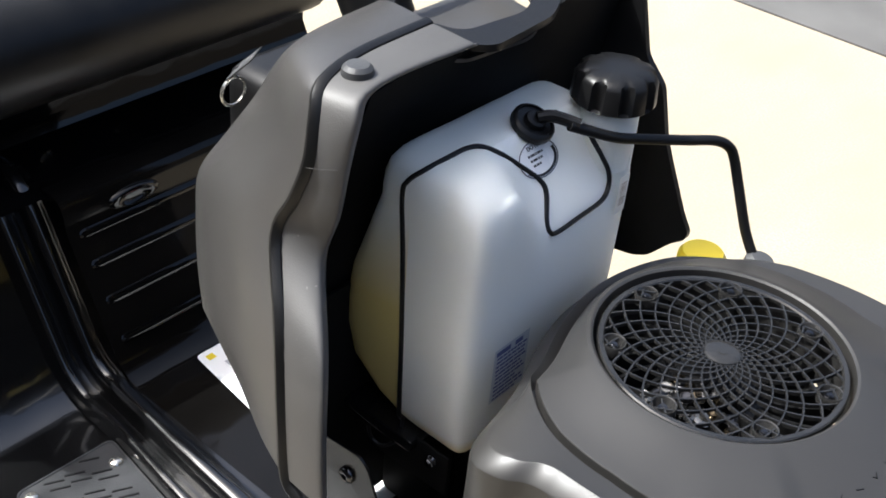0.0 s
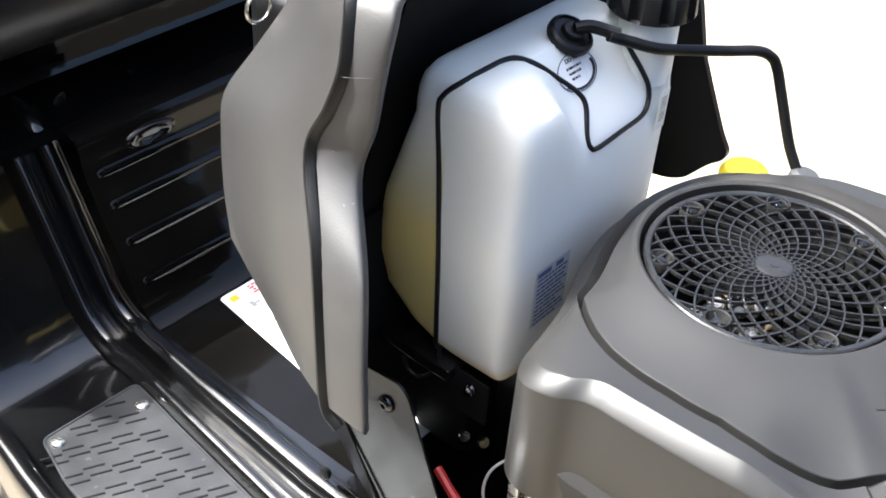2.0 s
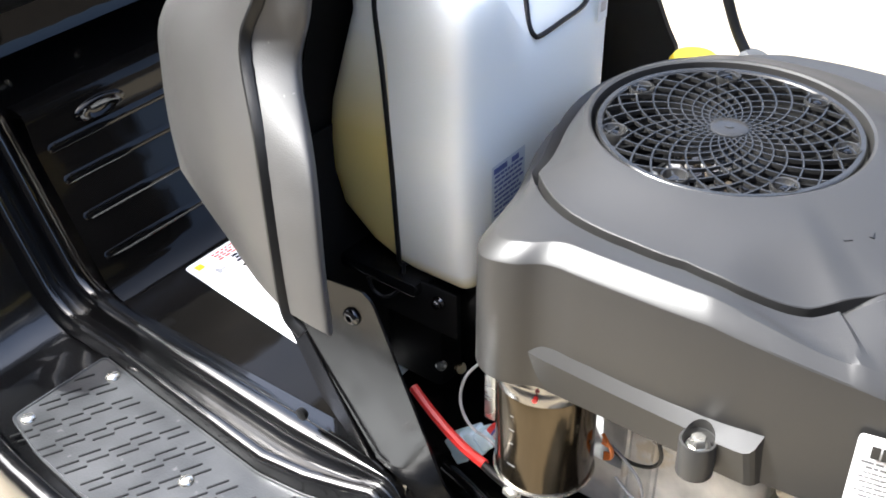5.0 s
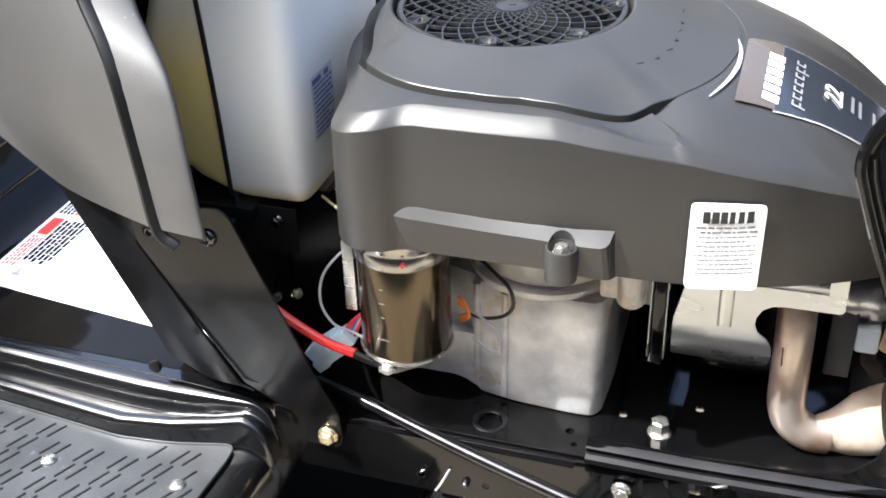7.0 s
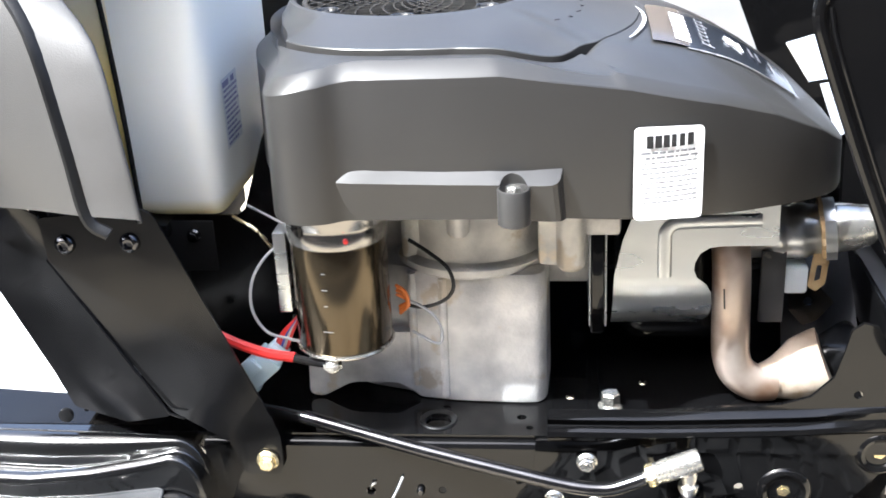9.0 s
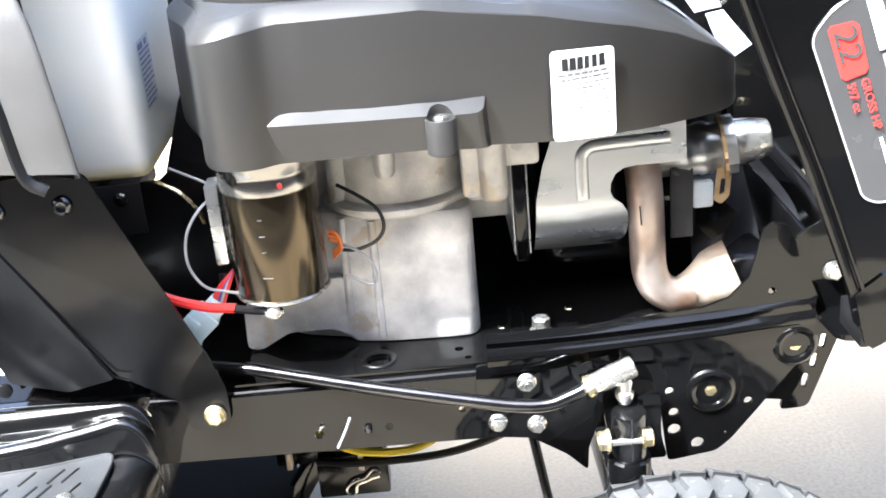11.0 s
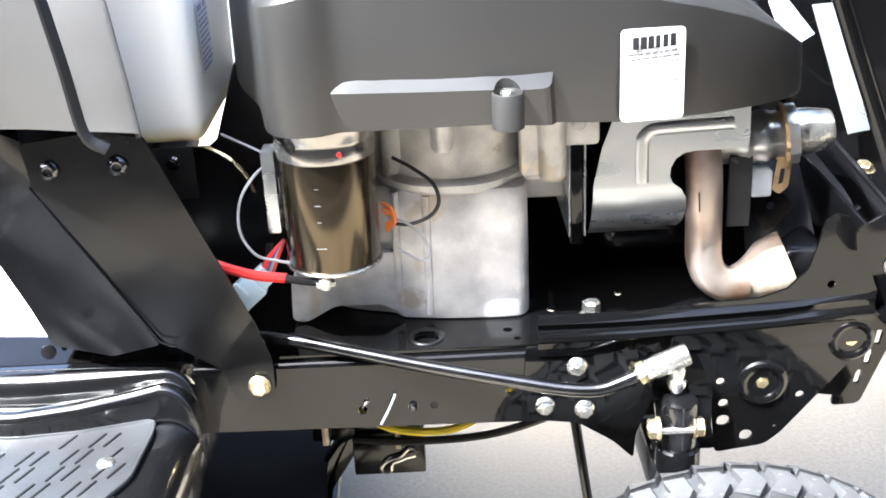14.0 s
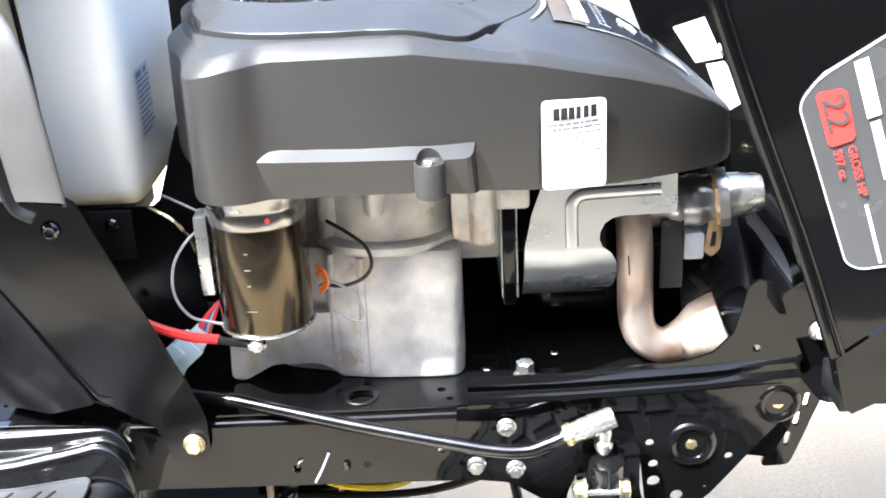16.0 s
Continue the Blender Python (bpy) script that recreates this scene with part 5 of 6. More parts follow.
# ---- dash support bracket ----
bracket = thing("dash_bracket", (0.0, -0.005, 0.40), "black painted steel dash support bracket with a bend line", "bracket")
b = B()
front = [(-0.060, 0.641), (-0.070, 0.648), (-0.150, 0.640), (-0.147, 0.600), (-0.070, 0.470), (-0.030, 0.437), (-0.020, 0.405), (0.008, 0.405), (0.012, 0.412), (0.013, 0.446), (0.004, 0.485)]
YB = lambda u, v: -0.0065 - 0.0155 * min(1, max(0, (v - 0.43) / 0.06))
plate(b, rounded(front, 0.004, 3), [circle(-0.081, 0.620, 0.003), circle(-0.132, 0.619, 0.003)], lambda u, v, w: (u, YB(u, v) + w, v), 0.0025)
part("front_plate", b, BLACK_SATIN, bracket)
b = B()
rear = [(-0.1475, 0.600), (-0.1495, 0.642), (-0.200, 0.662), (-0.244, 0.640), (-0.238, 0.619), (-0.212, 0.553), (-0.186, 0.482), (-0.176, 0.446), (-0.120, 0.446), (-0.0725, 0.468)]
plate(b, rounded(rear, 0.003, 3), [], lambda u, v, w: (u, -0.0215 + 0.5 * max(0, -0.866 * (u + 0.149) - 0.5 * (v - 0.606)) + w, v), 0.0025)
part("rear_plate", b, BLACK_SATIN, bracket)
b = B()
tube(b, [(-0.149, -0.0216, 0.606), (-0.0715, -0.0216, 0.4715), (-0.060, -0.0216, 0.4670)], 0.0012, 8, 1)
part("bend_line", b, BLACK, bracket)
for x, z in ((-0.081, 0.620), (-0.132, 0.619)):
    b = B()
    lathe(b, [(0.0078, 0), (0.0078, 0.001), (0.0066, 0.003), (0.0042, 0.0042), (0.0030, 0.0040), (0.0026, 0.0020), (0.0, 0.0018)], (x, -0.0225, z), (0, -1, 0), 24)
    part("screw", b, ROD, bracket, "dark button-head screw")
b = B()
lathe(b, [(0.005, 0), (0.006, 0.002), (0.006, 0.005), (0.003, 0.006), (0.0, 0.006)], (-0.166, -0.004, 0.460), (0, -1, 0), 20)
part("plug", b, BLACK_PLASTIC, bracket)

# ---- dash tower ----
dash = thing("dash_tower", (-0.15, 0.1, 0.64), "silver-grey plastic dash tower with a black seam and lit front lip", "dashboard")
ROWS = [
    [(-0.256, -0.024, 0.690), (-0.222, -0.033, 0.674), (-0.187, -0.043, 0.661), (-0.125, -0.074, 0.667), (-0.084, -0.089, 0.668)],
    [(-0.276, -0.012, 0.722), (-0.235, -0.032, 0.715), (-0.190, -0.052, 0.712), (-0.138, -0.073, 0.715), (-0.092, -0.085, 0.718)],
    [(-0.290, 0.000, 0.762), (-0.248, -0.024, 0.765), (-0.200, -0.046, 0.770), (-0.155, -0.062, 0.778), (-0.110, -0.071, 0.790)],
    [(-0.290, 0.006, 0.800), (-0.255, -0.014, 0.815), (-0.215, -0.030, 0.825), (-0.178, -0.042, 0.834), (-0.141, -0.0465, 0.839)],
    [(-0.262, 0.014, 0.845), (-0.232, -0.002, 0.858), (-0.198, -0.018, 0.866), (-0.162, -0.033, 0.872), (-0.127, -0.0415, 0.874)],
    [(-0.232, 0.018, 0.888), (-0.205, 0.002, 0.897), (-0.175, -0.014, 0.902), (-0.145, -0.028, 0.905), (-0.117, -0.037, 0.905)],
    [(-0.210, 0.018, 0.922), (-0.190, 0.004, 0.930), (-0.165, -0.010, 0.934), (-0.142, -0.021, 0.936), (-0.121, -0.028, 0.936)],
    [(-0.203, 0.030, 0.938), (-0.186, 0.016, 0.946), (-0.165, 0.004, 0.950), (-0.146, -0.006, 0.952), (-0.130, -0.014, 0.952)],
    [(-0.203, 0.060, 0.944), (-0.188, 0.050, 0.950), (-0.170, 0.040, 0.954), (-0.153, 0.034, 0.956), (-0.141, 0.030, 0.956)],
    [(-0.208, 0.125, 0.944), (-0.194, 0.122, 0.949), (-0.180, 0.119, 0.951), (-0.166, 0.118, 0.951), (-0.154, 0.117, 0.950)],
]


def skin(rows, k=4):
    cols = [smooth_path(c, k) for c in zip(*rows)]
    return [smooth_path(r, k) for r in zip(*cols)]


def shell(rows, thick, mat, name, parent, lab="", k=4):
    b = B()
    g = skin(rows, k)
    loft(b, g, close=False)
    bmesh.ops.recalc_face_normals(b, faces=b.faces)
    bmesh.ops.solidify(b, geom=b.faces[:], thickness=thick)
    return part(name, b, mat, parent, lab, sharp=50), g


shell(ROWS, 0.003, DASH, "side_panel", dash)
# black seam along the panel's front edge
LIP = [(-0.043, -0.088, 0.664), (-0.049, -0.084, 0.715), (-0.064, -0.069, 0.782), (-0.105, -0.033, 0.824), (-0.096, -0.029, 0.866), (-0.092, -0.025, 0.905), (-0.089, -0.019, 0.940), (-0.095, -0.004, 0.954), (-0.100, 0.040, 0.955), (-0.104, 0.117, 0.949)]
seam = [Vector(p).lerp(Vector(q), 0.10) for p, q in zip([r[-1] for r in ROWS], LIP)]
b = B()
tube(b, [Vector((-0.066, -0.089, 0.6545)), *seam], 0.0048, 8, 5, flat=0.6)
part("seam", b, BLACK_PLASTIC, dash, "black rubber seam strip")
strip_rows = []
for p, q in zip([r[-1] for r in ROWS], LIP):
    p, q = Vector(p), Vector(q)
    strip_rows.append([p.lerp(q, 0.16), p.lerp(q, 0.42) + Vector((0.0, -0.0006, 0.0005)), p.lerp(q, 0.72) + Vector((0.0005, -0.0008, 0.0005)), p.lerp(q, 0.97), q + Vector((0.000, 0.003, -0.003)), q + Vector((-0.004, 0.010, -0.006))])
shell(strip_rows, 0.002, DASH_EDGE, "front_lip", dash, "worn lighter front lip of the dash")
# faint joint across the lip
b = B()
j0, j1 = Vector((-0.1185, -0.0395, 0.9015)), Vector((-0.0955, -0.0275, 0.9045))
tube(b, [j0, j0.lerp(j1, 0.5) + Vector((0, -0.0034, 0.001)), j1], 0.00022, 5, 3)
part("joint_line", b, DASH_EDGE, dash)
b = B()
lathe(b, [(0.0115, -0.004), (0.0115, 0.004), (0.0108, 0.0085), (0.008, 0.0112), (0.0, 0.012)], (-0.1165, 0.010, 0.9515), n=28)
part("rubber_bumper", b, RUBBER, dash, "round grey rubber bumper")
# front wall of the dash in black, with the far cheek
b = B()
wall = [(0.06, 0.60), (0.0, 0.70), (0.0, 0.80), (-0.02, 0.83), (-0.015, 0.94), (0.02, 0.948), (0.24, 0.935), (0.30, 0.945), (0.345, 0.93), (0.352, 0.60), (0.34, 0.52)]
plate(b, wall, [], lambda u, v, w: (-0.188 - w + 0.066 * min(1, max(0, (v - 0.88) / 0.05)), u, v), 0.004)
part("front_wall", b, MATTE_BLACK, dash)
# black sheet added below the front wall to fill the dark gap
b = B()
box(b, (-0.172, 0.036, 0.437), (-0.168, 0.345, 0.72), 0.001)
part("lower_fill", b, MATTE_BLACK, dash)
# black liner added behind the lip, standing for shade inside the shell
b = B()
loft(b, [[Vector(q) + Vector((-0.004, 0.010, -0.006)) for q in LIP], [Vector((-0.19, max(0.0, q[1]) + 0.03, q[2] - 0.02)) for q in LIP]], close=False)
bmesh.ops.solidify(b, geom=b.faces[:], thickness=0.002)
part("inner_fill", b, MATTE_BLACK, dash)
b = B()
cheek = [(-0.20, 0.95), (-0.104, 0.93), (-0.088, 0.872), (-0.066, 0.850), (-0.052, 0.80), (-0.040, 0.775), (-0.020, 0.735), (-0.010, 0.720), (-0.012, 0.711), (-0.024, 0.702), (-0.046, 0.676), (-0.062, 0.668), (-0.16, 0.650), (-0.22, 0.650)]
plate(b, rounded(cheek, 0.006, 3), [], lambda u, v, w: (u, 0.345 + w, v), 0.006)
part("far_cheek", b, BLACK_PLASTIC, dash)
b = B()
box(b, (-0.15, 0.30, 0.55), (-0.098, 0.348, 0.72), 0.01)
part("far_bracket", b, BLACK_SATIN, dash)
# tray on top
b = B()
rim = [(-0.215, 0.122), (-0.150, 0.118), (-0.112, 0.126), (-0.100, 0.140), (-0.105, 0.215), (-0.122, 0.250), (-0.21, 0.27)]
plate(b, rounded(rim, 0.012, 5), [rounded([(-0.205, 0.132), (-0.160, 0.130), (-0.132, 0.138), (-0.124, 0.205), (-0.140, 0.235), (-0.205, 0.25)], 0.014, 5)], xy(0.936), 0.006)
part("tray_rim", b, BLACK_PLASTIC, dash)
b = B()
plate(b, rounded([(-0.21, 0.125), (-0.155, 0.122), (-0.126, 0.132), (-0.118, 0.21), (-0.135, 0.245), (-0.21, 0.26)], 0.014, 5), [], xy(0.918), 0.003)
part("tray_floor", b, DASH, dash)
b = B()
box(b, (-0.34, 0.07, 0.70), (-0.21, 0.29, 0.86), 0.02, 3)
part("column_cover", b, BLACK_PLASTIC, dash)
b = B()
rod(b, (-0.24, 0.165, 0.90), (-0.30, 0.165, 1.0), 0.03, 24, 0.004)
part("steering_column", b, BLACK_PLASTIC, dash)

# ignition key with its tag
key = thing("ignition_key", (-0.245, 0.03, 0.855), "metal ignition key on a split ring with a printed grey tag", "key")
b = B()
lathe(b, [(0.012, -0.02), (0.012, 0.004), (0.009, 0.005), (0.0, 0.005)], (-0.235, 0.03, 0.875), (-0.8, -0.3, 0.4), 20)
part("lock", b, STEEL, key)
b = B()
c = Vector((-0.262, 0.022, 0.878))
tube(b, [c + Vector((0.0, 0.012 * math.cos(a), 0.012 * math.sin(a))) for a in np.linspace(0, 2 * math.pi, 15)], 0.0014, 6, 1)
part("ring", b, STEEL, key)
b = B()
plate(b, rounded([(-0.017, -0.012), (0.017, -0.012), (0.017, 0.012), (-0.017, 0.012)], 0.003), [circle(-0.012, 0.004, 0.003)], lambda u, v, w: Vector((-0.258, 0.030, 0.900)) + Vector((0.55, 0.3, 0.62)) * u + Vector((-0.4, 0.85, 0.1)) * v + Vector((0, 0, w)), 0.0015)
tag = part("tag", b, RUBBER, key, "grey printed key tag")
b = B()
for k in range(4):
    bars(b, lambda u, v: Vector((-0.258, 0.030, 0.9018)) + Vector((0.55, 0.3, 0.62)) * u + Vector((-0.4, 0.85, 0.1)) * v, -0.005, 0.014, 0.006 - k * 0.0036, 0.0012, random.Random(k))
part("print", b, SILVER_INK, tag)

# ---- fuel tank ----
tank = thing("fuel_tank", (-0.09, 0.16, 0.6), "translucent white plastic fuel tank, partly full of yellow fuel", "fuel tank")
X1, Y0, Y1 = -0.033, 0.060, 0.268


def tank_ring(z, g, d=0.0):
    """Plan outline of the tank at a height; g: how far the front top has sloped back."""
    grow = float(np.interp(z, [0.606, 0.62, 0.66, 0.72, 0.80, 0.86], [0.93, 0.97, 0.99, 1.0, 1.0, 0.995])) - d
    x0 = float(np.interp(z, [0.606, 0.613, 0.630, 0.650, 0.690, 0.760, 0.803, 0.862], [-0.098, -0.114, -0.150, -0.170, -0.181, -0.169, -0.157, -0.136]))
    cx, cy = (x0 + X1) / 2, (Y0 + Y1) / 2
    out = []
    for i in range(96):
        a = 2 * math.pi * i / 96
        c, s = math.cos(a), math.sin(a)
        n = 11.0
        k = (abs(c) ** n + abs(s) ** n) ** (-1 / n)
        x = cx + c * k * (X1 - x0) / 2 * grow
        y = cy + s * k * (Y1 - Y0) / 2 * grow
        # lower front end narrows towards the near corner
        out.append([x, y, z])
    return out


def tank_top(x, y):
    """Height of the top: level at the back, sloping down to the front where the filler grommet sits, with a pillow by the near corner."""
    slope = 0.863 - max(0.0, (x + 0.088)) * 1.28
    pillow = 0.864 - max(0.0, (x + 0.062)) * 0.55
    t = min(1, max(0, (y - 0.102) / 0.050))
    t = t * t * (3 - 2 * t)
    far = min(1, max(0, (y - 0.252) / 0.012))
    t *= 1 - far * far * (3 - 2 * far)
    return pillow * (1 - t) + slope * t


rings = [tank_ring(0.6065, 0, 0.10), tank_ring(0.6062, 0, 0.045), tank_ring(0.6085, 0, 0.012)]
rings += [tank_ring(z, 0) for z in (0.613, 0.625, 0.65, 0.68, 0.71, 0.742)]
top_rings = []
base_r = tank_ring(0.84, 0)
cx, cy = (-0.144 + X1) / 2, (Y0 + Y1) / 2
for s, drop in ((1.0, 0.040), (0.998, 0.030), (0.985, 0.018), (0.95, 0.008), (0.90, 0.0028), (0.83, 0.0006), (0.72, 0.0), (0.55, 0.0), (0.36, 0.0), (0.16, 0.0), (0.0, 0.0)):
    row = []
    for x, y, z in base_r:
        px, py = cx + (x - cx) * s, cy + (y - cy) * s
        row.append([px, py, tank_top(px, py) - drop])
    top_rings.append(row)
rings += top_rings
b = B()
loft(b, [[Vector(p) for p in r] for r in rings], cap0=True)
bmesh.ops.remove_doubles(b, verts=b.verts, dist=0.0004)
SEAM_X = -0.1045
rear = b.copy()
for m_, inner, outer_ in ((b, True, False), (rear, False, True)):
    geom = m_.verts[:] + m_.edges[:] + m_.faces[:]
    bmesh.ops.bisect_plane(m_, geom=geom, plane_co=(SEAM_X, 0, 0), plane_no=(1, 0, 0), clear_inner=inner, clear_outer=outer_)
part("front_half", b, TANK, tank, sharp=60)
part("rear_half", rear, FUEL, tank, "fuel-tinted yellow rear half", sharp=60)
# black welding seam
b = B()
e = 0.0014
sx = lambda x, y: (x, y, tank_top(x, y) + e)
seam_pts = [(-0.103, 0.12, 0.6055), (-0.103, 0.075, 0.6062), (-0.1030, 0.0632, 0.612), (-0.103, 0.0612, 0.63), (-0.104, 0.0594, 0.70), (-0.1085, 0.0592, 0.784), (-0.1140, 0.0605, 0.836), (-0.1115, 0.0625, 0.850), (-0.1015, 0.0700, 0.8617), sx(-0.0980, 0.0957), sx(-0.0975, 0.1122),
            sx(-0.0924, 0.1226), sx(-0.0821, 0.1335), sx(-0.0725, 0.151), sx(-0.0623, 0.1645), (-0.0545, 0.1655, 0.8225), (-0.0430, 0.1545, 0.8055), (-0.0380, 0.1545, 0.7975), (-0.0368, 0.163, 0.7945), (-0.0370, 0.194, 0.7955), (-0.0375, 0.224, 0.797), (-0.0400, 0.2360, 0.804), (-0.0440, 0.2390, 0.816), (-0.0500, 0.2350, 0.829), (-0.0580, 0.2318, 0.8405), (-0.0690, 0.2316, 0.850), sx(-0.0800, 0.2250), sx(-0.0880, 0.2120)]
tube(b, seam_pts, 0.0021, 8, 6)
part("seam_bead", b, BLACK_PLASTIC, tank, "black bead along the tank's seam")
b = B()
tube(b, [(-0.100, 0.064, 0.6125), (-0.0965, 0.058, 0.600), (-0.099, 0.052, 0.590), (-0.108, 0.047, 0.584), (-0.118, 0.045, 0.588), (-0.122, 0.044, 0.600)], 0.0017, 8, 5)
part("bead_tail", b, BLACK_PLASTIC, tank)
# neck and cap
cc = Vector((-0.064, 0.258, 0.858))
b = B()
lathe(b, [(0.025, -0.045), (0.0245, 0.004), (0.024, 0.006), (0.024, 0.014)], cc, n=40)
part("neck", b, TANK, tank)
b = B()
rings = []
for h, r, wv in ((0.013, 0.0345, 0.0), (0.0145, 0.0360, 1.0), (0.034, 0.0348, 1.0), (0.0385, 0.032, 0.6), (0.0415, 0.025, 0.0), (0.0425, 0.010, 0.0)):
    rings.append([cc + Vector(((r - 0.0055 * wv * max(0, math.cos(9 * a)) ** 0.7 if math.cos(9 * a) > 0 else r) * math.cos(a), (r - (0.0055 * wv * max(0, math.cos(9 * a)) ** 0.7 if math.cos(9 * a) > 0 else 0)) * math.sin(a), h)) for a in (2 * math.pi * i / 108 for i in range(108))])
rings[0:0] = [[cc + Vector((0.026 * math.cos(2 * math.pi * i / 108), 0.026 * math.sin(2 * math.pi * i / 108), 0.013)) for i in range(108)]]
loft(b, rings, cap1=True)
part("filler_cap", b, BLACK_PLASTIC, tank, "black ribbed screw cap", sharp=45)
# grommet, fuel line
gp = Vector((-0.0890, 0.1815, tank_top(-0.0890, 0.1815) - 0.001))
gn = Vector((0.45, 0.0, 0.89)).normalized()
b = B()
lathe(b, [(0.0185, 0.0), (0.0190, 0.002), (0.0186, 0.0060), (0.0172, 0.0075), (0.0155, 0.0080), (0.0150, 0.0062), (0.0095, 0.0062), (0.0085, 0.0105), (0.0070, 0.0112), (0.0, 0.0112)], gp, gn, 36)
part("grommet", b, BLACK_PLASTIC, tank, "black rubber grommet")
b = B()
tube(b, [gp + gn * 0.011, gp + gn * 0.0125 + Vector((0.008, 0.010, 0)), (-0.057, 0.203, 0.869)], 0.0052, 10, 5)
part("elbow", b, BLACK_PLASTIC, tank)
fl = B()
tube(fl, [(-0.062, 0.196, 0.869), (-0.052, 0.212, 0.862), (-0.040, 0.236, 0.852), (-0.028, 0.262, 0.846), (-0.008, 0.295, 0.841), (0.006, 0.318, 0.838), (0.014, 0.329, 0.832), (0.020, 0.333, 0.822), (0.032, 0.333, 0.795), (0.048, 0.332, 0.760), (0.064, 0.331, 0.735), (0.075, 0.330, 0.71)], 0.0046, 12, 6)
solo("fuel_line", fl, BLACK_PLASTIC, (0.075, 0.33, 0.71), "dark grey rubber fuel hose running to the engine", "hose")
# stickers on the tank
b = B()
rp = Vector((-0.0715, 0.1735, 0.0))
rx, ry = 0.58, 1.45
disc = lambda r, d: [(rp.x + rx * math.cos(a) * r, rp.y + ry * math.sin(a) * r, tank_top(rp.x + rx * math.cos(a) * r, rp.y + ry * math.sin(a) * r) + d) for a in (2 * math.pi * i / 40 for i in range(40))]
loft(b, [disc(0.0001, 0.0010), disc(0.010, 0.0010), disc(0.0165, 0.0010)])
round_label = part("round_sticker", b, WHITE, tank, "round white warning sticker")
b = B()
arc = lambda r, d, a0, a1: [(rp.x + rx * math.cos(a) * r, rp.y + ry * math.sin(a) * r, tank_top(rp.x + rx * math.cos(a) * r, rp.y + ry * math.sin(a) * r) + d) for a in np.linspace(a0, a1, 24)]
loft(b, [arc(0.0128, 0.0014, -1.0, 1.9), arc(0.0152, 0.0014, -1.0, 1.9)], close=False)
loft(b, [arc(0.0157, 0.0014, 0.0, 2 * math.pi), arc(0.0165, 0.0014, 0.0, 2 * math.pi)], close=False)
part("black_arc", b, INK, round_label)
b = B()
rng = random.Random(8)
for k in range(3):
    bars(b, lambda u, v: (rp.x - v, rp.y + u, tank_top(rp.x - v, rp.y + u) + 0.0014), -0.011 + k * 0.001, 0.009 - 0.004 * k, 0.0022 - k * 0.0026, 0.0012, rng)
part("print", b, INK, round_label)
lettering("DO NOT", 0.0052, axes((rp.x - 0.0052, rp.y - 0.0095, tank_top(rp.x - 0.0055, rp.y) + 0.0016), (0, 1, 0), (-1, 0, 1.28)), INK, round_label)
b = B()
tf = lambda d: (lambda u, v: (X1 + 0.0012 + d - 0.0014 * max(0, (0.66 - v) / 0.05), u, v))
patch(b, tf(0), 0.092, 0.655, 0.137, 0.713, 2, 6)
tl = part("tank_sticker", b, CONNECTOR, tank, "pale sticker with blue fine print")
b = B()
for k in range(11):
    bars(b, tf(0.0004), 0.0945 + 0.002 * rng.random(), 0.1345 - 0.012 * rng.random() * (k % 3 == 0), 0.6575 + k * 0.0044, 0.0022, rng, 0.05)
patch(b, tf(0.0004), 0.094, 0.7055, 0.112, 0.7105)
patch(b, tf(0.0004), 0.118, 0.7055, 0.128, 0.7105)
part("print", b, BLUE_INK, tl)
b = B()
patch(b, lambda u, v: (X1 + 0.0008, u, v), 0.240, 0.778, 0.2545, 0.815)
bc = part("barcode_sticker", b, CONNECTOR, tank, "small barcode sticker")
b = B()
for k in range(12):
    v = 0.786 + k * 0.0019
    patch(b, lambda u, w: (X1 + 0.0012, u, w), 0.243, v, 0.2515, v + 0.0009 * rng.uniform(0.6, 1.4))
part("print", b, GREY_INK, bc)
# cradle under the tank
cr = thing("tank_cradle", (-0.09, 0.16, 0.59), "black steel cradle under the fuel tank with a bolted lip", "bracket")
b = B()
box(b, (-0.16, 0.05, 0.592), (-0.078, 0.285, 0.6052), 0.004)
part("tray", b, BLACK_SATIN, cr)
b = B()
box(b, (-0.135, 0.0595, 0.560), (-0.043, 0.0625, 0.6045), 0.001)
part("lip", b, MATTE_BLACK, cr)
bolt(cr, (-0.060, 0.0595, 0.592), (0, -1, 0), 0.0042, 0.005, 0.006, ROD)
# black box added to fill the dark void below the tank, with bolts
b = B()
box(b, (-0.165, 0.11, 0.437), (-0.098, 0.33, 0.520), 0.01)
bbox = thing("void_filler_box", (-0.1, 0.2, 0.437), "black box added to fill the dark void below the tank", "box")
part("body", b, MATTE_BLACK, bbox)
b = B()
box(b, (-0.167, 0.107, 0.518), (-0.095, 0.333, 0.540), 0.004)
part("lid", b, MATTE_BLACK, bbox)
for x, y, z, m_ in ((-0.094, 0.14, 0.452, GOLD), (-0.116, 0.14, 0.444, STEEL)):
    part("bolt", hex_head(B(), (x + 0.020, y - 0.034, z + 0.030), (0.2, -0.8, 0.6), 0.0036, 0.004, 0.0055), m_, bbox)
b = B()
part_y = thing("oil_cap", (0.030, 0.315, 0.735), "yellow oil filler cap beside the housing", "oil cap")
lathe(b, [(0.020, 0.0), (0.0215, 0.002), (0.0215, 0.012), (0.018, 0.017), (0.0, 0.018)], (0.026, 0.306, 0.722), n=32)
part("cap", b, YELLOW, part_y)
b = B()
rod(b, (0.026, 0.306, 0.60), (0.026, 0.306, 0.724), 0.014, 20)
part("tube", b, BLACK_PLASTIC, part_y)
b = B()
lathe(b, [(0.013, 0.0), (0.014, 0.002), (0.014, 0.02), (0.010, 0.024), (0.0, 0.025)], (0.066, 0.328, 0.720), (0.2, 0.1, 1), 24)
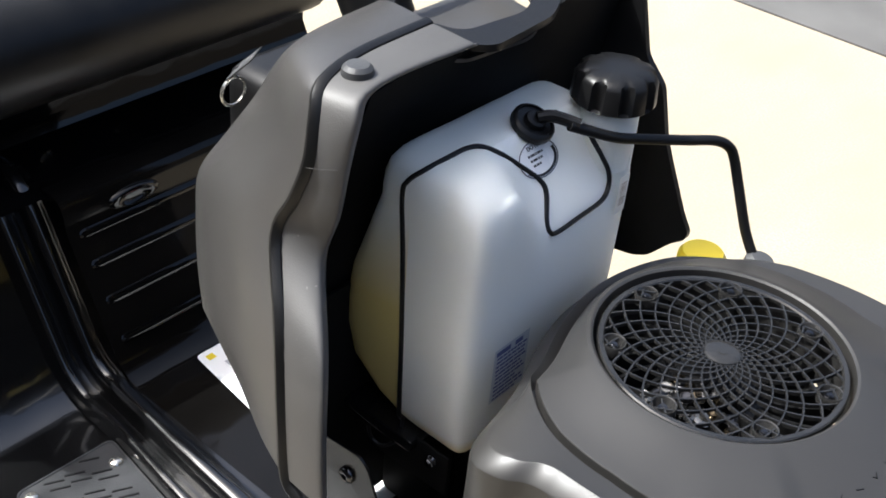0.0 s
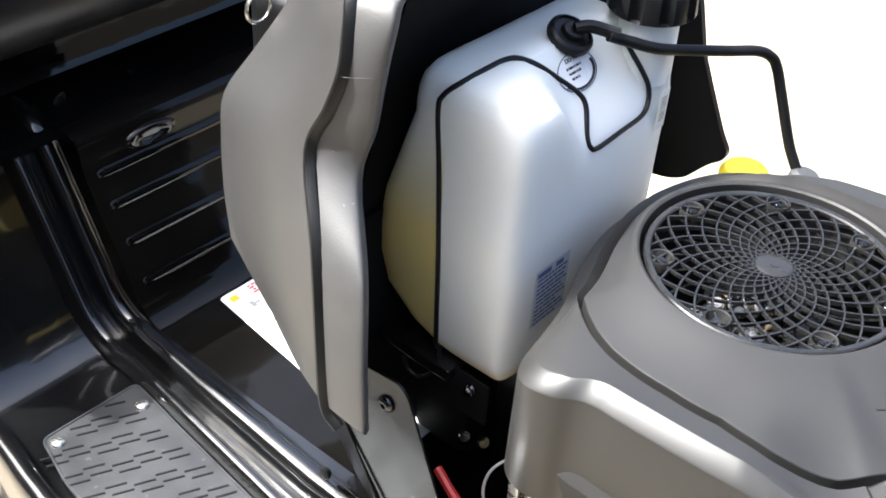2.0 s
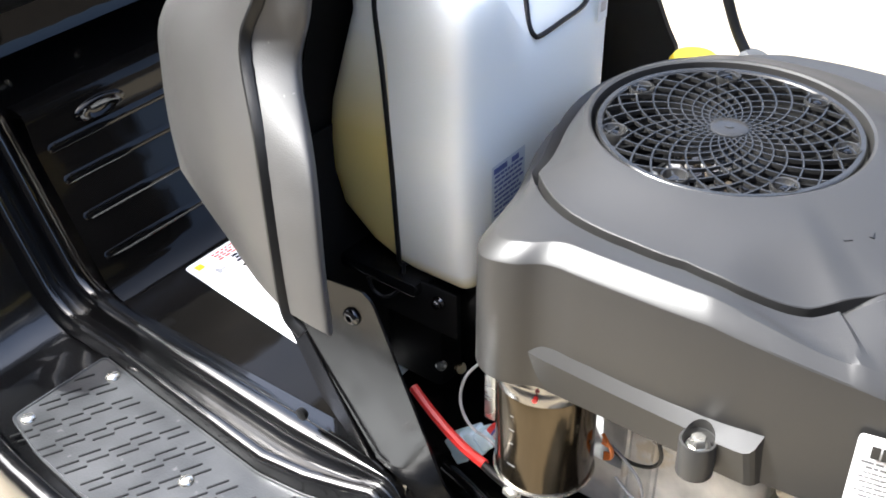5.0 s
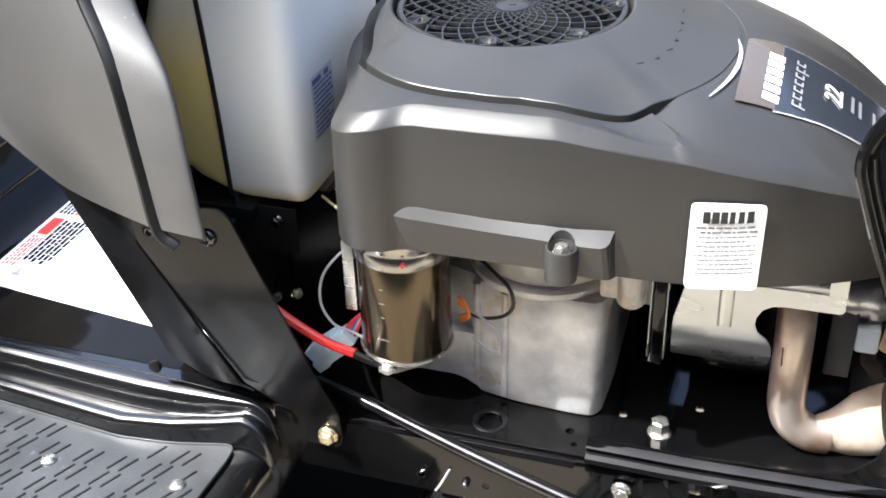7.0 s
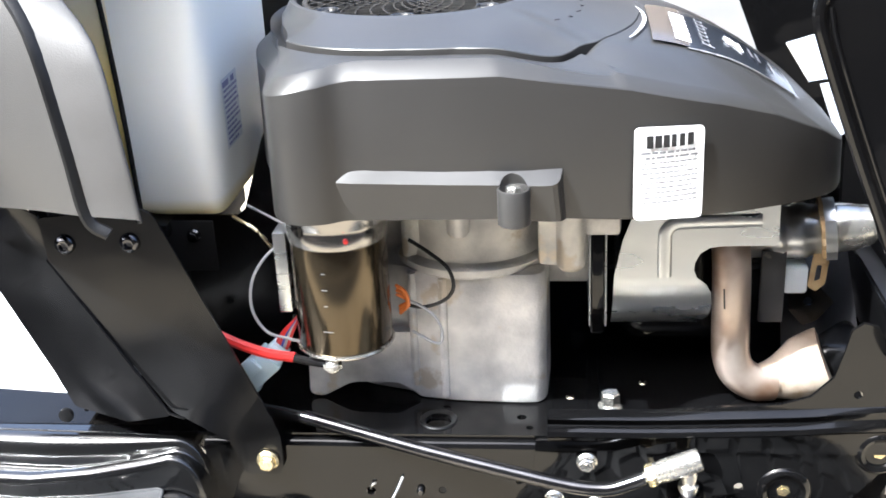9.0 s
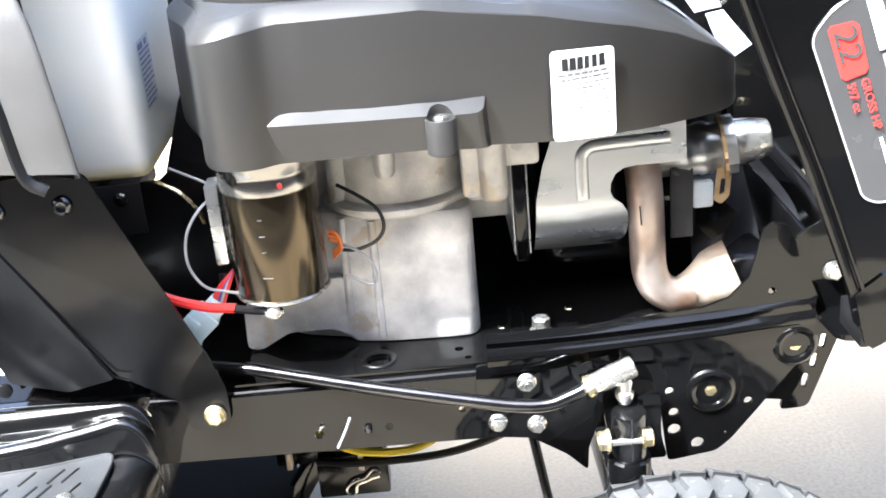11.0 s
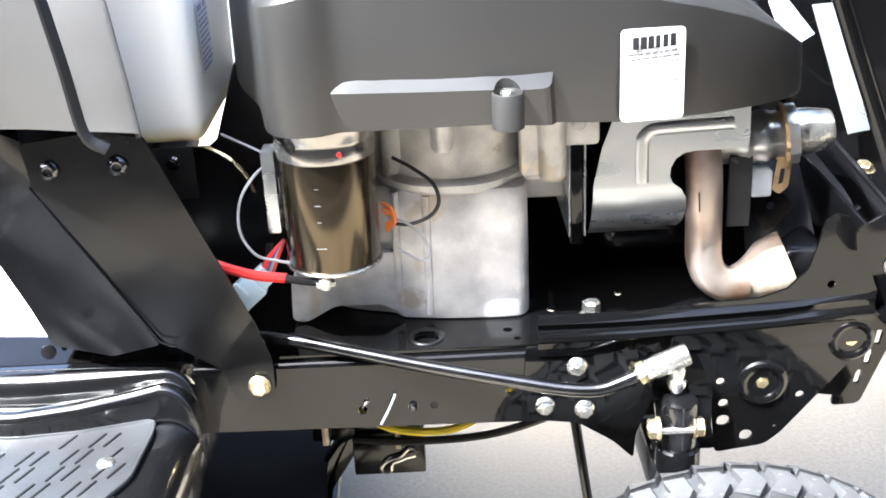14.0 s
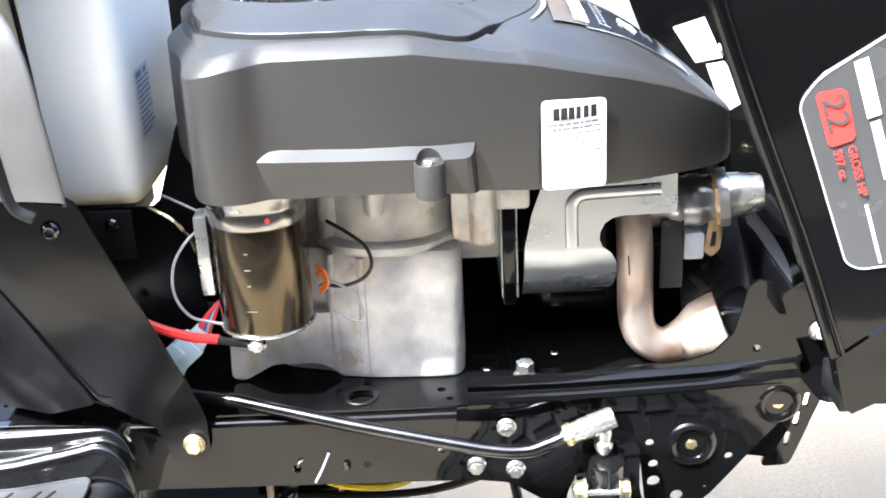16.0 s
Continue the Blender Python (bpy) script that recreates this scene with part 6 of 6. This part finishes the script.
rod(b, (0.066, 0.328, 0.60), (0.066, 0.328, 0.722), 0.006, 12)
solo("fuel_filter", b, RUBBER, (0.066, 0.328, 0.60), "grey fuel filter on the fuel line", "filter")

# ---- wiring by the starter ----
def wire(pts, r, mat, name, label, k=6):
    b = B()
    tube(b, pts, r, 8, k)
    return solo(name, b, mat, pts[0], label, "wire")


wire([(-0.055, 0.016, 0.534), (-0.034, 0.010, 0.526), (-0.013, 0.005, 0.519), (0.009, 0.0, 0.5145), (0.031, -0.004, 0.5135)], 0.0042, RED, "starter_cable", "thick red starter cable")
wire([(0.028, -0.004, 0.5135), (0.044, -0.008, 0.5120), (0.058, -0.010, 0.511)], 0.0034, BLACK_PLASTIC, "cable_boot", "black boot on the starter cable")
for k, m_ in enumerate((RED, RED, BLUE, WIRE_GREY, RED)):
    wire([(-0.004 + 0.003 * k, 0.036, 0.492), (0.002 + 0.003 * k, 0.036, 0.497 + 0.001 * k), (0.012 + 0.002 * k, 0.034, 0.515), (0.026, 0.040, 0.528)], 0.0016, m_, "harness_wire", "thin insulated wire of the engine harness", 5)
wire([(0.026, 0.036, 0.600), (0.010, 0.024, 0.590), (-0.002, 0.016, 0.572), (-0.004, 0.012, 0.548), (0.006, 0.012, 0.528), (0.022, 0.014, 0.521), (0.034, 0.010, 0.520)], 0.0012, WIRE_GREY, "grey_wire", "thin pale grey wire looping behind the starter")
wire([(0.118, 0.058, 0.588), (0.135, 0.050, 0.580), (0.150, 0.046, 0.568), (0.154, 0.045, 0.552), (0.146, 0.045, 0.540), (0.128, 0.047, 0.533), (0.112, 0.050, 0.534)], 0.0016, INK, "black_wire_loop", "thin black wire loop in front of the crankcase")
wire([(0.112, 0.048, 0.540), (0.126, 0.044, 0.536), (0.138, 0.043, 0.526), (0.143, 0.043, 0.514), (0.1425, 0.043, 0.504), (0.136, 0.043, 0.5025), (0.118, 0.046, 0.512)], 0.0013, WIRE_GREY, "grey_wire_loop", "thin grey wire loop with a bare end")
for k in range(3):
    wire([(0.108, 0.040, 0.556 - 0.004 * k), (0.115, 0.036 + 0.003 * k, 0.553 - 0.005 * k), (0.1175, 0.038, 0.543 - 0.002 * k), (0.110, 0.042, 0.536 - 0.003 * k)], 0.0015, ORANGE, "orange_wire", "thin orange wire beside the starter", 5)
b = B()
m_ = Matrix.Translation((-0.010, 0.034, 0.484)) @ Matrix.Rotation(radians(-42), 4, "Y")
box(b, (-0.020, -0.009, -0.011), (0.016, 0.009, 0.011), 0.0015, 2, m_)
box(b, (0.014, -0.007, -0.008), (0.028, 0.007, 0.008), 0.001, 2, m_)
box(b, (-0.008, -0.0125, 0.000), (0.006, -0.0085, 0.014), 0.001, 2, m_)
box(b, (-0.026, -0.006, -0.014), (-0.012, 0.006, -0.003), 0.001, 2, m_)
solo("wire_connector", b, NYLON, (-0.012, 0.034, 0.47), "pale blue nylon wire connector", "connector")

# ---- steering link ----
link = thing("drag_link", (0.17, -0.02, 0.44), "polished dark steering drag link with a bright ball joint", "steering rod")
b = B()
tube(b, [(-0.030, 0.024, 0.452), (0.004, 0.018, 0.4505), (0.030, 0.010, 0.4500), (0.055, 0.004, 0.4465), (0.13, -0.012, 0.4340), (0.21, -0.026, 0.4215), (0.250, -0.033, 0.4165), (0.275, -0.0355, 0.4165), (0.292, -0.0355, 0.4220), (0.304, -0.035, 0.4270)], 0.0058, 16, 6)
part("rod", b, ROD, link)
d = Vector((0.047, 0.004, 0.0165)).normalized()
s0 = Vector((0.298, -0.035, 0.4255))
b = B()
rod(b, s0, s0 + d * 0.012, 0.0048, 14)
part("thread", b, STEEL, link)
b = lathe(B(), [(0.0, 0.008), (0.0085, 0.008), (0.0092, 0.009), (0.0092, 0.014), (0.0085, 0.015)], s0, d, 6)
part("lock_nut", b, GOLD, link)
b = lathe(B(), [(0.0, 0.014), (0.0078, 0.014), (0.0084, 0.0155), (0.0084, 0.021), (0.0090, 0.022), (0.0093, 0.047), (0.0086, 0.0505), (0.006, 0.0515), (0.0, 0.0515)], s0, d, 28)
part("socket", b, STEEL, link, "bright zinc ball-joint socket")
be = s0 + d * 0.042
b = lathe(B(), [(0.0, 0.0), (0.0062, 0.0), (0.0066, -0.004), (0.0056, -0.012), (0.0078, -0.0135), (0.0078, -0.0175), (0.005, -0.024), (0.0, -0.024)], be - Vector((0, 0, 0.006)), n=20)
part("stud", b, STEEL, link)

# ---- spindle and front wheel ----
spindle = thing("steering_spindle", (0.345, -0.02, 0.30), "black steel steering arm clamped on a plated spindle", "spindle")
b = B()
arm = [(0.312, 0.418), (0.321, 0.401), (0.324, 0.372), (0.318, 0.352), (0.372, 0.352), (0.368, 0.372), (0.369, 0.404), (0.362, 0.420), (0.340, 0.424)]
plate(b, rounded(arm, 0.004), [], lambda u, v, w: (u, -0.030 + (v - 0.352) * 0.16 + w, v), 0.005)
part("steering_arm", b, BLACK, spindle)
b = B()
lathe(b, [(0.0, 0.0), (0.0165, 0.0), (0.018, 0.002), (0.018, 0.045), (0.0165, 0.047), (0.0, 0.047)], (0.3385, -0.040, 0.318), n=28)
part("spindle_post", b, BLACK, spindle, "glossy black spindle post")
b = B()
lathe(b, [(0.0, 0.045), (0.0138, 0.045), (0.0146, 0.047), (0.0146, 0.086), (0.0136, 0.0885), (0.0075, 0.0890), (0.0, 0.0890)], (0.3385, -0.041, 0.318), n=32)
stub = part("spindle_stub", b, ROD, spindle, "dark polished spindle stub with a clamp slit")
b = B()
box(b, (0.3380, -0.0562, 0.368), (0.3392, -0.050, 0.4062), 0.0003, 1)
part("slit", b, INK, stub)
b = B()
rod(b, (0.316, -0.0545, 0.3865), (0.352, -0.0545, 0.3865), 0.0030, 12)
part("pinch_bolt", b, STEEL, spindle)
for x, wv in ((0.317, -1), (0.351, 1)):
    part("nut", hex_head(B(), (x - wv * 0.004, -0.050, 0.3865), (wv, 0, 0), 0.0075, 0.008, 0.0095), GOLD, spindle, "yellow-zinc nut")
b = B()
tube(b, [(0.326, -0.04, 0.345), (0.318, -0.048, 0.325), (0.316, -0.055, 0.31), (0.320, -0.06, 0.29)], 0.005, 8, 4)
part("stop_arm", b, BLACK_SATIN, spindle)
b = B()
box(b, (0.325, -0.045, 0.285), (0.365, 0.30, 0.325), 0.004)
part("axle_beam", b, BLACK_SATIN, spindle)

wheel = thing("front_wheel", (0.372, -0.135, 0.0), "front wheel with a dusty grey knobbly turf tyre", "wheel")
WC, RT = Vector((0.372, -0.135, 0.190)), 0.184
b = B()
prof = [(0.085, -0.060), (0.100, -0.070), (0.135, -0.077), (0.158, -0.076), (0.172, -0.066), (0.180, -0.045), (0.1835, -0.02), (0.184, 0.0), (0.1835, 0.02), (0.180, 0.045), (0.172, 0.066), (0.158, 0.076), (0.135, 0.077), (0.100, 0.070), (0.085, 0.060)]
lathe(b, prof, WC, (0, 1, 0), 72)
tyre = part("tyre", b, RUBBER, wheel, "dusty grey turf tyre")
b = lathe(B(), [(0.0, 0.02), (0.03, 0.025), (0.05, 0.0), (0.07, 0.03), (0.086, 0.060), (0.086, -0.060), (0.07, -0.03), (0.0, -0.02)], WC, (0, 1, 0), 40)
part("rim", b, BLACK, wheel)


def lug(shape, tilt):
    """One tread block wrapped on the tyre's crown: 2D (along the rim, across)."""
    b = B()
    low, mid, high = [], [], []
    for u, v in shape:
        rr = float(np.interp(abs(v), [0.0, 0.02, 0.045, 0.066, 0.078], [0.184, 0.1835, 0.180, 0.172, 0.150]))
        for lst, h, sc_ in ((low, -0.003, 1.0), (mid, 0.0062, 0.97), (high, 0.0072, 0.92)):
            a = 0.95 * u * sc_ / RT
            low_r = rr + h
            lst.append(Vector((low_r * math.sin(a), v * sc_ + (1 - sc_) * (0.03 if v > 0 else -0.03), low_r * math.cos(a))))
    loft(b, [low, mid, high], cap1=True)
    return finish(b, TYRE, (0, 0, 0))


chev = lug([(-0.013, 0.003), (0.006, 0.000), (0.017, 0.014), (0.013, 0.036), (-0.005, 0.039), (-0.001, 0.019)], 0)
chev2 = lug([(-0.013, -0.003), (0.006, -0.003), (0.017, -0.014), (0.013, -0.036), (-0.005, -0.039), (-0.001, -0.019)], 0)
shou = lug([(-0.014, 0.045), (0.008, 0.043), (0.013, 0.060), (0.011, 0.074), (-0.010, 0.075), (-0.015, 0.060)], 0)
shou2 = lug([(-0.014, -0.045), (0.008, -0.043), (0.013, -0.060), (0.011, -0.074), (-0.010, -0.075), (-0.015, -0.060)], 0)
NL = 44
for k in range(NL):
    for me, off in ((chev, 0.0), (chev2, 0.5), (shou, 0.35), (shou2, 0.85)):
        o = new("tread_block", me)
        o.parent = tyre
        o.matrix_basis = Matrix.Translation(WC - wheel.location) @ Matrix.Rotation(2 * math.pi * (k + off) / NL, 4, "Y")

# ---- raised hood ----
hood = thing("hood", (0.50, -0.10, 0.45), "glossy black hood tipped forward, with a power decal", "hood")
YH = -0.112
side = [(0.4885, 0.532), (0.456, 0.622), (0.424, 0.702), (0.396, 0.776), (0.390, 0.800), (0.397, 0.822), (0.415, 0.843), (0.450, 0.870), (0.70, 1.02), (0.95, 0.98), (0.98, 0.78), (0.75, 0.655), (0.522, 0.556)]
b = B()
plate(b, side, [], xz(YH), 0.003)
part("side_panel", b, BLACK, hood)
b = B()
tube(b, [(u, YH + 0.001, v) for u, v in side[:9]], 0.0042, 10, 3)
part("rolled_edge", b, BLACK, hood)
b = B()
tube(b, [(u + 0.006, YH - 0.001, v + 0.002) for u, v in side[:5]], 0.0016, 8, 3)
part("edge_crease", b, BLACK, hood)
b = B()
lower = [(0.4905, 0.528), (0.500, 0.488), (0.506, 0.483), (0.528, 0.494), (0.75, 0.60), (0.75, 0.650), (0.523, 0.552)]
plate(b, lower, [], xz(YH + 0.002), 0.02)
part("grille_cheek", b, BLACK, hood)
b = B()
box(b, (0.498, YH + 0.006, 0.482), (0.506, YH + 0.05, 0.505), 0.002)
part("hinge_tab", b, BLACK_PLASTIC, hood)
b = B()
top = [(0.95, 0.98), (0.985, 0.90), (0.985, 0.80), (0.97, 0.77)]
loft(b, [[(u, y, v) for u, v in top] for y in (YH, 0.18, 0.47)], close=False)
part("top_panel", b, BLACK, hood)
b = B()
far = [(u, v) for u, v in side]
plate(b, far, [], xz(0.462), 0.003)
part("far_panel", b, BLACK, hood)
b = B()
plate(b, [(0.47, 0.42), (0.74, 0.42), (0.75, 0.60), (0.75, 0.655), (0.523, 0.560), (0.490, 0.535)], [], xz(0.455), 0.006)
part("far_cheek", b, BLACK, hood)
b = B()
box(b, (0.500, 0.05, 0.425), (0.515, 0.40, 0.475), 0.004)
part("hinge_bar", b, BLACK_SATIN, hood)
b = B()
dec = rounded([(0.4495, 0.718), (0.462, 0.735), (0.512, 0.766), (0.545, 0.758), (0.575, 0.640), (0.560, 0.605), (0.500, 0.599), (0.490, 0.604)], 0.008, 5)
plate(b, dec, [], xz(YH - 0.0012), 0.0008)
hd = part("power_decal", b, DECAL_GREY, hood, "charcoal power decal with red and white print")
b = B()
tube(b, [(u, YH - 0.0012, v) for u, v in dec + dec[:1]], 0.0007, 5, 1)
part("silver_line", b, SILVER_INK, hd)
U, V = Vector((0.034, 0, -0.105)).normalized(), Vector((0.105, 0, 0.034)).normalized()
O = Vector((0.4585, YH - 0.0022, 0.724))
b = B()
blk = [(0.0, 0.004), (0.0025, 0.018), (0.006, 0.021), (0.036, 0.0195), (0.039, 0.017), (0.039, 0.0035), (0.036, 0.001), (0.002, 0.001)]
plate(b, blk, [], lambda u, v, w: O + U * u + V * v + Vector((0, w, 0)), 0.0005)
part("red_block", b, RED_INK, hd)
lettering("22", 0.0215, axes(O + U * 0.0035 + V * 0.0035 - Vector((0, 0.0008, 0)), U, V), DECAL_GREY, hd, narrow=1.15)
lettering("GROSS HP", 0.0078, axes(O + U * 0.0415 + V * 0.0125 - Vector((0, 0.0008, 0)), U, V), RED_INK, hd, narrow=1.05)
lettering("597 cc", 0.0080, axes(O + U * 0.0415 + V * 0.0030 - Vector((0, 0.0008, 0)), U, V), RED_INK, hd)
b = B()
q = O + U * -0.012 + V * 0.029 - Vector((0, 0.0004, 0))
b.faces.new([b.verts.new(p) for p in (q, q + U * 0.040, q + U * 0.040 + V * 0.0095, q + V * 0.0095)])
part("maker_mark", b, WHITE, hd)
b = B()
q = O + U * 0.031 + V * 0.0300 - Vector((0, 0.0004, 0))
b.faces.new([b.verts.new(p) for p in (q, q + U * 0.042, q + U * 0.042 + V * 0.0068, q + V * 0.0068)])
part("series_mark", b, SILVER_INK, hd)
b = B()
q = O + U * 0.086 + V * 0.014 - Vector((0, 0.0004, 0))
vs = [b.verts.new(p) for p in (q, q + U * 0.045, q + U * 0.045 + V * 0.0022, q + V * 0.0022)]
b.faces.new(vs)
part("white_rule", b, WHITE, hd)
b = B()
box(b, (0.680, YH + 0.004, 0.46), (0.686, 0.46, 1.02), 0.002)
part("inner_liner", b, BLACK_PLASTIC, hood)
# black nose floor with its bolt, bar and bright brace
nosep = thing("grille_support", (0.58, 0.25, 0.425), "black steel grille support with a bolt and a bright brace", "support")
b = B()
plate(b, rounded([(0.508, -0.04), (0.678, -0.06), (0.678, 0.45), (0.480, 0.45), (0.485, 0.20)], 0.01), [], xy(0.452), 0.005)
part("floor_sheet", b, BLACK, nosep)
part("bolt", hex_head(B(), (0.606, 0.318, 0.457), (0, -0.2, 1), 0.0085, 0.008, 0.013), GOLD, nosep, "yellow-zinc hex bolt")
b = B()
tube(b, [(0.530, 0.240, 0.520), (0.552, 0.190, 0.492), (0.578, 0.130, 0.458)], 0.011, 4, 1)
part("bar", b, BLACK_SATIN, nosep)
b = B()
tube(b, [(0.534, 0.226, 0.531), (0.556, 0.176, 0.503), (0.582, 0.116, 0.469)], 0.0022, 6, 1)
part("bar_edge", b, ROD, nosep)
b = B()
b.faces.new([b.verts.new(p) for p in ((0.586, 0.315, 0.500), (0.612, 0.325, 0.500), (0.606, 0.445, 0.610), (0.578, 0.440, 0.610))])
bmesh.ops.subdivide_edges(b, edges=b.edges[:], cuts=3, use_grid_fill=True)
bmesh.ops.solidify(b, geom=b.faces[:], thickness=0.002)
part("brace", b, GALV, nosep, "bright zinc brace sheet")
b = B()
box(b, (0.52, 0.02, 0.425), (0.66, 0.44, 0.453), 0.003)
part("crossmember", b, BLACK_SATIN, nosep)
# inner nose of the body, dark shapes behind the intake
b = B()
rings = []
for k in range(17):
    t = k / 16
    x = 0.430 + 0.105 * t
    top = 0.527 + 0.010 * math.sin(math.pi * t) - 0.030 * t * t
    row = []
    for s_ in (0.0, 0.12, 0.25, 0.4, 0.55, 0.7, 0.85, 1.0):
        swell = math.sin(math.pi * s_) * (0.014 + 0.008 * math.sin(6.5 * t + 0.6)) + 0.006 * math.sin(9 * t - 3 * s_)
        row.append((x, 0.125 + 0.085 * s_ + 0.02 * t - 1.4 * swell, 0.458 + (top - 0.458) * s_ + 0.4 * swell))
    rings.append(row + [(x + 0.004, 0.235 + 0.02 * t, top + 0.004)])
loft(b, rings, close=False)
bmesh.ops.solidify(b, geom=b.faces[:], thickness=0.0015)
solo("nose_shroud", b, SKY_GREYED, (0.47, 0.2, 0.437), "glossy black curved inner shroud at the nose", "shroud")
